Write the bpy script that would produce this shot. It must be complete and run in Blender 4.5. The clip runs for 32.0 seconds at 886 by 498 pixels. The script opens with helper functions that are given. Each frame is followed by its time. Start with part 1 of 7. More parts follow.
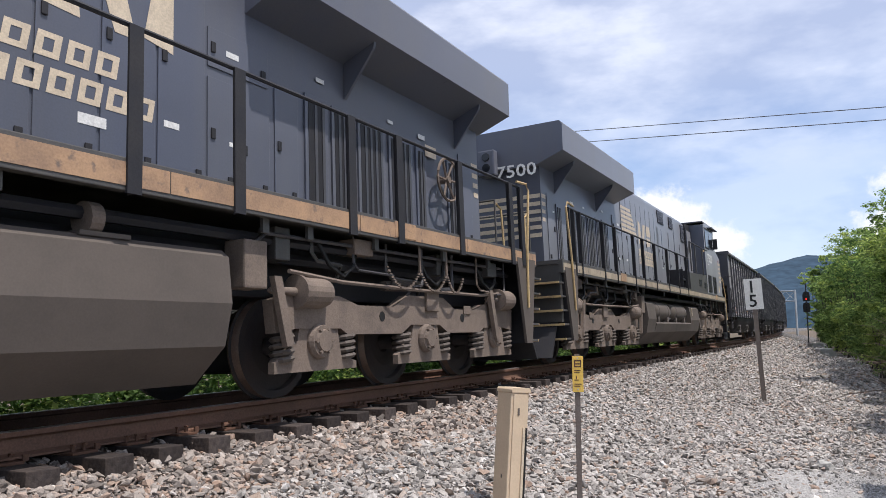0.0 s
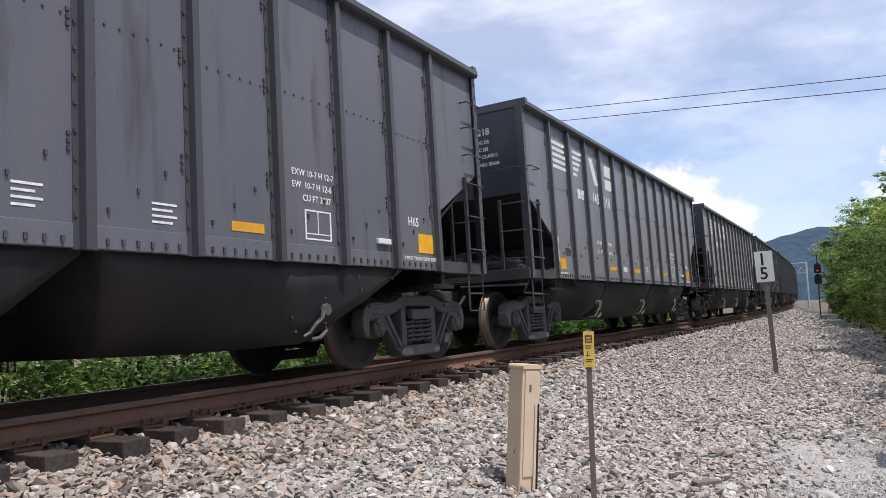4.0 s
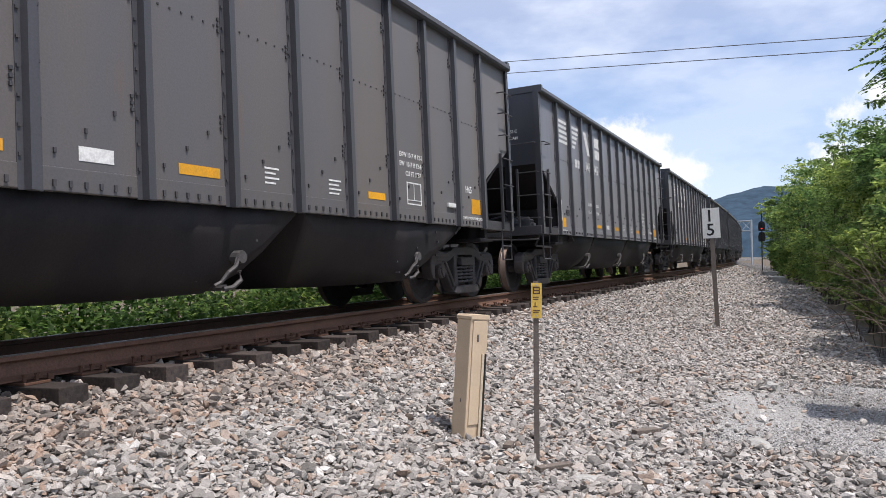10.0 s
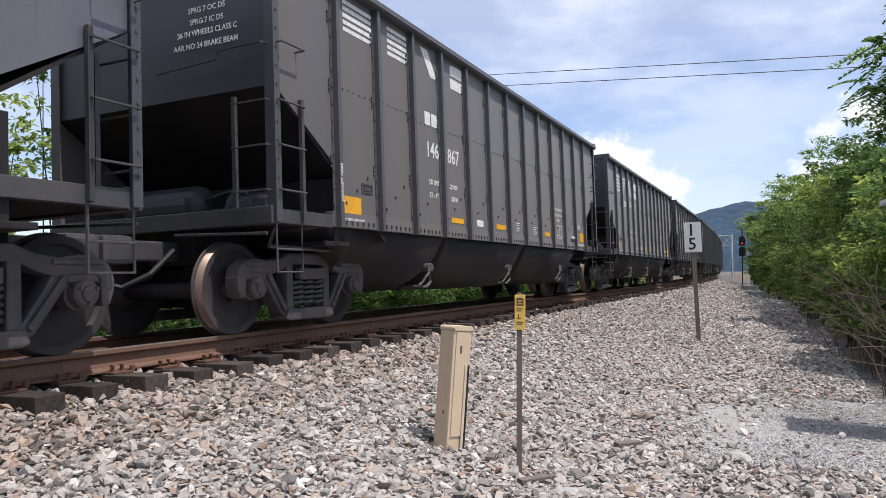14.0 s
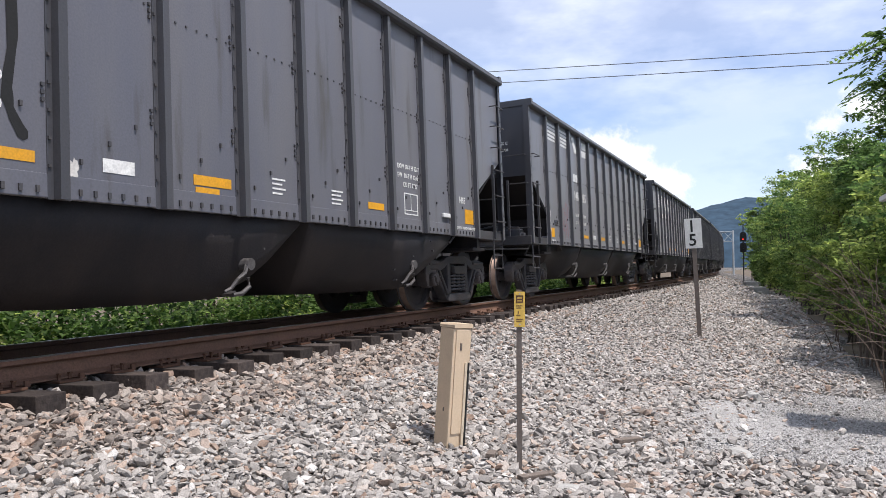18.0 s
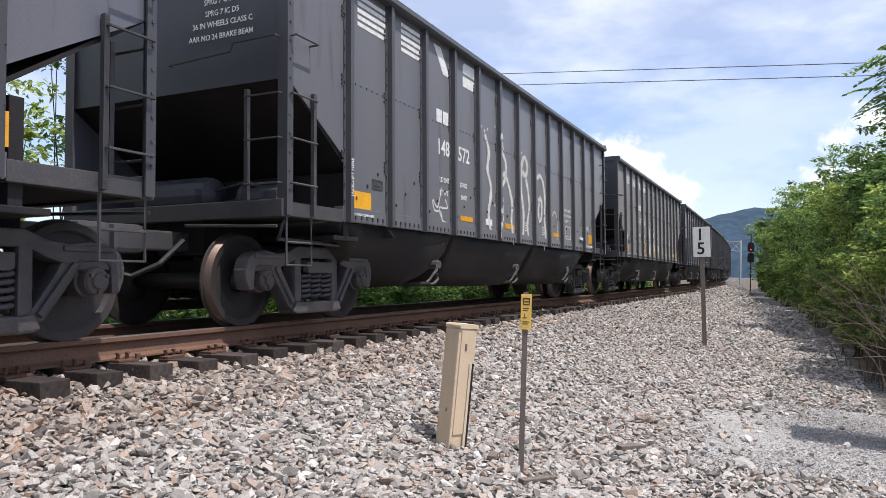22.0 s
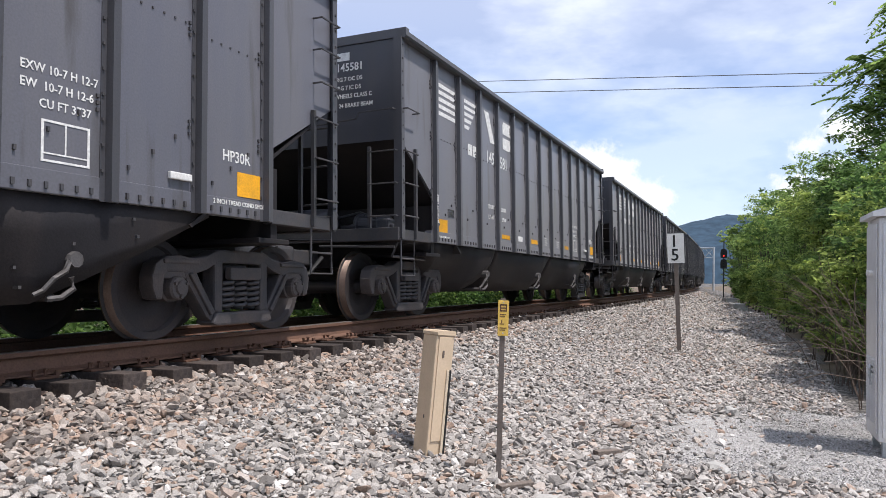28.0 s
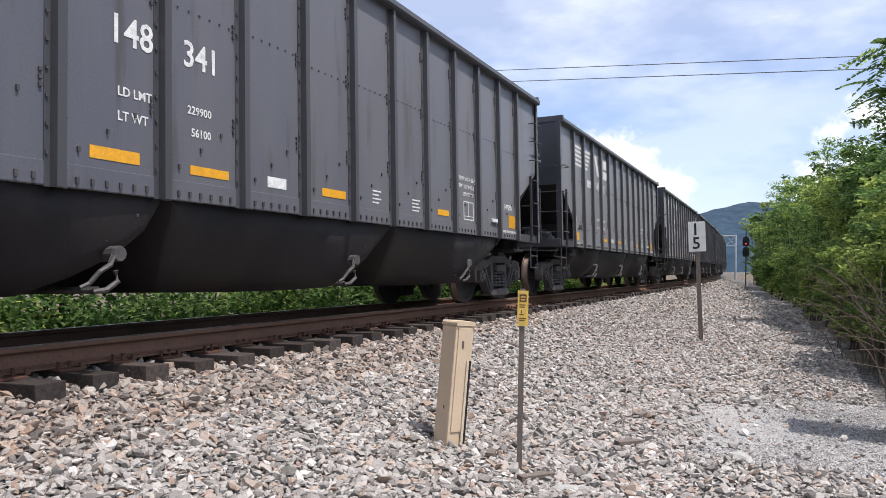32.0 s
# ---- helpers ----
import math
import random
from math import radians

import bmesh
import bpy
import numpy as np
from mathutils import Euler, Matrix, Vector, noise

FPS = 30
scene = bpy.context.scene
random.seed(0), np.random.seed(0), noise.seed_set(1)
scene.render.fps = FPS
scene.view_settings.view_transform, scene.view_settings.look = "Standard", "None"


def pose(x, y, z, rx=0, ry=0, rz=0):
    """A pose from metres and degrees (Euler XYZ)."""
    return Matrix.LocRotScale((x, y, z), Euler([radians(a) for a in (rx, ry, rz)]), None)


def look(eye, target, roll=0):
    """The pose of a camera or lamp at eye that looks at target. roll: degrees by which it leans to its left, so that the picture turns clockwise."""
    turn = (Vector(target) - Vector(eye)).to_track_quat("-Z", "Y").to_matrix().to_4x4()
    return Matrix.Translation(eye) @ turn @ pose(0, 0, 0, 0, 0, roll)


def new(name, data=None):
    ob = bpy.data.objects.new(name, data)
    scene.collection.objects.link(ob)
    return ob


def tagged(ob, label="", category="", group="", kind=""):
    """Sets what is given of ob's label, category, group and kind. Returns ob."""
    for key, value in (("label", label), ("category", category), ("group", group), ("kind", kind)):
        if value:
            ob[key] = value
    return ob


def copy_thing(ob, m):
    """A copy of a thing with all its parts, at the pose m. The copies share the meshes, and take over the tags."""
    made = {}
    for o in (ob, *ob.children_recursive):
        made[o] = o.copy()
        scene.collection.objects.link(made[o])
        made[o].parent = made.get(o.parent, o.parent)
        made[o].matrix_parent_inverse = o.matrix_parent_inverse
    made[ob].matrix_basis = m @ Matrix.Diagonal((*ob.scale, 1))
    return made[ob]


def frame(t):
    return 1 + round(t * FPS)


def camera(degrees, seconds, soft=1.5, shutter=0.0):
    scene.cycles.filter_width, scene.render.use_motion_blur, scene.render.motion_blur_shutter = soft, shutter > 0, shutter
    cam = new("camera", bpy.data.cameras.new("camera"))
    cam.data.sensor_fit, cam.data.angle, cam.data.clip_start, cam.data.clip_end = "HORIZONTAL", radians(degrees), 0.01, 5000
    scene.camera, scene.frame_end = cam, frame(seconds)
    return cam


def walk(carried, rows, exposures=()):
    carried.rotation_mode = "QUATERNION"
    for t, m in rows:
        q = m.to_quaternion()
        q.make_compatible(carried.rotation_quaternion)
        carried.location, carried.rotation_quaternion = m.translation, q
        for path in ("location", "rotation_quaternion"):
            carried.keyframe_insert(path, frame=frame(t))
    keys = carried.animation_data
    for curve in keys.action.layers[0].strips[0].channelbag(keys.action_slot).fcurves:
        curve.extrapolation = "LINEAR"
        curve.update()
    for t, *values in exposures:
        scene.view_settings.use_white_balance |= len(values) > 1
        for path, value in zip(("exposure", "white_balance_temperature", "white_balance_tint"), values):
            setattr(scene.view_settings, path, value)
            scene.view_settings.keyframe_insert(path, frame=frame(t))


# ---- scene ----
cam = camera(62.47, 32.0, soft=0.75)

PATH = [
    (0, pose(-0.074, -0.008, 0.672, 96.226, 0.401, -61.050)),
    (0.5, pose(-0.062, -0.004, 0.656, 96.273, 0.678, -60.957)),
    (1, pose(-0.068, 0.003, 0.674, 96.017, 0.756, -60.915)),
    (1.5, pose(-0.067, -0.006, 0.676, 95.734, 0.923, -60.854)),
    (2, pose(-0.065, -0.007, 0.675, 95.501, 1.060, -60.804)),
    (2.5, pose(-0.066, -0.010, 0.671, 95.327, 1.340, -60.721)),
    (3, pose(-0.075, -0.012, 0.669, 95.108, 1.420, -60.590)),
    (3.5, pose(-0.075, -0.005, 0.666, 94.996, 1.633, -60.376)),
    (5.5, pose(-0.030, -0.006, 0.656, 92.691, 0.744, -60.289)),
    (6, pose(-0.029, -0.003, 0.659, 92.062, 0.522, -60.431)),
    (6.5, pose(-0.026, -0.009, 0.653, 91.610, 0.322, -60.658)),
    (7, pose(-0.004, -0.007, 0.646, 91.095, 0.127, -61.357)),
    (7.5, pose(0.002, -0.005, 0.645, 90.580, 0.135, -62.310)),
    (8, pose(-0.007, -0.010, 0.642, 90.249, 0.127, -63.108)),
    (8.5, pose(0.010, -0.002, 0.651, 90.010, 0.117, -63.542)),
    (9, pose(0.013, -0.005, 0.649, 90.315, 0.311, -63.834)),
    (9.5, pose(0.007, -0.008, 0.649, 90.566, 0.494, -63.859)),
    (10, pose(0.006, -0.005, 0.651, 90.755, 0.605, -63.866)),
    (10.5, pose(0.008, 0.003, 0.648, 90.901, 0.651, -63.867)),
    (11, pose(0.020, 0.007, 0.645, 91.002, 0.542, -63.940)),
    (11.5, pose(0.022, 0.009, 0.644, 91.080, 0.382, -63.972)),
    (12, pose(0.020, 0.007, 0.643, 91.186, 0.190, -64.275)),
    (12.5, pose(0.036, 0.010, 0.646, 91.079, -0.295, -64.774)),
    (13, pose(0.022, 0.003, 0.649, 91.219, -0.183, -65.183)),
    (13.5, pose(0.003, 0.003, 0.643, 91.479, 0.051, -65.215)),
    (14, pose(0.009, 0.004, 0.646, 91.645, 0.027, -65.188)),
    (14.5, pose(0.002, -0.002, 0.650, 91.779, 0.024, -65.216)),
    (16.5, pose(0.019, 0.002, 0.648, 91.791, -0.094, -65.121)),
    (17, pose(0.007, -0.004, 0.650, 91.710, 0.021, -65.145)),
    (17.5, pose(0.015, -0.009, 0.645, 91.639, 0.185, -65.131)),
    (18, pose(0.012, -0.009, 0.647, 91.441, 0.312, -65.099)),
    (18.5, pose(0.030, -0.006, 0.647, 91.497, 0.345, -65.064)),
    (19, pose(0.018, -0.009, 0.650, 91.462, 0.277, -64.936)),
    (19.5, pose(0.021, -0.013, 0.647, 91.482, 0.117, -64.631)),
    (20, pose(0.022, -0.007, 0.646, 91.513, -0.069, -64.486)),
    (20.5, pose(0.005, 0.005, 0.646, 91.588, -0.547, -64.478)),
    (21, pose(0.012, 0.018, 0.639, 91.488, -1.279, -64.498)),
    (21.5, pose(0.010, 0.014, 0.637, 91.430, -1.635, -64.514)),
    (22, pose(0.020, 0.011, 0.642, 91.469, -1.576, -64.652)),
    (22.5, pose(0.014, 0.001, 0.639, 91.568, -1.392, -64.803)),
    (23, pose(0.012, 0.002, 0.641, 91.635, -1.252, -65.053)),
    (23.5, pose(0.014, 0.008, 0.642, 91.683, -1.122, -65.249)),
    (24, pose(0.001, 0.011, 0.642, 91.765, -1.206, -65.512)),
    (24.5, pose(0.018, 0.015, 0.634, 91.994, -1.371, -65.721)),
    (25, pose(0.006, 0.014, 0.636, 92.050, -1.532, -65.820)),
    (25.5, pose(0.006, 0.011, 0.636, 92.072, -1.579, -65.866)),
    (27.5, pose(0.015, 0.008, 0.640, 92.112, -1.466, -66.254)),
    (28, pose(0.011, 0.012, 0.638, 92.073, -1.395, -66.485)),
    (28.5, pose(0.019, 0.005, 0.638, 92.082, -1.398, -66.591)),
    (29, pose(0.015, 0.006, 0.641, 92.138, -1.416, -66.613)),
    (29.5, pose(0.009, 0.002, 0.638, 92.207, -1.407, -66.586)),
    (30, pose(-0.006, -0.001, 0.636, 92.170, -1.324, -66.516)),
    (30.5, pose(-0.003, 0.011, 0.642, 92.120, -1.226, -66.231)),
    (31, pose(-0.006, 0.015, 0.642, 91.773, -1.194, -65.637)),
    (31.5, pose(-0.001, 0.013, 0.634, 91.456, -1.045, -65.147)),
    (32, pose(0.030, 0.018, 0.641, 91.273, -0.978, -64.976)),
]
walk(cam, PATH, [(0, 0.02), (13, 0.02), (17, 0.15), (32, 0.15)])

# ---- world and sun ----
SUN = Vector((-0.05, -0.40, 1.0)).normalized()
world = bpy.data.worlds.new("sky")
scene.world = world
world.use_nodes = True
wn = world.node_tree.nodes
wl = world.node_tree.links
wn.clear()


def wnode(kind, **vals):
    n = wn.new(kind)
    for k, v in vals.items():
        n.inputs[k].default_value = v
    return n


w_out = wnode("ShaderNodeOutputWorld")
w_bg = wnode("ShaderNodeBackground", Strength=0.165)
sky = wn.new("ShaderNodeTexSky")
sky.sky_type = "NISHITA"
sky.sun_disc = False
sky.sun_elevation = math.asin(SUN.z)
sky.sun_rotation = math.atan2(SUN.x, SUN.y)
sky.altitude = 300
sky.dust_density = 0.8
sky.ozone_density = 3.0
coord = wn.new("ShaderNodeTexCoord")
squash = wn.new("ShaderNodeMapping")
squash.inputs["Scale"].default_value = (1.0, 1.0, 2.6)
wl.new(coord.outputs["Generated"], squash.inputs["Vector"])
n_big = wnode("ShaderNodeTexNoise", Scale=1.7, Detail=7.0, Roughness=0.58)
wl.new(squash.outputs["Vector"], n_big.inputs["Vector"])
r_big = wn.new("ShaderNodeValToRGB")
r_big.color_ramp.elements[0].position = 0.40
r_big.color_ramp.elements[1].position = 0.60
wl.new(n_big.outputs["Fac"], r_big.inputs["Fac"])


def cumulus(direction, size, last):
    """A heap of cloud round a direction: a soft disc whose rim is broken up by noise."""
    n = wnode("ShaderNodeTexNoise", Scale=38.0, Detail=6.0, Roughness=0.6)
    wl.new(coord.outputs["Generated"], n.inputs["Vector"])
    d = wn.new("ShaderNodeVectorMath")
    d.operation = "DISTANCE"
    d.inputs[1].default_value = Vector(direction).normalized()
    wl.new(coord.outputs["Generated"], d.inputs[0])
    a = wn.new("ShaderNodeMath")
    a.operation = "MULTIPLY_ADD"
    a.inputs[1].default_value = 0.075
    wl.new(n.outputs["Fac"], a.inputs[0])
    wl.new(d.outputs["Value"], a.inputs[2])
    m = wn.new("ShaderNodeMapRange")
    m.interpolation_type = "SMOOTHSTEP"
    m.inputs["From Min"].default_value = size + 0.052
    m.inputs["From Max"].default_value = size + 0.026
    wl.new(a.outputs[0], m.inputs["Value"])
    if last is None:
        return m.outputs["Result"]
    x = wn.new("ShaderNodeMath")
    x.operation = "MAXIMUM"
    wl.new(last, x.inputs[0])
    wl.new(m.outputs["Result"], x.inputs[1])
    return x.outputs[0]


heap = None
HEAPS = [((0.960, 0.222, 0.152), 0.020), ((0.967, 0.196, 0.150), 0.022), ((0.976, 0.168, 0.130), 0.022), ((0.983, 0.141, 0.108), 0.024), ((0.950, 0.250, 0.150), 0.02),
         ((0.978, -0.085, 0.188), 0.012), ((0.978, -0.110, 0.176), 0.018), ((0.979, -0.132, 0.160), 0.020), ((0.982, -0.055, 0.165), 0.010), ((0.988, -0.04, 0.115), 0.018), ((0.988, -0.08, 0.125), 0.02)]
for way, size in HEAPS:
    heap = cumulus(way, size, heap)
mix_a = wn.new("ShaderNodeMixRGB")
# the sheet of cloud thickens towards the top of the sky and thins out near the horizon
height = wn.new("ShaderNodeSeparateXYZ")
wl.new(coord.outputs["Generated"], height.inputs[0])
rise = wn.new("ShaderNodeMapRange")
rise.interpolation_type = "SMOOTHSTEP"
rise.inputs["From Min"].default_value = 0.16
rise.inputs["From Max"].default_value = 0.36
rise.inputs["To Min"].default_value = 0.12
rise.inputs["To Max"].default_value = 0.72
wl.new(height.outputs["Z"], rise.inputs["Value"])
fade = wn.new("ShaderNodeMath")
fade.operation = "MULTIPLY_ADD"
fade.use_clamp = True
fade.inputs[1].default_value = 0.34
wl.new(r_big.outputs["Color"], fade.inputs[0])
wl.new(rise.outputs["Result"], fade.inputs[2])
wl.new(fade.outputs[0], mix_a.inputs["Fac"])
n_pale = wnode("ShaderNodeTexNoise", Scale=3.4, Detail=6.0, Roughness=0.55)
wl.new(squash.outputs["Vector"], n_pale.inputs["Vector"])
r_pale = wn.new("ShaderNodeValToRGB")
r_pale.color_ramp.elements[0].position = 0.42
r_pale.color_ramp.elements[0].color = (3.7, 4.1, 5.4, 1)
r_pale.color_ramp.elements[1].position = 0.60
r_pale.color_ramp.elements[1].color = (5.95, 6.2, 7.1, 1)
wl.new(n_pale.outputs["Fac"], r_pale.inputs["Fac"])
wl.new(r_pale.outputs["Color"], mix_a.inputs["Color2"])
haze = wn.new("ShaderNodeMixRGB")
haze.blend_type = "MULTIPLY"
haze.inputs["Fac"].default_value = 1.0
haze.inputs["Color2"].default_value = (0.87, 0.92, 1.03, 1)
wl.new(sky.outputs["Color"], haze.inputs["Color1"])
wl.new(haze.outputs["Color"], mix_a.inputs["Color1"])
mix_b = wn.new("ShaderNodeMixRGB")
mix_b.inputs["Color2"].default_value = (6.6, 6.6, 6.6, 1)
soft_heap = wn.new("ShaderNodeMath")
soft_heap.operation = "MULTIPLY"
soft_heap.inputs[1].default_value = 0.9
wl.new(heap, soft_heap.inputs[0])
wl.new(soft_heap.outputs[0], mix_b.inputs["Fac"])
wl.new(mix_a.outputs["Color"], mix_b.inputs["Color1"])
wl.new(mix_b.outputs["Color"], w_bg.inputs["Color"])
wl.new(w_bg.outputs["Background"], w_out.inputs["Surface"])

sun_data = bpy.data.lights.new("sun", "SUN")
sun_data.energy = 4.7
sun_data.angle = radians(0.6)
sun_data.color = (1.0, 0.94, 0.90)
sun = new("sun", sun_data)
sun.matrix_world = look(SUN * 50, (0, 0, 0))


# ---- materials ----
def material(name, base, rough=0.6, metal=0.0, spot=None, spot_scale=3.0, spot_amount=0.5, grain=0.12, grain_scale=60.0, bump=0.2, bump_scale=None, vary=0.0, island=False, streak=False, second=None, second_at=0.6, dust=0.0, spec=0.5):
    """A paint or mineral: base colour, stains of a second colour at a large scale, fine grain, relief, and a
    difference from piece to piece."""
    m = bpy.data.materials.new(name)
    m.use_nodes = True
    nt = m.node_tree
    b = nt.nodes["Principled BSDF"]
    b.inputs["Roughness"].default_value = rough
    b.inputs["Metallic"].default_value = metal
    b.inputs["Sheen Weight"].default_value = dust
    b.inputs["Specular IOR Level"].default_value = spec
    b.inputs["Sheen Roughness"].default_value = 0.45
    tc = nt.nodes.new("ShaderNodeTexCoord")
    src = tc.outputs["Object"]
    if streak:
        mp = nt.nodes.new("ShaderNodeMapping")
        mp.inputs["Scale"].default_value = (1.0, 1.0, 0.12)
        nt.links.new(src, mp.inputs["Vector"])
        big = mp.outputs["Vector"]
    else:
        big = src
    n1 = nt.nodes.new("ShaderNodeTexNoise")
    n1.inputs["Scale"].default_value = spot_scale
    n1.inputs["Detail"].default_value = 6
    n1.inputs["Roughness"].default_value = 0.65
    nt.links.new(big, n1.inputs["Vector"])
    r1 = nt.nodes.new("ShaderNodeMapRange")
    r1.inputs["From Min"].default_value = 0.42
    r1.inputs["From Max"].default_value = 0.75
    r1.inputs["To Max"].default_value = spot_amount
    nt.links.new(n1.outputs["Fac"], r1.inputs["Value"])
    mx = nt.nodes.new("ShaderNodeMixRGB")
    mx.inputs["Color1"].default_value = (*base, 1)
    mx.inputs["Color2"].default_value = (*(spot or [c * 0.6 for c in base]), 1)
    nt.links.new(r1.outputs["Result"], mx.inputs["Fac"])
    col = mx.outputs["Color"]
    if second:
        n3 = nt.nodes.new("ShaderNodeTexNoise")
        n3.inputs["Scale"].default_value = spot_scale * 3.7
        n3.inputs["Detail"].default_value = 5
        nt.links.new(big, n3.inputs["Vector"])
        r3 = nt.nodes.new("ShaderNodeMapRange")
        r3.inputs["From Min"].default_value = second_at
        r3.inputs["From Max"].default_value = second_at + 0.14
        nt.links.new(n3.outputs["Fac"], r3.inputs["Value"])
        m3 = nt.nodes.new("ShaderNodeMixRGB")
        m3.inputs["Color2"].default_value = (*second, 1)
        nt.links.new(r3.outputs["Result"], m3.inputs["Fac"])
        nt.links.new(col, m3.inputs["Color1"])
        col = m3.outputs["Color"]
    n2 = nt.nodes.new("ShaderNodeTexNoise")
    n2.inputs["Scale"].default_value = grain_scale
    n2.inputs["Detail"].default_value = 4
    nt.links.new(src, n2.inputs["Vector"])
    r2 = nt.nodes.new("ShaderNodeMapRange")
    r2.inputs["From Min"].default_value = 0.3
    r2.inputs["From Max"].default_value = 0.7
    r2.inputs["To Min"].default_value = 1 - grain
    r2.inputs["To Max"].default_value = 1 + grain
    nt.links.new(n2.outputs["Fac"], r2.inputs["Value"])
    val = r2.outputs["Result"]
    if vary:
        if island:
            rnd = nt.nodes.new("ShaderNodeNewGeometry").outputs["Random Per Island"]
        else:
            rnd = nt.nodes.new("ShaderNodeObjectInfo").outputs["Random"]
        rv = nt.nodes.new("ShaderNodeMapRange")
        rv.inputs["To Min"].default_value = 1 - vary
        rv.inputs["To Max"].default_value = 1 + vary
        nt.links.new(rnd, rv.inputs["Value"])
        mm = nt.nodes.new("ShaderNodeMath")
        mm.operation = "MULTIPLY"
        nt.links.new(val, mm.inputs[0])
        nt.links.new(rv.outputs["Result"], mm.inputs[1])
        val = mm.outputs[0]
    hv = nt.nodes.new("ShaderNodeHueSaturation")
    nt.links.new(val, hv.inputs["Value"])
    nt.links.new(col, hv.inputs["Color"])
    nt.links.new(hv.outputs["Color"], b.inputs["Base Color"])
    rr = nt.nodes.new("ShaderNodeMapRange")
    rr.inputs["To Min"].default_value = max(0.05, rough - 0.12)
    rr.inputs["To Max"].default_value = min(1.0, rough + 0.12)
    nt.links.new(n1.outputs["Fac"], rr.inputs["Value"])
    nt.links.new(rr.outputs["Result"], b.inputs["Roughness"])
    if bump:
        bp = nt.nodes.new("ShaderNodeBump")
        bp.inputs["Strength"].default_value = bump
        bp.inputs["Distance"].default_value = 0.01
        nt.links.new(n2.outputs["Fac"], bp.inputs["Height"])
        nt.links.new(bp.outputs["Normal"], b.inputs["Normal"])
    return m


def stone_material(name, ramp, speckle=120.0):
    """Broken stone: each piece takes its colour from the ramp by chance."""
    m = bpy.data.materials.new(name)
    m.use_nodes = True
    nt = m.node_tree
    b = nt.nodes["Principled BSDF"]
    b.inputs["Roughness"].default_value = 0.85
    g = nt.nodes.new("ShaderNodeNewGeometry")
    r = nt.nodes.new("ShaderNodeValToRGB")
    r.color_ramp.interpolation = "LINEAR"
    els = r.color_ramp.elements
    els[0].position, els[0].color = ramp[0][0], (*ramp[0][1], 1)
    els[1].position, els[1].color = ramp[-1][0], (*ramp[-1][1], 1)
    for at, c in ramp[1:-1]:
        els.new(at).color = (*c, 1)
    nt.links.new(g.outputs["Random Per Island"], r.inputs["Fac"])
    tc = nt.nodes.new("ShaderNodeTexCoord")
    n = nt.nodes.new("ShaderNodeTexNoise")
    n.inputs["Scale"].default_value = speckle
    n.inputs["Detail"].default_value = 5
    nt.links.new(tc.outputs["Object"], n.inputs["Vector"])
    v = nt.nodes.new("ShaderNodeMapRange")
    v.inputs["From Min"].default_value = 0.3
    v.inputs["From Max"].default_value = 0.7
    v.inputs["To Min"].default_value = 0.72
    v.inputs["To Max"].default_value = 1.25
    nt.links.new(n.outputs["Fac"], v.inputs["Value"])
    h = nt.nodes.new("ShaderNodeHueSaturation")
    nt.links.new(v.outputs["Result"], h.inputs["Value"])
    nt.links.new(r.outputs["Color"], h.inputs["Color"])
    nt.links.new(h.outputs["Color"], b.inputs["Base Color"])
    bp = nt.nodes.new("ShaderNodeBump")
    bp.inputs["Strength"].default_value = 0.6
    bp.inputs["Distance"].default_value = 0.004
    nt.links.new(n.outputs["Fac"], bp.inputs["Height"])
    nt.links.new(bp.outputs["Normal"], b.inputs["Normal"])
    return m


def gravel_material(name, ramp, scale, tint=None):
    """Small broken stone seen as a surface: cells of different greys with relief."""
    m = bpy.data.materials.new(name)
    m.use_nodes = True
    nt = m.node_tree
    b = nt.nodes["Principled BSDF"]
    b.inputs["Roughness"].default_value = 0.9
    tc = nt.nodes.new("ShaderNodeTexCoord")
    vo = nt.nodes.new("ShaderNodeTexVoronoi")
    vo.inputs["Scale"].default_value = scale
    nt.links.new(tc.outputs["Object"], vo.inputs["Vector"])
    sep = nt.nodes.new("ShaderNodeSeparateColor")
    nt.links.new(vo.outputs["Color"], sep.inputs["Color"])
    r = nt.nodes.new("ShaderNodeValToRGB")
    els = r.color_ramp.elements
    els[0].position, els[0].color = ramp[0][0], (*ramp[0][1], 1)
    els[1].position, els[1].color = ramp[-1][0], (*ramp[-1][1], 1)
    for at, c in ramp[1:-1]:
        els.new(at).color = (*c, 1)
    nt.links.new(sep.outputs[0], r.inputs["Fac"])
    n = nt.nodes.new("ShaderNodeTexNoise")
    n.inputs["Scale"].default_value = 0.9
    n.inputs["Detail"].default_value = 8
    nt.links.new(tc.outputs["Object"], n.inputs["Vector"])
    v = nt.nodes.new("ShaderNodeMapRange")
    v.inputs["From Min"].default_value = 0.3
    v.inputs["From Max"].default_value = 0.7
    v.inputs["To Min"].default_value = 0.75
    v.inputs["To Max"].default_value = 1.15
    nt.links.new(n.outputs["Fac"], v.inputs["Value"])
    h = nt.nodes.new("ShaderNodeHueSaturation")
    nt.links.new(v.outputs["Result"], h.inputs["Value"])
    nt.links.new(r.outputs["Color"], h.inputs["Color"])
    nt.links.new(h.outputs["Color"], b.inputs["Base Color"])
    bp = nt.nodes.new("ShaderNodeBump")
    bp.inputs["Strength"].default_value = 1.0
    bp.inputs["Distance"].default_value = 0.02
    inv = nt.nodes.new("ShaderNodeMath")
    inv.operation = "SUBTRACT"
    inv.inputs[0].default_value = 1.0
    nt.links.new(vo.outputs["Distance"], inv.inputs[1])
    nt.links.new(inv.outputs[0], bp.inputs["Height"])
    nt.links.new(bp.outputs["Normal"], b.inputs["Normal"])
    return m


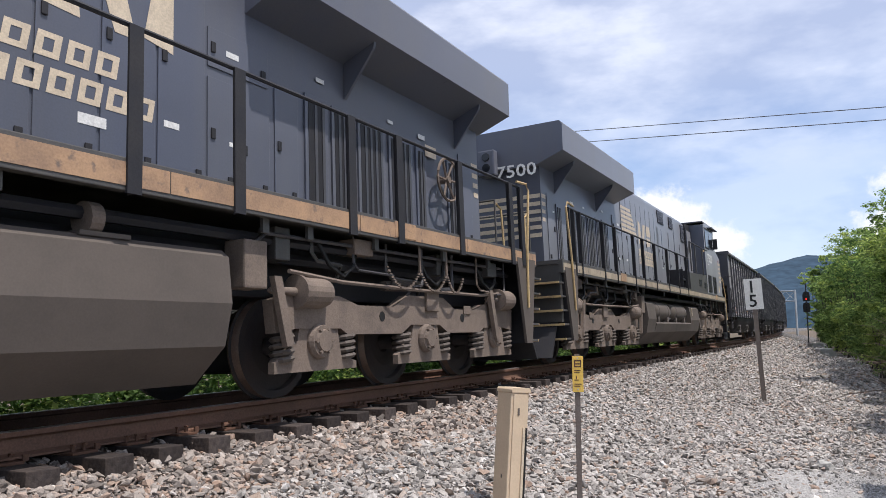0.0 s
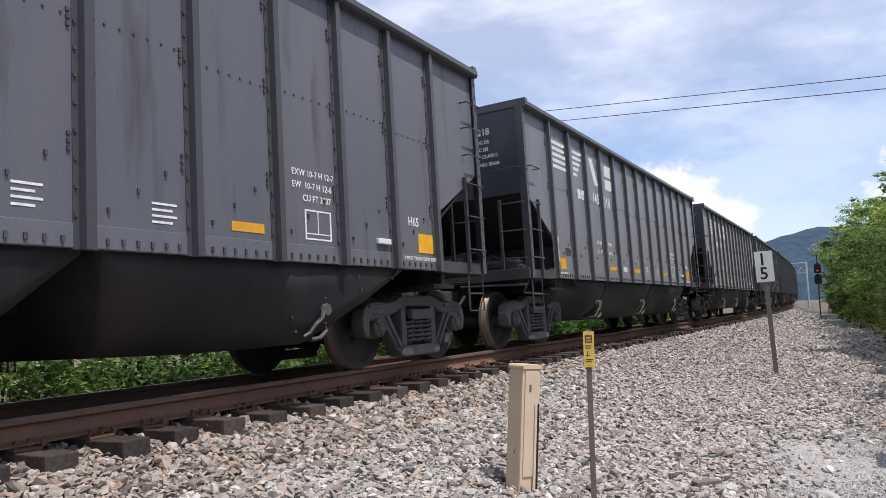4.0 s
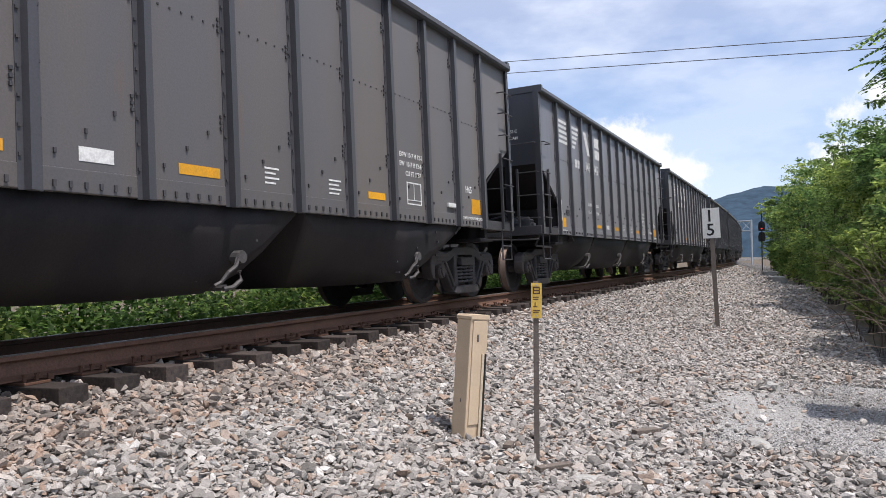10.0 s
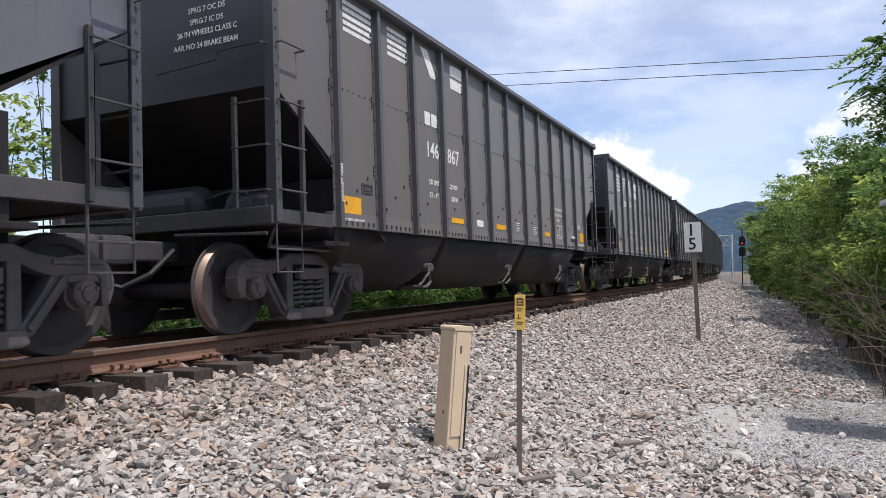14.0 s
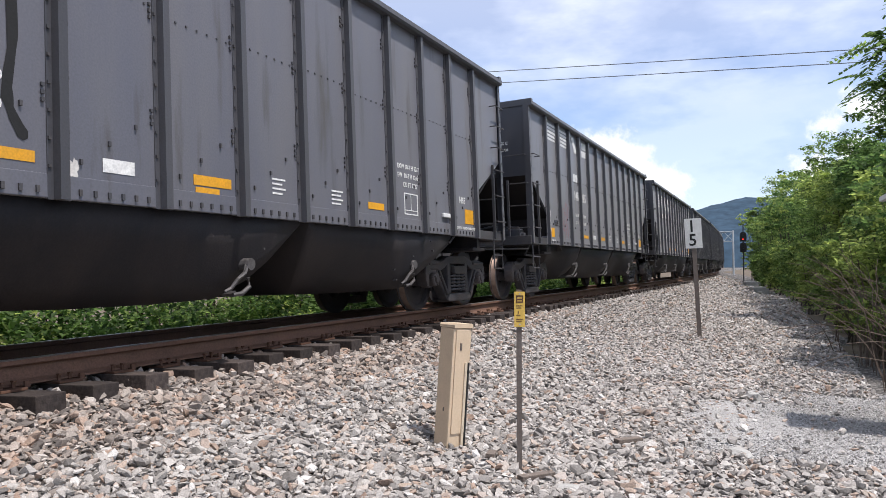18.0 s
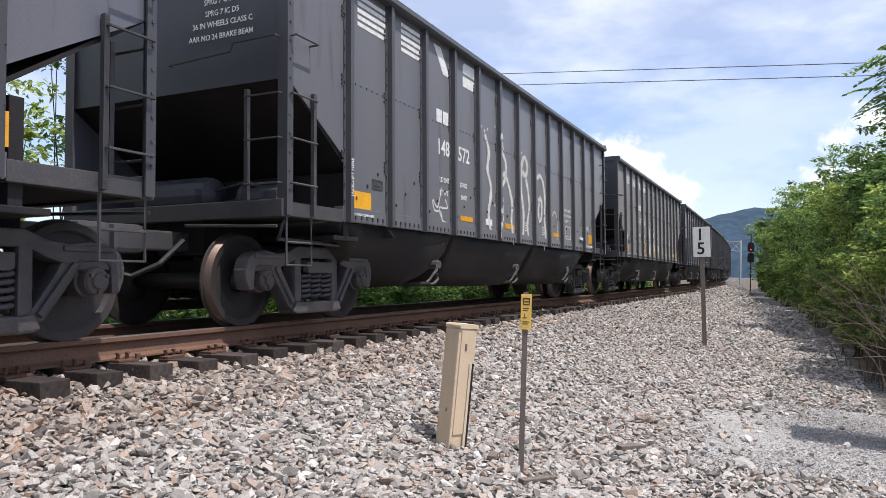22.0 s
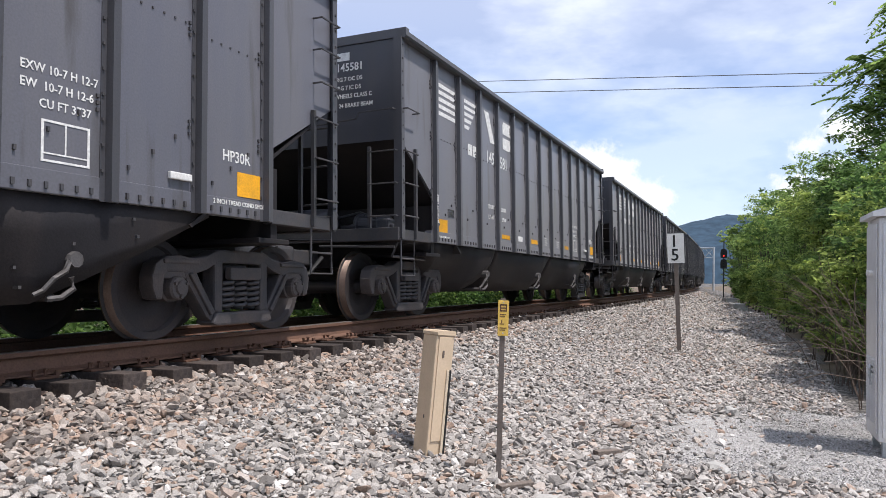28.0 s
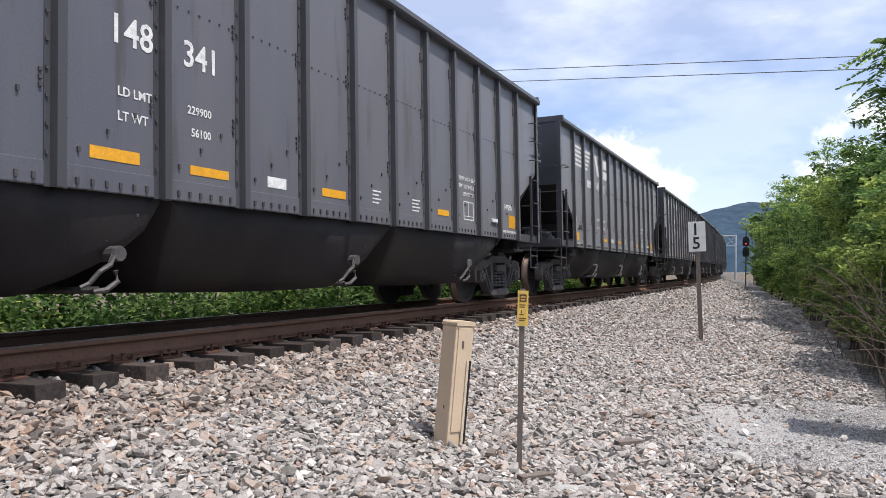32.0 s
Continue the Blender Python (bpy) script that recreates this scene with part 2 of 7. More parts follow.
def leaf_material(name, dark, light, tint=0.55):
    m = bpy.data.materials.new(name)
    m.use_nodes = True
    nt = m.node_tree
    b = nt.nodes["Principled BSDF"]
    b.inputs["Roughness"].default_value = 0.6
    b.inputs["Specular IOR Level"].default_value = 0.25
    g = nt.nodes.new("ShaderNodeNewGeometry")
    r = nt.nodes.new("ShaderNodeValToRGB")
    r.color_ramp.elements[0].color = (*dark, 1)
    r.color_ramp.elements[1].color = (*light, 1)
    nt.links.new(g.outputs["Random Per Island"], r.inputs["Fac"])
    nt.links.new(r.outputs["Color"], b.inputs["Base Color"])
    t = nt.nodes.new("ShaderNodeBsdfTranslucent")
    hs = nt.nodes.new("ShaderNodeHueSaturation")
    hs.inputs["Value"].default_value = 2.0
    nt.links.new(r.outputs["Color"], hs.inputs["Color"])
    nt.links.new(hs.outputs["Color"], t.inputs["Color"])
    x = nt.nodes.new("ShaderNodeMixShader")
    x.inputs["Fac"].default_value = tint
    nt.links.new(b.outputs[0], x.inputs[1])
    nt.links.new(t.outputs[0], x.inputs[2])
    nt.links.new(x.outputs[0], nt.nodes["Material Output"].inputs["Surface"])
    return m


def glow_material(name, color, strength):
    m = bpy.data.materials.new(name)
    m.use_nodes = True
    b = m.node_tree.nodes["Principled BSDF"]
    b.inputs["Base Color"].default_value = (*color, 1)
    b.inputs["Emission Color"].default_value = (*color, 1)
    b.inputs["Emission Strength"].default_value = strength
    return m


STONES = [(0.0, (0.12, 0.110, 0.101)), (0.14, (0.225, 0.208, 0.193)), (0.45, (0.33, 0.306, 0.283)), (0.74, (0.40, 0.374, 0.348)), (0.81, (0.36, 0.285, 0.23)), (0.87, (0.265, 0.185, 0.14)), (0.95, (0.43, 0.404, 0.378)), (1.0, (0.55, 0.525, 0.50))]
M = {
    "car": material("hopper_paint", (0.086, 0.088, 0.110), 0.36, spot=(0.118, 0.114, 0.120), spot_scale=1.4, spot_amount=0.85, grain=0.10, bump=0.07, streak=True, second=(0.050, 0.045, 0.044), second_at=0.60, vary=0.12, dust=0.22),
    # near-black base puts the shade under the car into the paint
    "car_dark": material("hopper_underside_shaded", (0.016, 0.015, 0.0172), 0.6, spot=(0.046, 0.037, 0.034), spot_scale=1.1, spot_amount=0.7, bump=0.15, streak=True, second=(0.066, 0.044, 0.034), second_at=0.74, spec=0.22),
    # the panels' black made darker: shade on the posts is in the colour
    "rib": material("rib_paint_shaded", (0.040, 0.042, 0.052), 0.42, spot=(0.06, 0.052, 0.048), spot_scale=2.5, bump=0.08, streak=True, vary=0.15, dust=0.15),
    "iron": material("worn_iron", (0.060, 0.060, 0.066), 0.55, metal=0.2, spot=(0.11, 0.09, 0.08), spot_scale=5, bump=0.25, spec=0.4),
    "truck": material("bogie_iron", (0.054, 0.051, 0.055), 0.6, spot=(0.12, 0.097, 0.088), spot_scale=3, spot_amount=0.85, bump=0.25, second=(0.13, 0.08, 0.058), second_at=0.70, vary=0.25, spec=0.35),
    "tread": material("worn_tread", (0.16, 0.115, 0.092), 0.5, metal=0.6, spot=(0.09, 0.05, 0.036), spot_scale=4, spot_amount=0.8, bump=0.08, vary=0.3),
    "wheel": material("wheel_steel", (0.032, 0.029, 0.031), 0.6, spot=(0.075, 0.055, 0.048), spot_scale=3, bump=0.2, vary=0.3, spec=0.3),
    "latch": material("bare_worn_metal", (0.085, 0.08, 0.08), 0.6, metal=0.2, spot=(0.04, 0.033, 0.03), spot_scale=9, spot_amount=0.9, bump=0.2, spec=0.4),
    "car_brown": material("hopper_paint_browned", (0.088, 0.084, 0.088), 0.42, spot=(0.125, 0.100, 0.080), spot_scale=1.0, spot_amount=0.85, grain=0.10, bump=0.08, streak=True, second=(0.14, 0.075, 0.045), second_at=0.66, vary=0.1, dust=0.22),
    "yellow": material("reflector_yellow", (0.72, 0.34, 0.012), 0.5, spot=(0.40, 0.22, 0.03), spot_scale=9, spot_amount=0.6, bump=0.02, vary=0.12),
    "white": material("stencil_white", (0.72, 0.72, 0.70), 0.6, spot=(0.38, 0.38, 0.38), spot_scale=14, spot_amount=0.7, bump=0.02),
    "cream": material("faded_cream", (0.60, 0.50, 0.37), 0.6, spot=(0.32, 0.26, 0.20), spot_scale=8, bump=0.02),
    "loco": material("locomotive_black", (0.072, 0.081, 0.114), 0.33, spot=(0.100, 0.102, 0.114), spot_scale=1.1, spot_amount=0.8, grain=0.06, bump=0.03, streak=True, dust=0.22),
    # near-black for fittings, and for recesses whose shade is put into the colour
    "loco_dark": material("locomotive_dark_and_recess_shade", (0.022, 0.022, 0.026), 0.6, spot=(0.045, 0.041, 0.039), bump=0.1, spec=0.3),
    "loco_low": material("locomotive_lower_black", (0.060, 0.058, 0.056), 0.5, spot=(0.11, 0.10, 0.09), spot_scale=1.6, bump=0.05),
    "sill": material("sill_tan_stripe", (0.40, 0.25, 0.145), 0.6, spot=(0.20, 0.13, 0.09), spot_scale=3.2, spot_amount=0.9, bump=0.08, second=(0.15, 0.11, 0.09), second_at=0.58),
    "sill_pale": material("sill_faded_stripe", (0.40, 0.33, 0.24), 0.6, spot=(0.22, 0.18, 0.14), spot_scale=3.0, spot_amount=0.9, bump=0.06, second=(0.12, 0.10, 0.09), second_at=0.60),
    # grimy end black, darkened further to hold the shade between cars
    "end_shade": material("grimy_end_paint_shaded", (0.046, 0.048, 0.060), 0.45, spot=(0.062, 0.059, 0.060), spot_scale=2.2, bump=0.08, streak=True, vary=0.15, spec=0.5),
    "dust": material("dusty_bogie", (0.175, 0.135, 0.108), 0.85, spot=(0.085, 0.068, 0.058), spot_scale=2.6, spot_amount=0.8, grain=0.15, bump=0.25),
    "tank": material("dusty_tank", (0.098, 0.080, 0.068), 0.8, spot=(0.066, 0.056, 0.049), spot_scale=0.9, spot_amount=0.8, grain=0.06, bump=0.05),
    "hand_yellow": material("handrail_yellow", (0.50, 0.36, 0.17), 0.55, spot=(0.30, 0.21, 0.13), spot_scale=9, spot_amount=0.9, bump=0.05, second=(0.20, 0.12, 0.07), second_at=0.62),
    "glass": material("cab_glass", (0.012, 0.014, 0.018), 0.08, spot=(0.02, 0.02, 0.022), bump=0.0, grain=0.02),
    "rail": material("rusty_rail", (0.15, 0.082, 0.056), 0.8, spot=(0.075, 0.050, 0.040), spot_scale=4, bump=0.25, grain=0.18, spec=0.3),
    "railtop": material("rail_running_face", (0.30, 0.27, 0.25), 0.38, metal=0.8, spot=(0.18, 0.13, 0.10), spot_scale=5, bump=0.05),
    "tie": material("creosote_timber", (0.044, 0.036, 0.034), 0.95, spot=(0.105, 0.078, 0.062), spot_scale=5, grain=0.3, grain_scale=35, bump=0.6, vary=0.35, spec=0.25),
    "plate": material("rusty_plate", (0.12, 0.062, 0.040), 0.85, spot=(0.06, 0.042, 0.036), spot_scale=9, bump=0.3, spec=0.25),
    "ballast": stone_material("ballast_stone", STONES),
    "chips": stone_material("pale_chippings", [(0.0, (0.22, 0.21, 0.20)), (0.4, (0.34, 0.328, 0.316)), (0.75, (0.42, 0.407, 0.394)), (1.0, (0.50, 0.487, 0.475))]),
    # bed kept dark: shade in the gaps between stones is in its colour
    "bed": gravel_material("ballast_bed_shaded", [(0.0, (0.02, 0.018, 0.016)), (0.5, (0.085, 0.077, 0.070)), (1.0, (0.24, 0.222, 0.205))], 24.0),
    "rusty": stone_material("rust_stained_ballast", [(0.0, (0.10, 0.086, 0.077)), (0.25, (0.22, 0.188, 0.165)), (0.6, (0.32, 0.282, 0.25)), (0.78, (0.30, 0.205, 0.15)), (1.0, (0.46, 0.42, 0.385))]),
    "fine": gravel_material("fine_gravel", [(0.0, (0.24, 0.23, 0.22)), (0.5, (0.36, 0.348, 0.335)), (1.0, (0.46, 0.447, 0.433))], 60.0),
    "soil": material("verge_soil", (0.135, 0.105, 0.080), 0.95, spot=(0.075, 0.075, 0.040), spot_scale=0.8, spot_amount=0.7, grain=0.3, grain_scale=25, bump=0.6, spec=0.2),
    "beige": material("beige_plastic", (0.60, 0.465, 0.325), 0.5, spot=(0.45, 0.35, 0.25), spot_scale=4, spot_amount=0.5, grain=0.04, bump=0.03),
    "post": material("weathered_steel_post", (0.16, 0.135, 0.12), 0.7, metal=0.3, spot=(0.11, 0.07, 0.05), spot_scale=8, bump=0.2),
    "alu": material("dull_aluminium", (0.66, 0.66, 0.665), 0.42, metal=0.35, spot=(0.52, 0.51, 0.50), spot_scale=3, spot_amount=0.6, grain=0.05, bump=0.03),
    "sign_white": material("sign_white", (0.66, 0.66, 0.64), 0.5, spot=(0.48, 0.47, 0.45), spot_scale=5, bump=0.02),
    "black": material("black_paint", (0.018, 0.018, 0.018), 0.6, bump=0.05, spec=0.25),
    "sign_yellow": material("marker_yellow", (0.72, 0.47, 0.09), 0.5, spot=(0.55, 0.36, 0.10), spot_scale=14, bump=0.02),
    "wood": material("weathered_wood", (0.15, 0.12, 0.10), 0.9, spot=(0.08, 0.065, 0.055), spot_scale=8, grain=0.3, bump=0.5),
    "bark": material("bark", (0.050, 0.040, 0.032), 0.9, spot=(0.045, 0.036, 0.03), spot_scale=9, grain=0.3, bump=0.6),
    "twig": material("dry_twig", (0.105, 0.080, 0.065), 0.9, spot=(0.06, 0.045, 0.036), spot_scale=9, bump=0.3, spec=0.2),
    "concrete": material("concrete", (0.36, 0.35, 0.33), 0.9, spot=(0.22, 0.21, 0.20), spot_scale=5, bump=0.3),
    "galv": material("galvanised_steel", (0.45, 0.47, 0.48), 0.5, metal=0.5, spot=(0.35, 0.36, 0.37), bump=0.05),
    "leaf": leaf_material("leaf_green", (0.036, 0.070, 0.020), (0.200, 0.275, 0.080)),
    "leaf_b": leaf_material("leaf_yellow_green", (0.060, 0.100, 0.024), (0.31, 0.37, 0.105)),
    "leaf_c": leaf_material("leaf_deep_green", (0.026, 0.056, 0.018), (0.125, 0.20, 0.058)),
    # base colour carries the blue of distance haze; no air haze is modelled
    "hill": material("wooded_hill_haze_tint", (0.036, 0.062, 0.092), 1.0, spot=(0.025, 0.045, 0.066), spot_scale=0.02, spot_amount=0.9, grain=0.25, grain_scale=0.09, bump=0.0, spec=0.1),
    "wire": material("weathered_wire", (0.085, 0.09, 0.105), 0.6, bump=0.0, grain=0.05),
    "pink": material("spray_pink", (0.30, 0.135, 0.165), 0.6, bump=0.02),
    "spray_blue": material("spray_blue", (0.30, 0.36, 0.42), 0.6, bump=0.02),
    "spray_white": material("spray_white", (0.62, 0.60, 0.57), 0.6, spot=(0.30, 0.29, 0.28), spot_scale=8, spot_amount=0.8, bump=0.02),
    "overspray": material("white_overspray", (0.24, 0.235, 0.235), 0.6, spot=(0.12, 0.12, 0.125), spot_scale=7, spot_amount=0.9, grain=0.3, grain_scale=50, bump=0.02),
    "rust": material("orange_rust", (0.36, 0.12, 0.045), 0.85, spot=(0.16, 0.07, 0.04), spot_scale=6, bump=0.2),
    "red_lamp": glow_material("signal_red_lens", (1.0, 0.03, 0.02), 2.0),
    "coal": material("coal", (0.012, 0.012, 0.013), 0.7, grain=0.4, grain_scale=20, bump=0.8, spec=0.2),
}


# ---- modelling helpers ----
def box(bm, x0, x1, y0, y1, z0, z1, bevel=0.0):
    vs = [bm.verts.new((x, y, z)) for x in (x0, x1) for y in (y0, y1) for z in (z0, z1)]
    fs = [bm.faces.new([vs[i] for i in f]) for f in ((0, 1, 3, 2), (4, 6, 7, 5), (0, 4, 5, 1), (2, 3, 7, 6), (0, 2, 6, 4), (1, 5, 7, 3))]
    if bevel:
        es = list({e for f in fs for e in f.edges})
        bmesh.ops.bevel(bm, geom=es, offset=bevel, segments=2, affect="EDGES", profile=0.6)
    return vs


def prism(bm, poly, axis, a, b):
    """A polygon of (p, q) pulled from a to b along an axis: x takes (y, z), y takes (x, z), z takes (x, y)."""
    def at(p, q, r):
        return {"x": (r, p, q), "y": (p, r, q), "z": (p, q, r)}[axis]
    va = [bm.verts.new(at(p, q, a)) for p, q in poly]
    vb = [bm.verts.new(at(p, q, b)) for p, q in poly]
    n = len(poly)
    bm.faces.new(va)
    bm.faces.new(vb[::-1])
    for i in range(n):
        j = (i + 1) % n
        bm.faces.new((va[i], vb[i], vb[j], va[j]))


def tube(bm, pts, r, seg=6, taper=1.0):
    """A round bar along points."""
    pts = [Vector(p) for p in pts]
    rings = []
    n = len(pts)
    for i, p in enumerate(pts):
        d = (pts[min(i + 1, n - 1)] - pts[max(i - 1, 0)]).normalized()
        a = d.cross(Vector((0, 0, 1)))
        if a.length < 1e-3:
            a = d.cross(Vector((1, 0, 0)))
        a.normalize()
        b = d.cross(a)
        rad = r * (1 + (taper - 1) * i / max(1, n - 1))
        rings.append([bm.verts.new(p + (a * math.cos(2 * math.pi * k / seg) + b * math.sin(2 * math.pi * k / seg)) * rad) for k in range(seg)])
    for r0, r1 in zip(rings, rings[1:]):
        for k in range(seg):
            bm.faces.new((r0[k], r0[(k + 1) % seg], r1[(k + 1) % seg], r1[k]))
    bm.faces.new(rings[0][::-1])
    bm.faces.new(rings[-1])


def lathe(bm, profile, seg, centre=(0, 0, 0), axis="y"):
    """Turn a profile of (radius, along) round an axis."""
    rings = []
    for r, a in profile:
        ring = []
        for k in range(seg):
            t = 2 * math.pi * k / seg
            c, s = r * math.cos(t), r * math.sin(t)
            v = {"y": (c, a, s), "x": (a, c, s), "z": (c, s, a)}[axis]
            ring.append(bm.verts.new(Vector(v) + Vector(centre)))
        rings.append(ring)
    for r0, r1 in zip(rings, rings[1:]):
        for k in range(seg):
            bm.faces.new((r0[k], r0[(k + 1) % seg], r1[(k + 1) % seg], r1[k]))
    bm.faces.new(rings[0][::-1])
    bm.faces.new(rings[-1])


def mesh_of(name, bm, mat, smooth=False):
    bmesh.ops.recalc_face_normals(bm, faces=bm.faces)
    me = bpy.data.meshes.new(name)
    bm.to_mesh(me)
    bm.free()
    me.materials.append(mat)
    if smooth:
        for f in me.polygons:
            f.use_smooth = True
    return me


def part(name, bm, mat, parent, label="", smooth=False, kind=""):
    ob = new(name, mesh_of(name, bm, mat, smooth))
    ob.parent = parent
    return tagged(ob, label, kind=kind)


def thing(name, label, category, group="", kind=""):
    return tagged(new(name), label, category, group, kind)


def solid(name, bm, mat, label, category="", group="", kind="", smooth=False):
    return tagged(new(name, mesh_of(name, bm, mat, smooth)), label, category, group, kind)


def share(name, mesh, parent, m=None, label=""):
    ob = new(name, mesh)
    ob.parent = parent
    if m is not None:
        ob.matrix_basis = m
    return tagged(ob, label)


LETTERS = {}


def letters(text, size, mat, stretch=1.0):
    """The mesh of a line of writing: x along it, z up, facing -y."""
    key = (text, size, mat.name, stretch)
    if key not in LETTERS:
        cu = bpy.data.curves.new("writing", "FONT")
        cu.body, cu.size, cu.extrude, cu.resolution_u = text, size, 0.0015, 2
        cu.offset = size * 0.012
        ob = bpy.data.objects.new("writing", cu)
        me = bpy.data.meshes.new_from_object(ob)
        bpy.data.objects.remove(ob)
        me.transform(Matrix.Rotation(radians(90), 4, "X") @ Matrix.Diagonal((stretch, 1, 1, 1)))
        me.materials.clear()
        me.materials.append(mat)
        LETTERS[key] = me
    return LETTERS[key]


# ---- the track's line ----
NEAR = 5.798        # from the eye's foot to the track's centre line
BEND_AT, BEND = 26.25, 0.000887
LEAN = 2.05
RAILSIDE = 0.75


def line(s):
    """Place and heading of the centre line s metres along."""
    if s <= BEND_AT:
        return s, 0.0, 0.0
    a = (s - BEND_AT) * BEND
    return BEND_AT + math.sin(a) / BEND, (1 - math.cos(a)) / BEND, a


def yc(x):
    """The centre line's shift at x, for the ground."""
    return 0.0 if x <= BEND_AT else 0.5 * BEND * (x - BEND_AT) ** 2


def on_track(s, length=0.0):
    """Pose on the leaning track; a vehicle of some length lies on the chord."""
    ax, ay, _ = line(s + 1.2 if length else s)
    bx, by, bh = line(s + length - 1.2) if length else line(s + 0.1)
    h = math.atan2(by - ay, bx - ax)
    if length:
        cx, cy = (ax + bx) / 2 - math.cos(h) * length / 2, (ay + by) / 2 - math.sin(h) * length / 2
    else:
        cx, cy = ax, ay
    return (Matrix.Translation((cx, NEAR + cy, 0)) @ Matrix.Rotation(h, 4, "Z") @ Matrix.Translation((0, -RAILSIDE, 0))
            @ Matrix.Rotation(radians(-LEAN), 4, "X") @ Matrix.Translation((0, RAILSIDE, 0)))


PROFILE = [(-3000, -1.6), (-60, -1.6), (-9, -1.15), (-3, -0.98), (-1, -0.94), (0, -0.92), (0.8, -0.90), (1.6, -0.91), (2.2, -0.878), (2.7, -0.81), (3.3, -0.64), (3.9, -0.46), (4.35, -0.37), (4.6, -0.315), (5.05, -0.270), (7.0, -0.345), (7.4, -0.40), (9.2, -1.0), (12, -1.25), (60, -1.5), (3000, -1.5)]


def ground_z(x, y):
    v = y - yc(min(max(x, 0), 200)) * 1.0
    for (a, za), (b, zb) in zip(PROFILE, PROFILE[1:]):
        if v <= b:
            return za + (zb - za) * (v - a) / (b - a)
    return PROFILE[-1][1]


# ---- ground ----
def build_ground():
    xs = sorted(set([-3000, -800, -200, -60, -20, -8] + list(np.arange(-4, 30, 0.5)) + list(np.arange(30, 120, 3.0)) + [120, 150, 200, 300, 600, 1500, 3000]))
    vs = sorted(set([-3000, -800, -200, -60, -25, -14, -9, -6, -4, -3] + [round(a, 2) for a in np.arange(-2.4, 9.3, 0.15)] + [10, 12, 16, 25, 60, 200, 800, 3000]))
    bm = bmesh.new()
    grid = []
    for x in xs:
        row = []
        for v in vs:
            y = v + yc(min(max(x, 0), 200))
            z = ground_z(x, y)
            if -4 < v < 9 and -4 < x < 60:
                z += 0.05 * (noise.noise((x * 0.7, y * 0.7, 0)) * 0.6 + 0.3 * noise.noise((x * 2.3, y * 2.3, 5))) * (0.25 if 4.3 < v < 7.4 else 1.0)
            row.append(bm.verts.new((x, y, z)))
        grid.append(row)
    for i in range(len(xs) - 1):
        for j in range(len(vs) - 1):
            f = bm.faces.new((grid[i][j], grid[i + 1][j], grid[i + 1][j + 1], grid[i][j + 1]))
            xm, vm = (xs[i] + xs[i + 1]) / 2, (vs[j] + vs[j + 1]) / 2
            edge = -2.05 + 0.05 * min(max(xm, 0), 60) + 0.2 * math.sin(xm * 1.3)
            f.material_index = 1 if vm < edge or vm > 9.0 or xm < -60 else (2 if vm < 1.0 + 0.2 * math.sin(xm * 1.7) and 6.2 < xm < 10.6 else 0)
            f.smooth = True
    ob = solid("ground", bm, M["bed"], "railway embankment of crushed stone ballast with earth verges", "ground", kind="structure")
    ob.data.materials.append(M["soil"])
    ob.data.materials.append(M["fine"])
    return ob


build_ground()


def stone_forms(rng_f, count, points):
    """A few broken stones, each the hull of some points on an uneven block: corners and triangles."""
    out = []
    for _ in range(count):
        bm = bmesh.new()
        spin = rng_f.uniform(0, 2 * math.pi)
        for i in range(points):
            # points spread over a ball, then pushed about: no two corners alike
            zz = 1 - 2 * (i + 0.5) / points
            a = spin + i * 2.39996
            rr = math.sqrt(1 - zz * zz)
            c = np.array([rr * math.cos(a), rr * math.sin(a), zz]) + rng_f.normal(0, 0.22, 3)
            bm.verts.new(c * rng_f.uniform(0.85, 1.2))
        bmesh.ops.convex_hull(bm, input=bm.verts)
        loose = [v for v in bm.verts if not v.link_faces]
        bmesh.ops.delete(bm, geom=loose, context="VERTS")
        bmesh.ops.triangulate(bm, faces=bm.faces)
        bmesh.ops.recalc_face_normals(bm, faces=bm.faces)
        bm.verts.index_update()
        out.append((np.array([v.co for v in bm.verts]), np.array([[v.index for v in f.verts] for f in bm.faces])))
        bm.free()
    return out


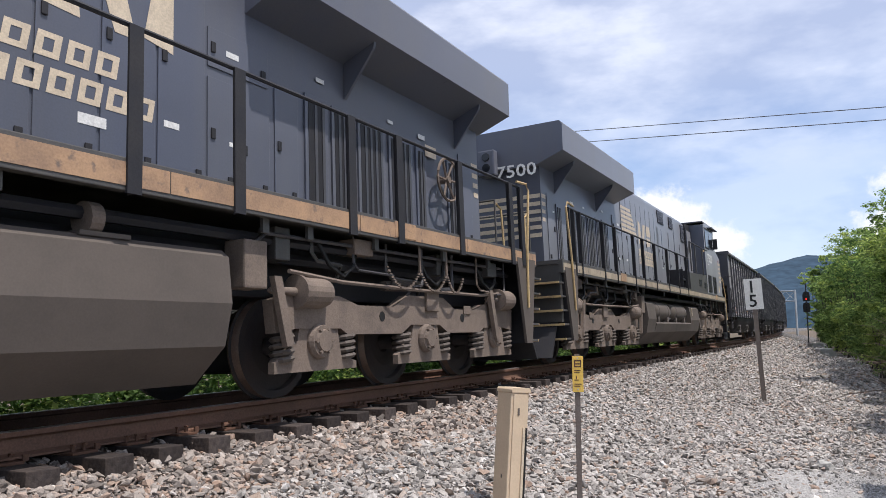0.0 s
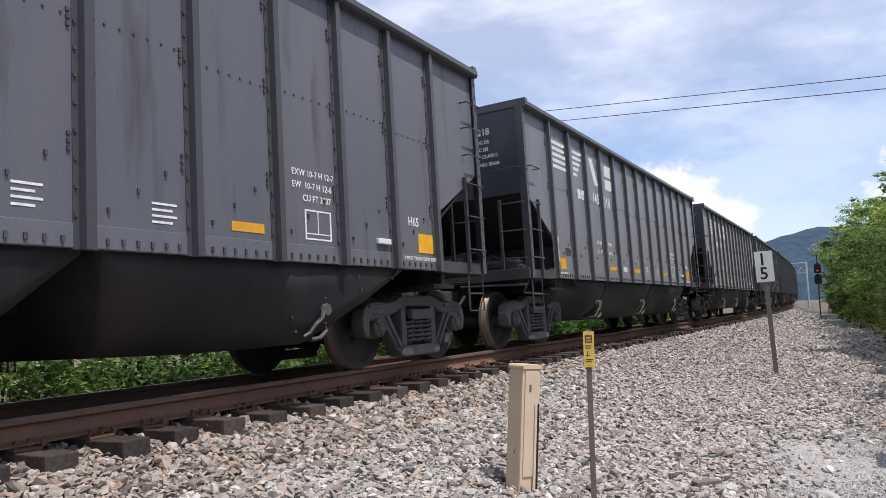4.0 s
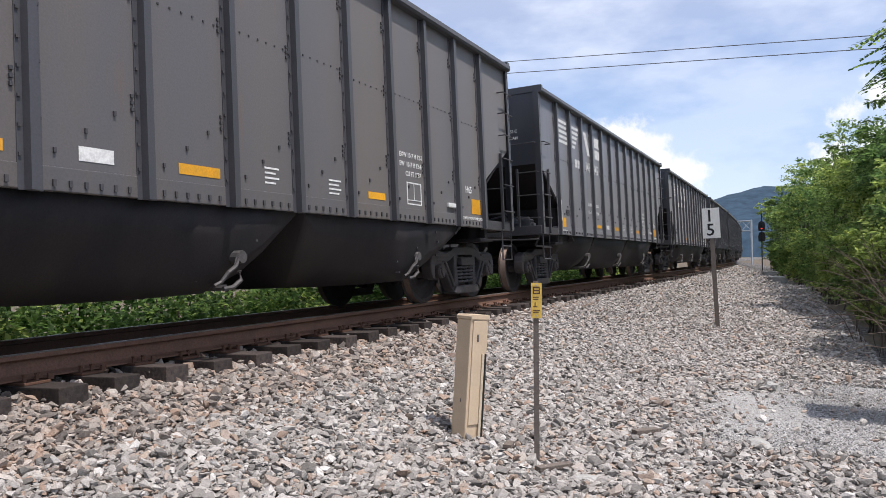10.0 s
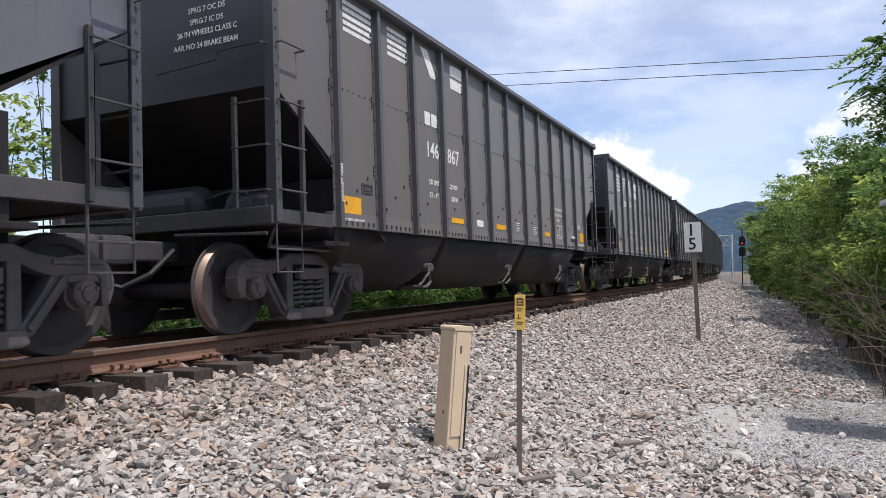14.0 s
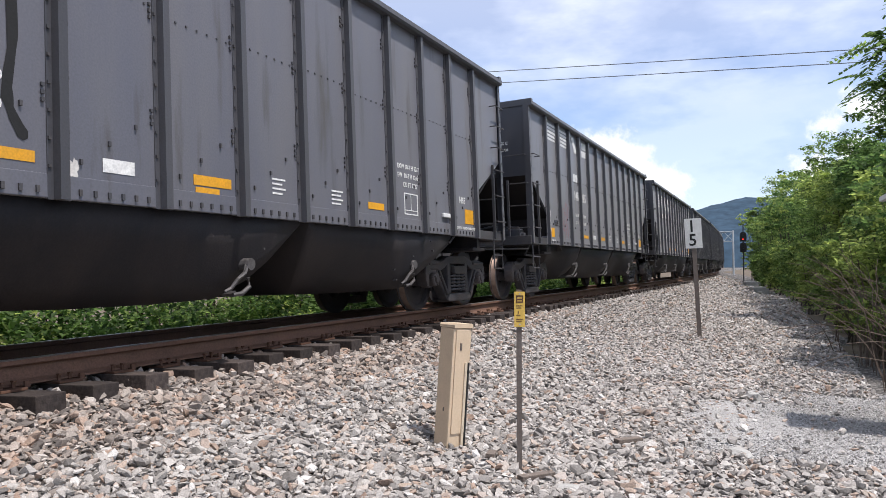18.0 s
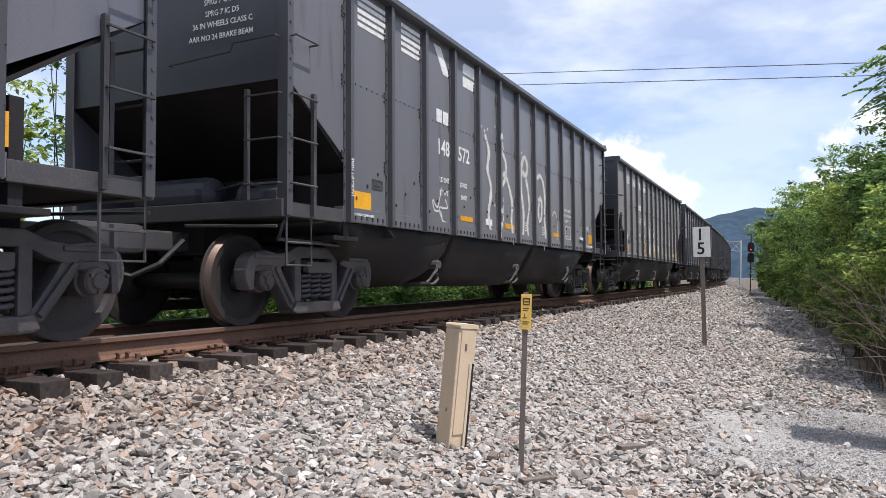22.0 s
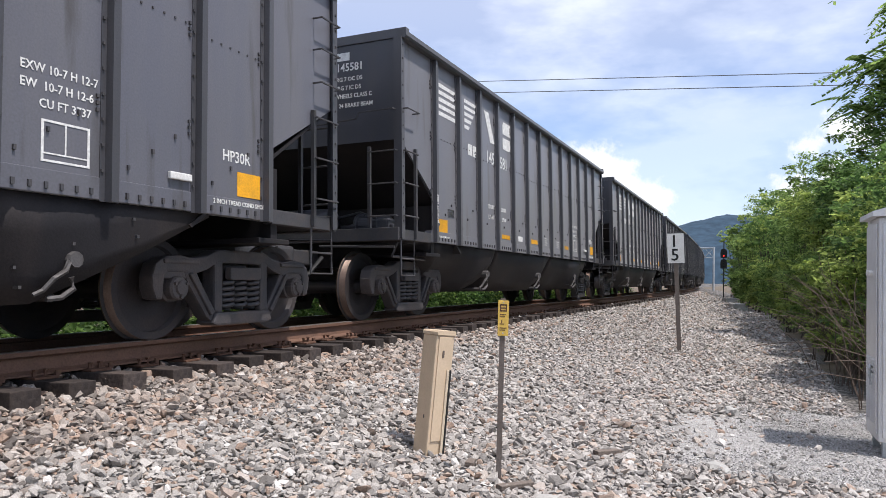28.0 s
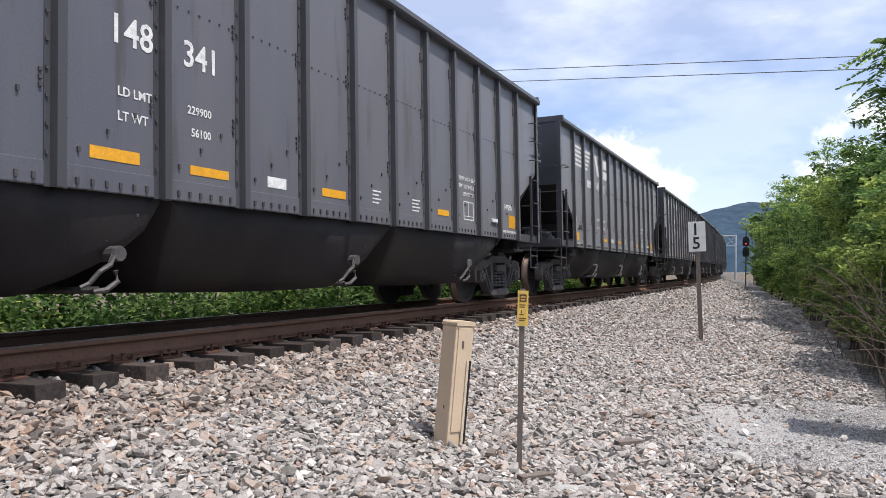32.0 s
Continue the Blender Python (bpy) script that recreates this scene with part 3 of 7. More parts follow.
def stones(name, label, rng, patches, forms, mat="ballast"):
    """Loose broken stones strewn over the ground, one mesh of many small angular pieces."""
    places = []
    for x0, x1, v0, v1, per, size in patches:
        # an uneven grid, so that the stones lie side by side with gaps between them
        step = per ** -0.5
        gx, gv = np.meshgrid(np.arange(x0, x1, step), np.arange(v0, v1, step))
        n = gx.size
        x = gx.ravel() + rng.uniform(-0.5, 0.5, n) * step
        v = gv.ravel() + rng.uniform(-0.5, 0.5, n) * step
        s = size * np.clip(rng.lognormal(0, 0.33, n), 0.4, 1.9)
        u = rng.uniform(-0.05, 0.55, n)
        for a, b, c, d in zip(x, v, s, u):
            y = b + yc(a)
            places.append((a, y, ground_z(a, y) + c * d, c))
    P = np.array(places)
    n = len(P)
    turn, tilt, lean = rng.uniform(0, 2 * math.pi, n), rng.normal(0, 0.42, n), rng.normal(0, 0.42, n)
    z0, o1 = np.zeros(n), np.ones(n)
    rz = np.stack([np.cos(turn), -np.sin(turn), z0, np.sin(turn), np.cos(turn), z0, z0, z0, o1], 1).reshape(n, 3, 3)
    rx = np.stack([o1, z0, z0, z0, np.cos(tilt), -np.sin(tilt), z0, np.sin(tilt), np.cos(tilt)], 1).reshape(n, 3, 3)
    ry = np.stack([np.cos(lean), z0, np.sin(lean), z0, o1, z0, -np.sin(lean), z0, np.cos(lean)], 1).reshape(n, 3, 3)
    R = rx @ ry @ rz
    flat_way = np.stack([rng.uniform(0.95, 1.35, n), rng.uniform(0.65, 1.0, n), rng.uniform(0.36, 0.68, n)], 1)
    kind_of = rng.integers(0, len(forms), n)
    co, tri, base = [], [], 0
    for k, (vs, fs) in enumerate(forms):
        pick = np.nonzero(kind_of == k)[0]
        if not len(pick):
            continue
        p = np.einsum("nij,nkj->nki", R[pick], vs[None] * flat_way[pick][:, None, :]) * (P[pick, 3] / 2)[:, None, None] + P[pick][:, None, :3]
        co.append(p.reshape(-1, 3))
        tri.append((np.arange(len(pick))[:, None, None] * len(vs) + fs[None] + base).reshape(-1))
        base += len(pick) * len(vs)
    co, tri = np.concatenate(co), np.concatenate(tri)
    me = bpy.data.meshes.new(name)
    me.vertices.add(len(co))
    me.vertices.foreach_set("co", co.reshape(-1))
    me.loops.add(len(tri))
    me.polygons.add(len(tri) // 3)
    me.loops.foreach_set("vertex_index", tri)
    me.polygons.foreach_set("loop_start", np.arange(len(tri) // 3) * 3)
    me.polygons.foreach_set("use_smooth", np.zeros(len(tri) // 3, bool))
    me.update(calc_edges=True)
    me.materials.append(M[mat])
    return tagged(new(name, me), label, "ballast", kind="stuff")


rng = np.random.default_rng(7)
FORMS = stone_forms(rng, 24, 12)
COARSE = stone_forms(rng, 16, 9)
stones("ballast_stones", "grey, beige and rust-brown broken ballast stones beside the track", rng,
       [(1.8, 9, 0.9, 3.8, 950, 0.048), (1.8, 9, 0.7, 3.8, 700, 0.031), (9, 14, 0.4, 4.3, 850, 0.045), (3.6, 6.5, -0.9, 0.9, 850, 0.042), (6.5, 9, 0.3, 0.9, 120, 0.045), (6.5, 10, -0.9, 0.3, 22, 0.040)], FORMS)
stones("ballast_stones", "rust-stained brown ballast stones packed round the sleeper ends", rng,
       [(1.8, 9, 3.7, 4.6, 850, 0.050), (1.8, 9, 3.5, 4.6, 600, 0.033), (9, 16, 4.1, 4.6, 500, 0.056), (1.8, 10, 4.5, 6.4, 420, 0.056)], FORMS, "rusty")
stones("ballast_stones", "pale grey broken ballast stones running into the distance", rng,
       [(14, 22, -1.0, 4.55, 620, 0.050), (22, 42, -0.6, 4.6, 280, 0.068), (42, 75, 1.0, 4.6, 60, 0.11), (10, 34, 4.5, 7.3, 150, 0.065), (10.0, 14, -1.0, 0.5, 620, 0.042), (9.0, 10.2, -0.2, 0.5, 200, 0.04), (-7, 1.8, 0.8, 6.4, 160, 0.07)], COARSE)
stones("gravel_chippings", "fine pale grey gravel at the edge of the ballast", rng, [(6.2, 10.4, -1.5, 1.05, 1700, 0.0155), (-7, 3.6, -2.2, 0.9, 120, 0.034)], COARSE, "chips")


# ---- track ----
def rail_section():
    """Head, web and foot of a rail, foot down, top of the head at zero."""
    return [(-0.037, -0.008), (-0.030, 0.0), (0.030, 0.0), (0.037, -0.008), (0.037, -0.040), (0.010, -0.055), (0.010, -0.150), (0.076, -0.172), (0.076, -0.186), (-0.076, -0.186), (-0.076, -0.172), (-0.010, -0.150), (-0.010, -0.055), (-0.037, -0.040)]


def build_rail(side, label):
    ob = thing("rail", label, "rail", "rails")
    sec = rail_section()
    head = sec[:5] + sec[12:]
    base = sec[5:12]
    for name, outline, mat, bright in (("rail_head", head, M["rail"], (0, 1, 2)), ("web_and_foot", base, M["rail"], ())):
        bm = bmesh.new()
        rings = []
        for s in [-40, -20, 0, 10, 20] + list(range(26, 240, 6)):
            m = on_track(s)
            rings.append([bm.verts.new(m @ Vector((0, side * 0.7545 + a, b))) for a, b in outline])
        n = len(outline)
        for r0, r1 in zip(rings, rings[1:]):
            for k in range(n):
                f = bm.faces.new((r0[k], r0[(k + 1) % n], r1[(k + 1) % n], r1[k]))
                f.material_index = 1 if k in bright else 0
        p = part(name, bm, mat, ob)
        p.data.materials.append(M["railtop"])
    return ob


build_rail(-1, "rust-brown steel rail with a worn running face")
build_rail(1, "rust-brown far steel rail of the same track")


def build_ties():
    rng_t = random.Random(5)
    bm = bmesh.new()
    box(bm, -0.115, 0.115, -1.30, 1.30, -0.385, -0.208, 0.008)
    timber = mesh_of("sleeper", bm, M["tie"])
    bm = bmesh.new()
    box(bm, -0.10, 0.10, -0.93, -0.56, -0.207, -0.187, 0.004)
    plate = mesh_of("tie_plate", bm, M["plate"])
    bm = bmesh.new()
    prism(bm, [(-0.022, -0.135), (0.014, -0.135), (0.014, -0.147), (0.008, -0.147), (0.008, -0.19), (-0.008, -0.19), (-0.008, -0.147), (-0.022, -0.147)], "x", -0.012, 0.012)
    spike = mesh_of("spike", bm, M["plate"])
    bm = bmesh.new()
    box(bm, -0.02, 0.02, -0.86, -0.65, -0.195, -0.182, 0.003)
    box(bm, -0.02, 0.02, -0.875, -0.855, -0.195, -0.150)
    anchor = mesh_of("rail_anchor", bm, M["plate"])
    s = 3.0 - 0.115 - 0.4918 * 6
    i = 0
    while s < 78:
        ob = tagged(new("sleeper", timber), "dark creosoted timber sleeper bedded in ballast", "sleeper", "sleepers")
        ob.matrix_basis = on_track(s) @ pose(rng_t.uniform(-0.012, 0.012), rng_t.uniform(-0.03, 0.03), rng_t.uniform(-0.012, 0.004), rng_t.uniform(-0.4, 0.4), rng_t.uniform(-1.5, 1.5), rng_t.uniform(-1.2, 1.2))
        share("tie_plate", plate, ob, None, "rusty tie plate")
        if s < 16:
            for dx, dy in ((-0.05, -0.855), (0.05, -0.845)):
                share("spike", spike, ob, pose(dx, dy, 0))
        if s < 40:
            share("rail_anchor", anchor, ob, pose(0.14, 0, 0))
        s += 0.4918
        i += 1


build_ties()


# ---- trackside things ----
def build_cabinet():
    """A beige cable pedestal that leans."""
    ob = thing("cable_pedestal", "leaning beige plastic cable pedestal standing in the ballast", "pedestal")
    bm = bmesh.new()
    box(bm, -0.10, 0.10, -0.085, 0.085, -0.15, 0.985, 0.012)
    part("body", bm, M["beige"], ob)
    bm = bmesh.new()
    prism(bm, [(-0.104, 0.985), (0.104, 0.985), (0.104, 1.008), (0.094, 1.022), (-0.094, 1.022), (-0.104, 1.008)], "y", -0.097, 0.089)
    part("cap", bm, M["beige"], ob, "moulded cap")
    bm = bmesh.new()
    box(bm, -0.075, 0.075, -0.094, -0.0855, 0.12, 0.97, 0.003)
    part("door", bm, M["beige"], ob, "cream access door")
    bm = bmesh.new()
    box(bm, 0.030, 0.055, -0.106, -0.0945, -0.1, 0.70, 0.002)
    part("cable_guard", bm, M["cream"], ob, "pale cable channel")
    bm = bmesh.new()
    box(bm, 0.060, 0.082, -0.102, -0.0945, -0.1, 0.70, 0.002)
    part("cable", bm, M["black"], ob, "black cable")
    bm = bmesh.new()
    box(bm, -0.03, -0.01, -0.098, -0.0945, 0.80, 0.86)
    part("latch", bm, M["post"], ob)
    bm = bmesh.new()
    box(bm, -0.105, -0.1005, -0.02, -0.01, 0.30, 0.33)
    part("hinge", bm, M["post"], ob)
    x, y = 5.56, 2.52
    ob.matrix_basis = Matrix.Translation((x, y, ground_z(x, y) - 0.003)) @ Matrix.Rotation(radians(-62), 4, "Z") @ pose(0, 0, 0, -2.0, 4.0, 0) @ Matrix.Rotation(radians(38), 4, "Z")
    return ob


build_cabinet()


def build_marker():
    ob = thing("cable_marker", "yellow cable warning marker on a thin steel post", "marker post")
    bm = bmesh.new()
    prism(bm, [(-0.020, 0.0), (0.020, 0.0), (0.020, 0.006), (0.008, 0.006), (0.006, 0.016), (-0.006, 0.016), (-0.008, 0.006), (-0.020, 0.006)], "z", -0.3, 1.36)
    part("post", bm, M["post"], ob, "brown steel post")
    bm = bmesh.new()
    box(bm, -0.036, 0.044, -0.008, -0.002, 1.08, 1.345, 0.0012)
    part("plate", bm, M["sign_yellow"], ob, "yellow warning plate")
    bm = bmesh.new()
    for z0, z1, x0, x1 in ((1.262, 1.272, -0.022, 0.030), (1.262, 1.318, -0.022, -0.014), (1.262, 1.318, 0.022, 0.030), (1.306, 1.318, -0.022, 0.030), (1.283, 1.293, -0.022, 0.03), (1.235, 1.242, -0.022, 0.025), (1.219, 1.226, -0.022, 0.018),
                           (1.175, 1.20, -0.010, -0.003), (1.165, 1.172, -0.022, 0.010), (1.135, 1.142, -0.022, 0.030), (1.120, 1.126, -0.022, 0.02)):
        box(bm, x0, x1, -0.0095, -0.0081, z0, z1)
    part("printing", bm, M["plate"], ob, "brown printed bars")
    bm = bmesh.new()
    for z in (1.10, 1.33):
        lathe(bm, [(0.006, -0.012), (0.006, -0.008)], 8, (0.004, 0, z))
    part("bolts", bm, M["galv"], ob)
    x, y = 5.25, 1.80
    ob.matrix_basis = Matrix.Translation((x, y, ground_z(x, y) + 0.015)) @ Matrix.Rotation(radians(-68), 4, "Z") @ pose(0, 0, 0, 0, 0.3, 0)
    return ob


build_marker()


def build_milepost():
    ob = thing("milepost", "white milepost plate with black figures on a leaning steel post", "milepost")
    bm = bmesh.new()
    prism(bm, [(-0.045, 0.0), (0.045, 0.0), (0.045, 0.012), (0.012, 0.012), (0.012, 0.06), (-0.012, 0.06), (-0.012, 0.012), (-0.045, 0.012)], "z", -0.4, 2.3)
    part("post", bm, M["post"], ob, "rusty steel post")
    bm = bmesh.new()
    box(bm, -0.175, 0.175, -0.012, -0.003, 1.94, 2.585, 0.002)
    part("plate", bm, M["sign_white"], ob, "white enamelled plate")
    for text, z in (("1", 2.30), ("5", 2.00)):
        me = letters(text, 0.36, M["black"], 1.0)
        xs = [v.co.x for v in me.vertices]
        share("figure", me, ob, pose(-(min(xs) + max(xs)) / 2 - (0.03 if text == "1" else 0.02), -0.0145, z), "black figure")
    x, y = 16.6, 1.62
    ob.matrix_basis = Matrix.Translation((x, y, ground_z(x, y))) @ Matrix.Rotation(radians(-80), 4, "Z") @ pose(0, 0, 0, 0, -2.6, 0)
    return ob


build_milepost()


def build_case():
    """An aluminium equipment case on short legs."""
    ob = thing("signal_case", "dull aluminium signal equipment case on short legs", "equipment case")
    x0, x1, y0, y1 = 0.0, 0.62, -0.95, 0.0
    bm = bmesh.new()
    box(bm, x0, x1, y0, y1, 0.14, 2.22, 0.012)
    part("body", bm, M["alu"], ob)
    bm = bmesh.new()
    prism(bm, [(y0 - 0.05, 2.225), (y1 + 0.06, 2.225), (y1 + 0.06, 2.27), ((y0 + y1) / 2, 2.44), (y0 - 0.05, 2.27)], "x", x0 - 0.06, x1 + 0.06)
    part("roof", bm, M["alu"], ob, "pitched aluminium roof")
    for yy in (-0.47, -0.03):
        bm = bmesh.new()
        box(bm, x0 - 0.022, x0 - 0.002, yy - 0.42, yy, 0.18, 2.17, 0.006)
        d = part("door", bm, M["alu"], ob, "aluminium door")
        bm = bmesh.new()
        box(bm, x0 - 0.05, x0 - 0.023, yy - 0.38, yy - 0.35, 0.98, 1.12, 0.004)
        part("handle", bm, M["galv"], d)
    bm = bmesh.new()
    box(bm, x0 + 0.05, x1 - 0.05, y1 + 0.002, y1 + 0.014, 0.2, 2.16, 0.004)
    p = part("side_panel", bm, M["alu"], ob, "removable side panel")
    bm = bmesh.new()
    for k in range(22):
        z = 0.30 + k * 0.028
        for a in (0.10, 0.34):
            prism(bm, [(y1 + 0.0145, z), (y1 + 0.026, z - 0.008), (y1 + 0.0145, z + 0.012)], "x", a, a + 0.18)
    part("louvres", bm, M["alu"], p)
    bm = bmesh.new()
    for zz in (0.75, 0.80):
        tube(bm, [(0.20, y1 + 0.014, zz), (0.16, y1 + 0.05, zz + 0.03), (0.12, y1 + 0.055, zz), (0.13, y1 + 0.045, zz - 0.10)], 0.012)
    part("padlock", bm, M["galv"], ob)
    bm = bmesh.new()
    for zz, r in ((1.70, 0.028),):
        lathe(bm, [(r, y1 + 0.014), (r, y1 + 0.05)], 12, (0.24, 0, zz))
        lathe(bm, [(r, y1 + 0.014), (r, y1 + 0.05)], 12, (0.34, 0, zz))
    part("vent_cap", bm, M["sign_white"], ob)
    bm = bmesh.new()
    box(bm, x0 - 0.03, x0 - 0.023, -0.35, -0.08, 1.62, 1.80, 0.003)
    part("label_plate", bm, M["sign_white"], ob, "white plate")
    for a in (0.04, 0.53):
        for b in (-0.90, -0.10):
            bm = bmesh.new()
            box(bm, a, a + 0.06, b, b + 0.06, -0.2, 0.15, 0.004)
            part("leg", bm, M["galv"], ob)
    x, y = 7.85, -0.99
    ob.matrix_basis = Matrix.Translation((x, y, ground_z(x, y))) @ Matrix.Rotation(radians(2), 4, "Z")
    return ob


build_case()


def build_rock(name, label, x, y, size, seed):
    rg = random.Random(seed)
    bm = bmesh.new()
    bmesh.ops.create_icosphere(bm, subdivisions=2, radius=1)
    for v in bm.verts:
        k = 0.75 + 0.5 * noise.noise(v.co * 1.1 + Vector((seed, 0, 0)))
        v.co = Vector((v.co.x * size[0], v.co.y * size[1], v.co.z * size[2])) * k
    ob = solid(name, bm, M["concrete"], label, "rock")
    ob.matrix_basis = pose(x, y, ground_z(x, y) + size[2] * 0.45, 0, 0, rg.uniform(0, 180))


build_rock("rock", "grey fist-sized rock lying on fine gravel", 9.25, 0.335, (0.13, 0.11, 0.09), 3)
build_rock("rock", "flat brown stone half sunk in gravel", 6.5, 0.32, (0.15, 0.12, 0.05), 8)
build_rock("rock", "flat reddish stone beside the ballast", 5.0, 1.35, (0.12, 0.09, 0.04), 12)


def build_plank(x, y, length, turn, seed):
    bm = bmesh.new()
    box(bm, -length / 2, length / 2, -0.035, 0.035, 0, 0.035, 0.006)
    for v in bm.verts:
        v.co += Vector((0, noise.noise(v.co * 7 + Vector((seed, 0, 0))) * 0.012, noise.noise(v.co * 6) * 0.008))
    ob = solid("wood_scrap", bm, M["wood"], "weathered grey-brown scrap of wood on the gravel", "wood scrap", "scraps of wood")
    ob.matrix_basis = pose(x, y, ground_z(x, y) + 0.035, 0, 2, turn)


for i, (x, y, l, t) in enumerate(((7.75, 1.33, 0.22, -20), (6.45, 1.22, 0.26, -40), (5.1, 1.62, 0.3, -35), (5.45, 2.1, 0.14, 10))):
    build_plank(x, y, l, t, i)


# ---- far trackside ----
def build_signal():
    ob = thing("signal_mast", "dark railway signal mast with two heads, the upper showing red", "railway signal")
    bm = bmesh.new()
    tube(bm, [(0, 0, -2.6), (0, 0, 5.0)], 0.06, 8)
    part("mast", bm, M["black"], ob)
    for z, lit in ((3.55, True), (2.35, False)):
        bm = bmesh.new()
        prism(bm, [(-0.34, z - 0.55), (0.34, z - 0.55), (0.38, z), (0.30, z + 0.45), (0, z + 0.6), (-0.30, z + 0.45), (-0.38, z)], "x", -0.16, -0.10)
        head = part("signal_head", bm, M["black"], ob, "black backing plate")
        for k, dz in enumerate((0.28, 0.0, -0.28)):
            bm = bmesh.new()
            lathe(bm, [(0.075, -0.19), (0.075, -0.165)], 14, (0, 0, z + dz), "x")
            part("lens", bm, M["red_lamp"] if lit and k == 2 else M["glass"], head, "lit red lens" if lit and k == 2 else "dark lens")
            bm = bmesh.new()
            tube(bm, [(-0.42, 0, z + dz + 0.13), (-0.17, 0, z + dz + 0.13)], 0.035, 6)
            part("hood", bm, M["black"], head)
    ob.matrix_basis = pose(60, 2.65, 0.5) @ Matrix.Scale(0.66, 4)
    return ob


build_signal()


def build_gantry():
    ob = thing("signal_bridge", "galvanised lattice signal bridge spanning the track", "signal bridge")
    x = 130.0
    for y in (7.3, 22.0):
        for dx in (-0.4, 0.4):
            bm = bmesh.new()
            tube(bm, [(dx, y, -1), (dx, y, 6.5)], 0.13, 6)
            part("leg", bm, M["galv"], ob)
    bm = bmesh.new()
    for dx in (-0.4, 0.4):
        for z in (4.7, 6.3):
            tube(bm, [(dx, 7.3, z), (dx, 22, z)], 0.09, 5)
    part("chord", bm, M["galv"], ob)
    for k in range(10):
        y0, y1 = 7.3 + k * 1.47, 8.77 + k * 1.47
        bm = bmesh.new()
        tube(bm, [(-0.4, y0, 4.7 if k % 2 else 6.3), (-0.4, y1, 6.3 if k % 2 else 4.7)], 0.05, 4)
        tube(bm, [(0.4, y0, 6.3 if k % 2 else 4.7), (0.4, y1, 4.7 if k % 2 else 6.3)], 0.05, 4)
        part("brace", bm, M["galv"], ob)
    bm = bmesh.new()
    box(bm, -0.3, 0.1, 11.2, 11.7, 6.4, 8.2, 0.03)
    part("signal_head", bm, M["galv"], ob)
    ob.matrix_basis = pose(x, 0, 0)


build_gantry()


def build_block(x, y, w, d, h):
    bm = bmesh.new()
    box(bm, -w / 2, w / 2, -d / 2, d / 2, -0.4, h, 0.04)
    ob = solid("concrete_block", bm, M["concrete"], "weathered low concrete block among the weeds", "concrete block", "blocks by the verge")
    ob.matrix_basis = pose(x, y, ground_z(x, y), 0, 0, 12)


build_block(45, 1.2, 1.3, 0.8, 0.35)
build_block(58, 2.1, 1.3, 0.8, 0.4)


def build_wire(a, b, sag, r):
    pts = []
    a, b = Vector(a), Vector(b)
    for i in range(41):
        t = i / 40
        p = a.lerp(b, t)
        p.z -= sag * 4 * t * (1 - t)
        pts.append(p)
    bm = bmesh.new()
    tube(bm, pts, r, 5)
    solid("overhead_wire", bm, M["wire"], "dull grey overhead wire crossing the sky", "wire", "overhead wires")


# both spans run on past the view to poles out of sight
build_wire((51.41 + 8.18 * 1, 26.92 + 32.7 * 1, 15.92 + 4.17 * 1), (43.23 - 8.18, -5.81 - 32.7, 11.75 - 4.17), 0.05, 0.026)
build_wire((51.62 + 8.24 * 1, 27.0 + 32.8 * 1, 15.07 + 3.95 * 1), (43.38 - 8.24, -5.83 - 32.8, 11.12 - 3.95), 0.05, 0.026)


def build_pole(x, y, top):
    """A wooden pole that carries the wires beyond the view."""
    ob = thing("utility_pole", "tall weathered wooden pole carrying the overhead wires", "utility pole", "poles of the overhead line")
    base = ground_z(x, y)
    bm = bmesh.new()
    tube(bm, [(0, 0, base - 1.2), (0, 0, top * 0.5), (0, 0, top + 0.35)], 0.19, 10, 0.65)
    part("pole", bm, M["wood"], ob, "round wooden pole")
    for z in (top, top - 0.9):
        bm = bmesh.new()
        lathe(bm, [(0.03, -0.14), (0.07, -0.10), (0.05, -0.06), (0.07, -0.02), (0.03, 0.0)], 10, (0, 0, z), "z")
        part("insulator", bm, M["concrete"], ob, "grey insulator")
    ob.matrix_basis = pose(x, y, 0)


build_pole(59.6, 59.7, 20.0)
build_pole(35.08, -38.55, 7.55)


def build_hill():
    bm = bmesh.new()
    nu, nv = 90, 20
    grid = []
    for i in range(nu + 1):
        y = 700 - 1500 * i / nu
        u = i / nu
        # the crest climbs from the track's end towards the verge side
        crest = 65 + 71 * max(0.0, min(1.0, (200 - y) / 330)) ** 0.8 + 22 * noise.noise((y * 0.006, 1, 0)) + 5 * noise.noise((y * 0.03, 2, 0)) + 2.2 * noise.noise((y * 0.13, 3, 0))
        crest = max(8, crest) * (1.0 if y < 250 else max(0.3, 1 - (y - 250) / 450))
        row = []
        for j in range(nv + 1):
            t = j / nv
            z = crest * math.sin(t * math.pi / 2) ** 0.8
            row.append(bm.verts.new((880 + 420 * t + 30 * noise.noise((y * 0.01, t * 3, 0)), y, z - 3 + 3 * noise.noise((y * 0.05, t * 9, 4)) * (0 < j < nv))))
        grid.append(row)
    for i in range(nu):
        for j in range(nv):
            bm.faces.new((grid[i][j], grid[i + 1][j], grid[i + 1][j + 1], grid[i][j + 1]))
    solid("hill", bm, M["hill"], "far wooded hill with blue haze painted into its colour", "hill", kind="structure", smooth=True)


build_hill()


# ---- rolling stock: the coal hopper ----
CAR_L, PITCH = 13.25, 14.836
TOP, SILL = 3.86, 1.09
SIDE = 1.50
WHEEL_R = 0.457
RIBS = [1.11 + i * 0.91 for i in range(13)]
BOGIES = (1.143, CAR_L - 1.03)


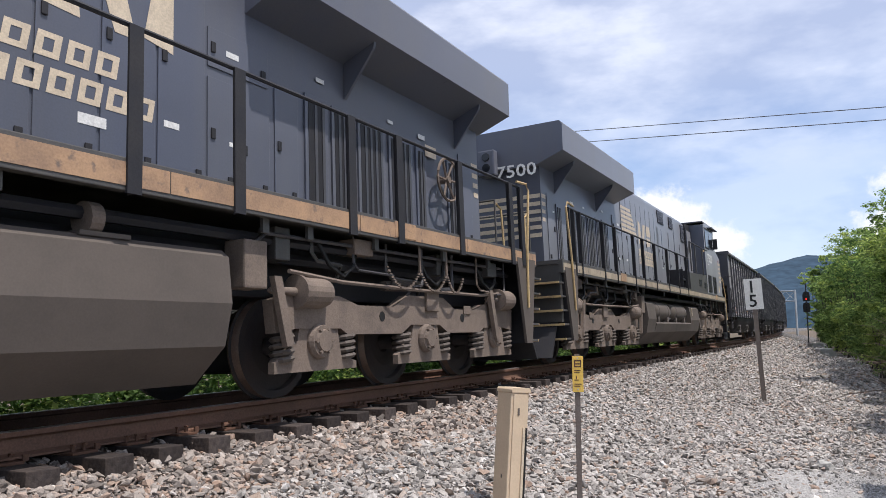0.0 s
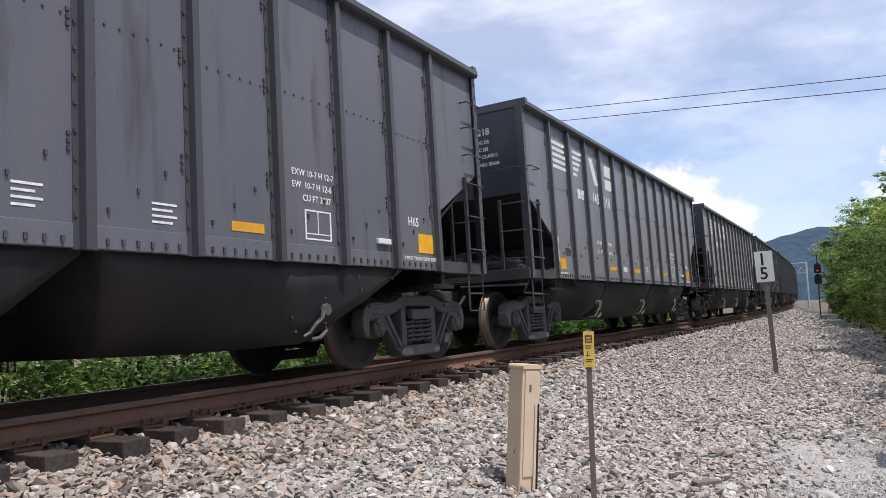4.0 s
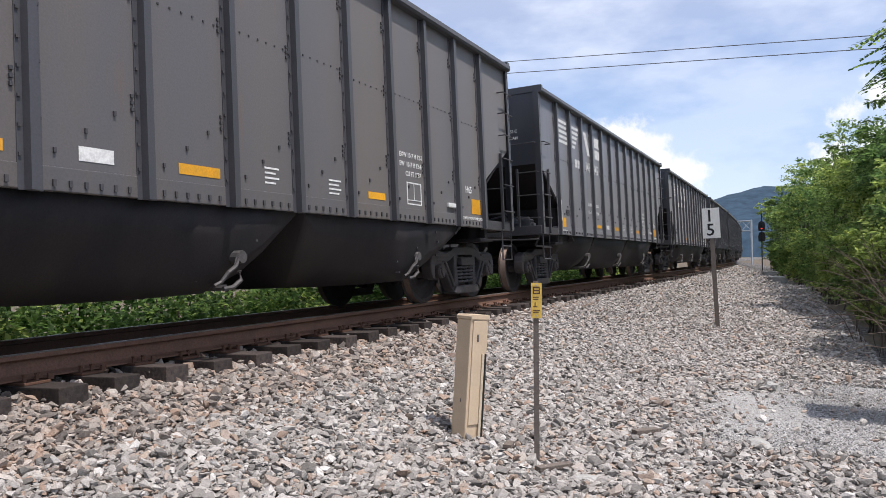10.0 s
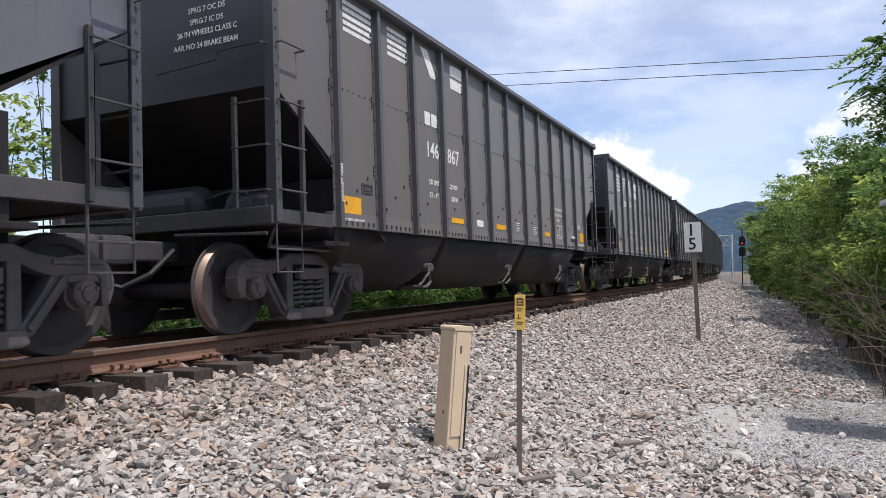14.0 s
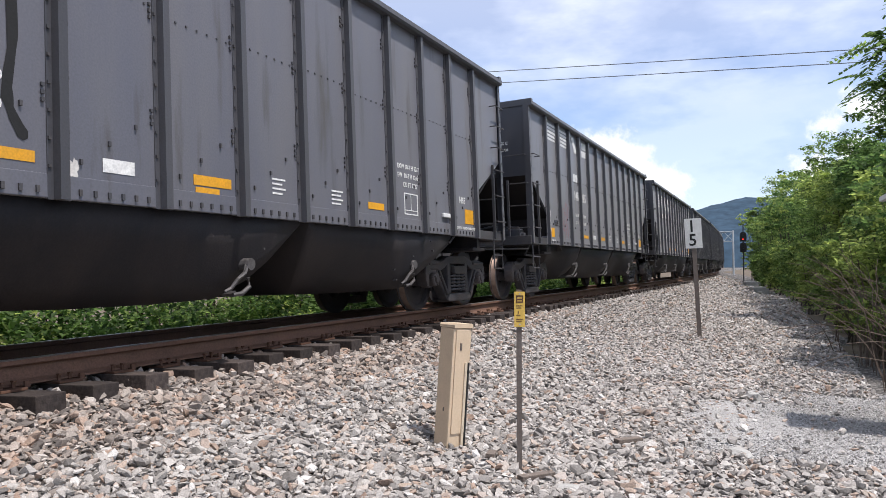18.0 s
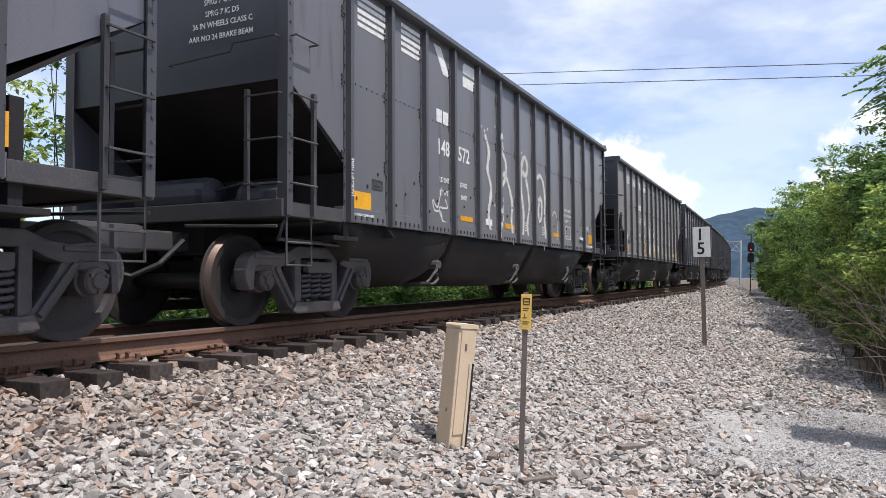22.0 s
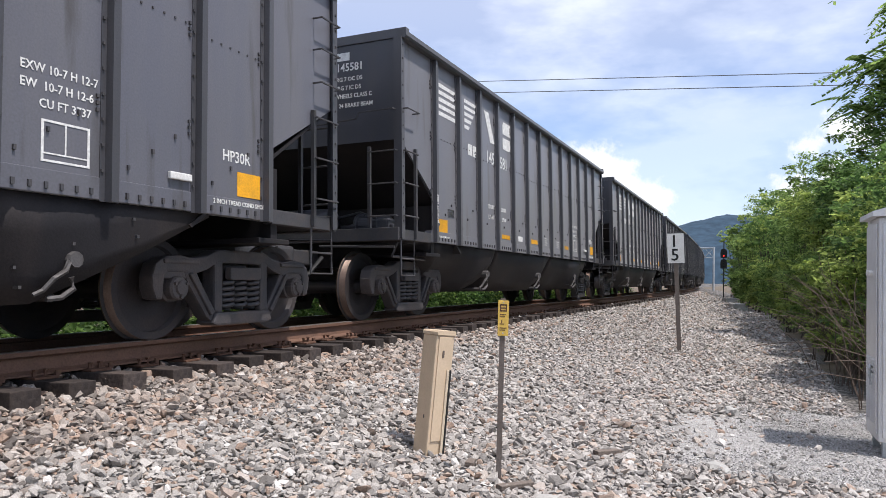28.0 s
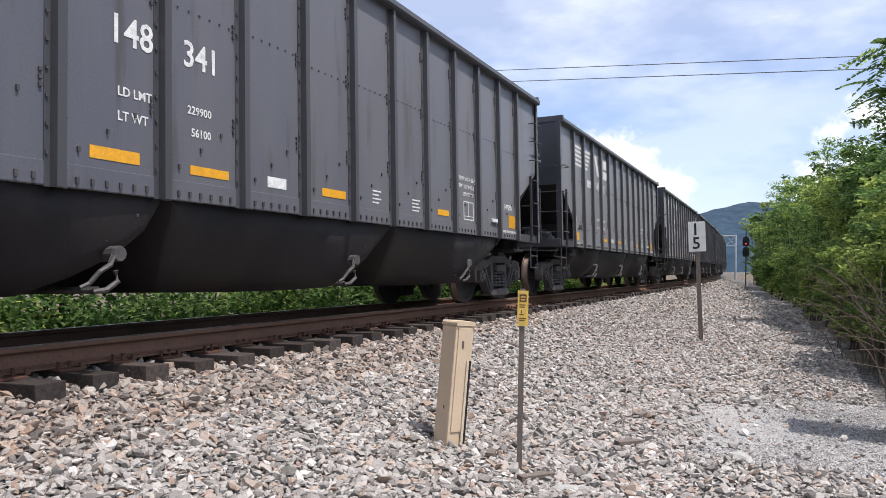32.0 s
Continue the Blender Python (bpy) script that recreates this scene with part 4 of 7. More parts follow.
def wheelset_mesh(r, gauge=0.7545, name="wheelset"):
    bm = bmesh.new()
    for sg in (-1, 1):
        y = sg * gauge
        o = sg
        prof = [(0.10, y - o * 0.07), (0.12, y - o * 0.02), (r * 0.55, y + o * 0.0), (r * 0.84, y - o * 0.01), (r * 0.86, y + o * 0.045), (r, y + o * 0.048), (r, y - o * 0.045), (r + 0.026, y - o * 0.055), (r + 0.026, y - o * 0.075), (r * 0.88, y - o * 0.085), (r * 0.5, y - o * 0.05), (0.12, y - o * 0.12)]
        if sg > 0:
            prof = prof[::-1]
        lathe(bm, prof, 40)
    lathe(bm, [(0.085, -1.0), (0.085, 1.0)], 14)
    me = mesh_of(name, bm, M["wheel"], True)
    me.materials.append(M["tread"])
    for f in me.polygons:
        c = f.center
        rr = math.hypot(c.x, c.z)
        n = f.normal
        f.use_smooth = abs(n.y) < 0.6
        if rr > r * 0.95 and abs(n.y) < 0.6:
            f.material_index = 1
    return me


CAR_WHEELS = wheelset_mesh(WHEEL_R)


def coil(bm, x, y, z0, z1, r, wire, turns):
    n = turns * 8
    tube(bm, [(x + r * math.cos(i * math.pi / 4), y + r * math.sin(i * math.pi / 4), z0 + (z1 - z0) * i / n) for i in range(n + 1)], wire, 5)


def coil_mesh():
    bm = bmesh.new()
    coil(bm, 0, 0, 0.25, 0.52, 0.082, 0.021, 5)
    return mesh_of("spring", bm, M["iron"], True)


COIL = coil_mesh()


def side_frame(bm, y, sg):
    """Cast side frame of a three-piece bogie, wheelbase 1.778, in the bogie's own space (x along)."""
    t0, t1 = y - 0.085, y + 0.085

    def cast(poly, a, b, edge=0.022):
        piece = bmesh.new()
        prism(piece, poly, "y", a, b)
        bmesh.ops.recalc_face_normals(piece, faces=piece.faces)
        bmesh.ops.bevel(piece, geom=list(piece.edges), offset=edge, segments=2, affect="EDGES", profile=0.6, clamp_overlap=True)
        me = bpy.data.meshes.new("casting")
        piece.to_mesh(me)
        piece.free()
        bm.from_mesh(me)
        bpy.data.meshes.remove(me)

    # top member, arched over both axle boxes
    cast([(-1.17, 0.56), (-1.13, 0.67), (-1.02, 0.735), (-0.86, 0.755), (-0.68, 0.73), (-0.50, 0.755), (-0.34, 0.82), (0.34, 0.82), (0.50, 0.755), (0.68, 0.73), (0.86, 0.755), (1.02, 0.735), (1.13, 0.67), (1.17, 0.56), (1.05, 0.545), (1.0, 0.60), (0.78, 0.60), (0.70, 0.57), (0.50, 0.625), (0.36, 0.69), (-0.36, 0.69), (-0.50, 0.625), (-0.70, 0.57), (-0.78, 0.60), (-1.0, 0.60), (-1.05, 0.545)], t0, t1)
    for s in (-1, 1):
        # diagonal down to the spring seat, column beside the springs, jaws round the axle box
        cast([(s * 0.66, 0.66), (s * 0.80, 0.62), (s * 0.74, 0.50), (s * 0.50, 0.19), (s * 0.40, 0.12), (s * 0.30, 0.14), (s * 0.31, 0.23), (s * 0.40, 0.27), (s * 0.58, 0.52)], t0 + 0.008, t1 - 0.008)
        cast([(s * 0.285, 0.72), (s * 0.395, 0.72), (s * 0.40, 0.24), (s * 0.285, 0.20)], t0, t1)
        cast([(s * 1.03, 0.60), (s * 1.17, 0.58), (s * 1.16, 0.46), (s * 1.12, 0.36), (s * 1.05, 0.36)], t0, t1)
    cast([(-0.45, 0.125), (-0.38, 0.10), (0.38, 0.10), (0.45, 0.125), (0.40, 0.225), (-0.40, 0.225)], t0 - 0.025, t1 + 0.025)
    # raised rims on the face, and the bolster's end over the springs
    o0, o1 = sorted((y + sg * 0.06, y + sg * 0.135))
    cast([(-0.235, 0.545), (-0.20, 0.53), (0.20, 0.53), (0.235, 0.545), (0.235, 0.655), (-0.235, 0.655)], o0, o1, 0.015)
    for s in (-1, 1):
        cast([(s * 0.70, 0.60), (s * 0.745, 0.58), (s * 0.46, 0.20), (s * 0.42, 0.235)], *sorted((y + sg * 0.06, y + sg * 0.108)), 0.012)
        cast([(s * 0.62, 0.715), (s * 1.05, 0.715), (s * 1.05, 0.675), (s * 0.62, 0.675)], *sorted((y + sg * 0.06, y + sg * 0.105)), 0.012)


def axle_box_mesh(sg):
    """Roller bearing end: adapter block over a stepped round housing with three cap bolts."""
    bm = bmesh.new()
    prof = [(0.03, 1.150), (0.055, 1.148), (0.062, 1.128), (0.095, 1.126), (0.108, 1.105), (0.108, 1.03), (0.125, 1.02), (0.125, 0.90)]
    lathe(bm, [(r, sg * a) for r, a in prof][:: (1 if sg < 0 else -1)], 18)
    for q in range(3):
        a = q * 2.094 + 0.5
        lathe(bm, [(0.016, sg * 1.15), (0.016, sg * 1.12)][:: (1 if sg < 0 else -1)], 6, (0.078 * math.cos(a), 0, 0.078 * math.sin(a)))
    box(bm, -0.15, 0.15, *sorted((sg * 0.90, sg * 1.07)), 0.085, 0.16, 0.012)
    return mesh_of("axle_box", bm, M["truck"])


AXLE_BOX = {-1: axle_box_mesh(-1), 1: axle_box_mesh(1)}


def build_bogie(car, xc):
    """A bogie at xc: bolster, frames, springs, wheelsets."""
    bm = bmesh.new()
    box(bm, -0.20, 0.20, -0.98, 0.98, 0.50, 0.70, 0.03)
    box(bm, -0.30, 0.30, -0.45, 0.45, 0.66, 0.86, 0.03)
    truck = part("bogie", bm, M["truck"], car, "dusty cast-iron freight bogie")
    truck.matrix_basis = pose(xc, 0, 0)
    for sg in (-1, 1):
        bm = bmesh.new()
        side_frame(bm, sg * 1.0, sg)
        part("side_frame", bm, M["truck"], truck)
        for dx in (-0.19, 0.0, 0.19):
            share("spring", COIL, truck, pose(dx, sg * 1.02, 0))
        for dx in (-0.889, 0.889):
            share("axle_box", AXLE_BOX[sg], truck, pose(dx, 0, WHEEL_R))
    for dx in (-0.889, 0.889):
        bm = bmesh.new()
        s = 1 if dx < 0 else -1
        box(bm, *sorted((dx + s * 0.50, dx + s * 0.58)), -0.86, 0.86, 0.36, 0.46, 0.015)
        for sg in (-1, 1):
            box(bm, *sorted((dx + s * 0.465, dx + s * 0.52)), *sorted((sg * 0.70, sg * 0.79)), 0.27, 0.56, 0.015)
        part("brake_beam", bm, M["iron"], truck, "brake beam with its shoes")
        share("wheelset", CAR_WHEELS, truck, pose(dx, 0, WHEEL_R), "steel wheelset with worn rusty treads")
    return truck


def ladder(car, x, y, horizontal, heights, z0, z1, gap, flip):
    """Stiles with round rungs at a corner. horizontal: the rungs run along x, else along y."""
    bm = bmesh.new()
    far = x + gap if horizontal else x
    fy = y if horizontal else y + gap
    box(bm, far - 0.022, far + 0.022, fy - 0.02, fy + 0.02, z0, z1)
    lad = part("ladder", bm, M["iron"], car, "corner ladder")
    for z in heights:
        bm = bmesh.new()
        if horizontal:
            o = y - 0.045
            tube(bm, [(x, y + 0.02, z), (x, o, z), (x + gap, o, z), (x + gap, y + 0.01, z)], 0.011, 5)
        else:
            o = x - flip * 0.05
            tube(bm, [(x, y, z), (o, y, z), (o, y + gap, z), (x, y + gap, z)], 0.011, 5)
        part("rung", bm, M["iron"], lad)
    return lad


def build_hopper():
    car = thing("hopper_car", "black three-bay coal hopper car with white stencils", "hopper car", "hopper cars of the train")
    # body shell: side sheets, end sheets, sloped floors
    for sg in (-1, 1):
        bm = bmesh.new()
        a, b = RIBS[0], RIBS[-1]
        # upper triangle gussets reach the corner posts
        outline = [(0.06, 2.40), (0.06, TOP - 0.1), (CAR_L - 0.06, TOP - 0.1), (CAR_L - 0.06, 2.40), (b + 0.02, 1.75), (b + 0.02, SILL + 0.05), (a - 0.02, SILL + 0.05), (a - 0.02, 1.75)]
        # unseen far sheet is closed to the ends, added to block light through them
        if sg > 0:
            outline = [(0.06, SILL + 0.05), (0.06, TOP - 0.1), (CAR_L - 0.06, TOP - 0.1), (CAR_L - 0.06, SILL + 0.05)]
        prism(bm, outline, "y", sg * SIDE, sg * (SIDE - 0.02))
        part("side_sheet", bm, M["car"], car)
        bm = bmesh.new()
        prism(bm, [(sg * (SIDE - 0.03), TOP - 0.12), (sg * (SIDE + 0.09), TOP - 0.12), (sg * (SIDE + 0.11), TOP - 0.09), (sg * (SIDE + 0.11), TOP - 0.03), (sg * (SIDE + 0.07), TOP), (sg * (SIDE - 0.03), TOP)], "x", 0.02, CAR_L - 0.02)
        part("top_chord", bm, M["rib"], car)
        bm = bmesh.new()
        box(bm, RIBS[0] - 0.1, RIBS[-1] + 0.1, sg * (SIDE + 0.006), sg * (SIDE - 0.10), SILL, SILL + 0.16, 0.006)
        part("side_sill", bm, M["car"], car)
        for xa, xb in ((-0.02, RIBS[0] - 0.1), (RIBS[-1] + 0.1, CAR_L + 0.02)):
            bm = bmesh.new()
            box(bm, xa, xb, sg * (SIDE + 0.006), sg * (SIDE - 0.10), SILL - 0.02, SILL + 0.12, 0.006)
            part("end_sill_side", bm, M["iron"], car)
    bm = bmesh.new()
    w = 0.066
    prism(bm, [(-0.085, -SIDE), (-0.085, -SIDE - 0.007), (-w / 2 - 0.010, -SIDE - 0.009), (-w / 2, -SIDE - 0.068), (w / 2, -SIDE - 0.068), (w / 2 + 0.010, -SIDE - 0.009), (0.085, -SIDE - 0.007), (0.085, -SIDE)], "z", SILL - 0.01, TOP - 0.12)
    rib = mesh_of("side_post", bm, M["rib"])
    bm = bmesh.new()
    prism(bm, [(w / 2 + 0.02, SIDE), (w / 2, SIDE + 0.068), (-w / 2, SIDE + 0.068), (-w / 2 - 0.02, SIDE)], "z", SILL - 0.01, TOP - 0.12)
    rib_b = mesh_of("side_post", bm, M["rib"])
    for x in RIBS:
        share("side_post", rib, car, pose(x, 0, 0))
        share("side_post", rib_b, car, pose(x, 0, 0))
    # rivet rows on the near side: joined small heads
    bm = bmesh.new()
    y = -SIDE
    for x in RIBS:
        for k in range(14):
            z = SILL + 0.2 + k * 0.185
            box(bm, x - 0.080, x - 0.060, y - 0.020, y, z, z + 0.022)
            if k % 2:
                box(bm, x + 0.058, x + 0.078, y - 0.020, y, z + 0.06, z + 0.082)
        # bolt clusters where the inner braces end
        for zc in (1.72, 2.55, 3.30):
            for q in range(3):
                box(bm, x - 0.125, x - 0.100, y - 0.016, y, zc + q * 0.05, zc + q * 0.05 + 0.026)
    for i in range(12):
        xa, xb = RIBS[i] + 0.1, RIBS[i + 1] - 0.1
        for k in range(6):
            x = xa + (xb - xa) * (k + 0.5) / 6
            box(bm, x - 0.012, x + 0.012, y - 0.020, y - 0.006, SILL + 0.03, SILL + 0.075)
        for k in range(6):
            x = xa + (xb - xa) * (k + 0.5) / 6
            z = 2.62 + 0.03 * math.sin(i * 2.1)
            box(bm, x - 0.008, x + 0.008, y - 0.009, y, z, z + 0.016)
        for k in range(3):
            x = xa + (xb - xa) * (k + 0.3) / 3
            z = 1.34 + 0.16 * k
            box(bm, x - 0.010, x + 0.010, y - 0.016, y, z, z + 0.035)
    for x0 in (0.03, CAR_L - 0.05):
        for k in range(14):
            z = 1.3 + k * 0.18
            box(bm, x0, x0 + 0.02, y - 0.055, y - 0.04, z, z + 0.02)
    part("rivets", bm, M["iron"], car, "rows of rivet heads", kind="stuff")
    # ends
    for end, sx in ((0.0, 1), (CAR_L, -1)):
        bm = bmesh.new()
        xa, xb = sorted((end + sx * 0.05, end + sx * 0.075))
        box(bm, xa, xb, -SIDE + 0.02, SIDE - 0.02, 2.40, TOP - 0.02)
        part("end_sheet", bm, M["end_shade"], car)
        bm = bmesh.new()
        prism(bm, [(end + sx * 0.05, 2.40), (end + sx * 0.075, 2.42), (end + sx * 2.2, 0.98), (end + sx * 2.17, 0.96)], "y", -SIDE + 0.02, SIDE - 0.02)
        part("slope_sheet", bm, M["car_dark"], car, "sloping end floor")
        bm = bmesh.new()
        xa, xb = sorted((end + sx * 0.03, end + sx * 0.13))
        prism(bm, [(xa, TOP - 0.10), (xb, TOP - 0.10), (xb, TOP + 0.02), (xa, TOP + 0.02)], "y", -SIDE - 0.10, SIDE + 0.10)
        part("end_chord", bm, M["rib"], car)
        bm = bmesh.new()
        xa, xb = sorted((end - sx * 0.03, end + sx * 0.10))
        box(bm, xa, xb, -SIDE - 0.005, SIDE + 0.005, SILL - 0.03, SILL + 0.14, 0.008)
        part("end_sill", bm, M["iron"], car)
        bm = bmesh.new()
        xa, xb = sorted((end + sx * 0.1, end + sx * 0.9))
        box(bm, xa, xb, -SIDE + 0.1, SIDE - 0.1, SILL - 0.01, SILL + 0.03)
        part("end_platform", bm, M["car_dark"], car)
        for sg in (-1, 1):
            bm = bmesh.new()
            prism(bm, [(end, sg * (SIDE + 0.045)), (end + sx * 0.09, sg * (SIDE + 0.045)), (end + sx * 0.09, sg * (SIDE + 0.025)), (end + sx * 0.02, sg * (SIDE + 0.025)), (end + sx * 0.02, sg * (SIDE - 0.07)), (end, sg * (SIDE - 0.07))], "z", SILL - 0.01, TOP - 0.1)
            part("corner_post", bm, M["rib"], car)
        xb = BOGIES[0] if sx > 0 else BOGIES[1]
        bm = bmesh.new()
        box(bm, xb - 0.05, xb + 0.05, -SIDE + 0.04, SIDE - 0.04, 0.90, 1.62, 0.008)
        box(bm, xb - 0.24, xb + 0.24, -SIDE + 0.03, SIDE - 0.03, 0.88, 0.93, 0.008)
        part("body_bolster", bm, M["car_dark"], car)
        # ladders and grab irons
        hs = (1.38, 1.81, 2.24)
        xl = end + sx * 0.045
        ladder(car, xl if sx > 0 else xl - 0.40, -SIDE - 0.03, True, hs, SILL, 2.32, 0.40 if sx > 0 else 0.0001, sx)
        if sx < 0:
            bm = bmesh.new()
            box(bm, xl - 0.42, xl - 0.38, -SIDE - 0.05, -SIDE - 0.01, SILL, 2.32)
            lad = part("ladder", bm, M["iron"], car, "corner ladder")
            for z in hs:
                bm = bmesh.new()
                tube(bm, [(xl, -SIDE - 0.02, z), (xl, -SIDE - 0.08, z), (xl - 0.40, -SIDE - 0.08, z), (xl - 0.40, -SIDE - 0.02, z)], 0.011, 5)
                part("rung", bm, M["iron"], lad)
        ladder(car, end, -SIDE + 0.02, False, hs, SILL, 2.32, 0.42, sx)
        for z in ((2.80,) if sx > 0 else (2.62, 2.98, 3.32)):
            bm = bmesh.new()
            o = -SIDE - 0.11
            a = end + sx * 0.05
            tube(bm, [(a, -SIDE - 0.02, z), (a, o, z), (a + sx * 0.36, o, z - 0.0), (a + sx * 0.36, -SIDE, z)], 0.011, 5)
            part("grab_iron", bm, M["iron"], car)
        bm = bmesh.new()
        tube(bm, [(end, -SIDE + 0.05, 2.79), (end - sx * 0.07, -SIDE + 0.05, 2.79), (end - sx * 0.07, -0.94, 2.78), (end - sx * 0.07, -0.90, 2.70), (end - sx * 0.07, -0.1, 2.66), (end, -0.1, 2.66)], 0.011, 5)
        part("grab_iron", bm, M["iron"], car)
        # stirrup below the corner
        bm = bmesh.new()
        a, b = end + sx * 0.05, end + sx * 0.45
        tube(bm, [(a, -SIDE + 0.0, SILL), (a, -SIDE, 0.60), (b, -SIDE, 0.60), (b, -SIDE, SILL)], 0.014, 5)
        tube(bm, [(a, -SIDE, 0.82), (b, -SIDE, 0.82)], 0.012, 5)
        part("step", bm, M["iron"], car, "sill step")
        # coupler, hose and centre sill end
        bm = bmesh.new()
        xa, xb = sorted((end + sx * 1.0, end - sx * 0.45))
        box(bm, xa, xb, -0.12, 0.12, 0.76, 0.96, 0.02)
        xa, xb = sorted((end - sx * 0.42, end - sx * 0.78))
        box(bm, xa, xb, -0.17, 0.17, 0.72, 1.0, 0.05)
        part("coupler", bm, M["iron"], car, "rusty knuckle coupler")
        bm = bmesh.new()
        tube(bm, [(end - sx * 0.2, -0.45, 0.85), (end - sx * 0.45, -0.40, 0.62), (end - sx * 0.65, -0.25, 0.50), (end - sx * 0.78, -0.12, 0.55)], 0.028, 6)
        part("brake_hose", bm, M["black"], car)
        bm = bmesh.new()
        tube(bm, [(end - sx * 0.03, -1.45, SILL - 0.12), (end - sx * 0.03, -0.3, SILL - 0.08)], 0.016, 5)
        part("uncoupling_lever", bm, M["iron"], car)
    # brake gear on the leading platform, its colour darkened for the shade there
    bm = bmesh.new()
    lathe(bm, [(0.04, -0.30), (0.15, -0.28), (0.16, -0.20), (0.16, 0.16), (0.19, 0.17), (0.19, 0.20), (0.05, 0.22), (0.03, 0.5)], 16, (0.62, -0.75, SILL + 0.22))
    part("brake_cylinder", bm, M["end_shade"], car, "brake cylinder coloured dark for shade on the platform")
    bm = bmesh.new()
    lathe(bm, [(0.05, -0.55), (0.20, -0.50), (0.22, -0.42), (0.22, 0.42), (0.20, 0.50), (0.05, 0.55)], 18, (0.55, 0.35, SILL + 0.28))
    part("air_reservoir", bm, M["end_shade"], car, "air reservoir coloured dark for shade on the platform")
    bm = bmesh.new()
    box(bm, 0.30, 0.52, -1.18, -0.98, SILL + 0.04, SILL + 0.30, 0.03)
    box(bm, 0.34, 0.46, -1.24, -1.10, SILL + 0.12, SILL + 0.22, 0.02)
    tube(bm, [(0.42, -1.0, SILL + 0.2), (0.5, -0.9, SILL + 0.32), (0.55, -0.6, SILL + 0.42), (0.5, 0.0, SILL + 0.3)], 0.018, 5)
    part("brake_valve", bm, M["end_shade"], car, "brake valve with pipes, coloured dark for shade on the platform")
    bm = bmesh.new()
    tube(bm, [(0.15, -1.40, SILL - 0.05), (0.18, -1.30, 0.86), (1.5, -1.25, 0.84), (3.0, -1.2, 0.98)], 0.020, 5)
    part("brake_pipe", bm, M["iron"], car)
    # hopper bays under the body
    # each station: place along the car, depth of the floor, half width at the floor
    for stations in ([(0.98, 1.04, 1.46), (1.45, 0.74, 1.28), (2.0, 0.38, 0.55), (2.55, 0.34, 0.62), (2.92, 0.37, 1.12), (3.22, 0.49, 1.26), (3.52, 0.65, 1.36), (3.74, 0.84, 1.42), (3.86, 1.06, 1.46)],
                     [(3.98, 1.06, 1.46), (4.10, 0.70, 1.20), (4.28, 0.37, 0.95), (5.2, 0.34, 0.92), (5.9, 0.34, 1.06), (6.45, 0.36, 1.24), (6.80, 0.52, 1.33), (7.05, 0.70, 1.39), (7.48, 1.06, 1.46)],
                     [(7.62, 1.06, 1.46), (7.76, 0.70, 1.20), (7.92, 0.37, 0.95), (8.7, 0.34, 0.92), (9.35, 0.34, 1.02), (9.72, 0.36, 1.34), (10.10, 0.53, 1.42), (10.60, 0.74, 1.45), (11.30, 1.06, 1.46)]):
        bm = bmesh.new()
        rings = []
        for x, zf, hw in stations:
            top = SILL + 0.02
            ring = []
            for sg2 in (-1, 1):
                # the side falls from the sill and curves under towards the floor
                pts = [(1.465, top), (1.465 - (1.465 - hw) * 0.25, zf + (top - zf) * 0.62), (1.465 - (1.465 - hw) * 0.62, zf + (top - zf) * 0.25), (hw, zf)]
                ring += [(sg2 * a, b) for a, b in (pts if sg2 < 0 else pts[::-1])]
            rings.append([bm.verts.new((x, a, b)) for a, b in ring])
        for r0, r1 in zip(rings, rings[1:]):
            for i in range(8):
                bm.faces.new((r0[i], r0[(i + 1) % 8], r1[(i + 1) % 8], r1[i]))
        bm.faces.new(rings[0][::-1])
        bm.faces.new(rings[-1])
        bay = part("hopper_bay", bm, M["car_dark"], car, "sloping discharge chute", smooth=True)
        xt1, xb1 = stations[-1][0], stations[-4][0]
        bm = bmesh.new()
        for x, zf, hw in stations[-4:-1]:
            for q in range(2):
                box(bm, x - 0.10 - 0.04 * q, x - 0.078 - 0.04 * q, -hw - 0.03, -hw + 0.05, zf + 0.10 + 0.13 * q, zf + 0.122 + 0.13 * q)
        part("rivets", bm, M["iron"], bay, "row of rivet heads", kind="stuff")
        # gate latch: bent hook, its pivot and a locking bar along the floor
        bm = bmesh.new()
        x, zl = xb1 + 0.20, 0.56
        tube(bm, [(x + 0.10, -1.40, zl + 0.13), (x + 0.02, -1.45, zl + 0.10), (x - 0.02, -1.46, zl + 0.02), (x - 0.10, -1.45, zl - 0.03), (x - 0.16, -1.42, zl - 0.11), (x - 0.22, -1.40, zl - 0.14)], 0.023, 6, 0.7)
        tube(bm, [(x + 0.04, -1.44, zl - 0.02), (x + 0.06, -1.44, zl - 0.10), (x - 0.02, -1.42, zl - 0.16), (x - 0.12, -1.40, zl - 0.17)], 0.022, 6)
        lathe(bm, [(0.055, -1.47), (0.060, -1.45), (0.060, -1.30)], 10, (x + 0.06, 0, zl + 0.10))
        tube(bm, [(x - 0.05, -1.36, 0.40), (x - 0.05, 1.36, 0.40)], 0.03, 6)
        part("gate_latch", bm, M["latch"], bay, "worn bare-metal gate latch")
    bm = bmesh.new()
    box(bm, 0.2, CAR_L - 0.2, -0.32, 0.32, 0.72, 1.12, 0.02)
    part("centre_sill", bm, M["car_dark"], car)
    # load of coal just below the rim
    bm = bmesh.new()
    nx, ny = 26, 6
    g = [[bm.verts.new((0.1 + (CAR_L - 0.2) * i / nx, -SIDE + 0.05 + (2 * SIDE - 0.1) * j / ny, 3.55 + 0.12 * noise.noise((i * 0.7, j * 0.9, 2)) - 0.15 * abs(j / ny - 0.5))) for j in range(ny + 1)] for i in range(nx + 1)]
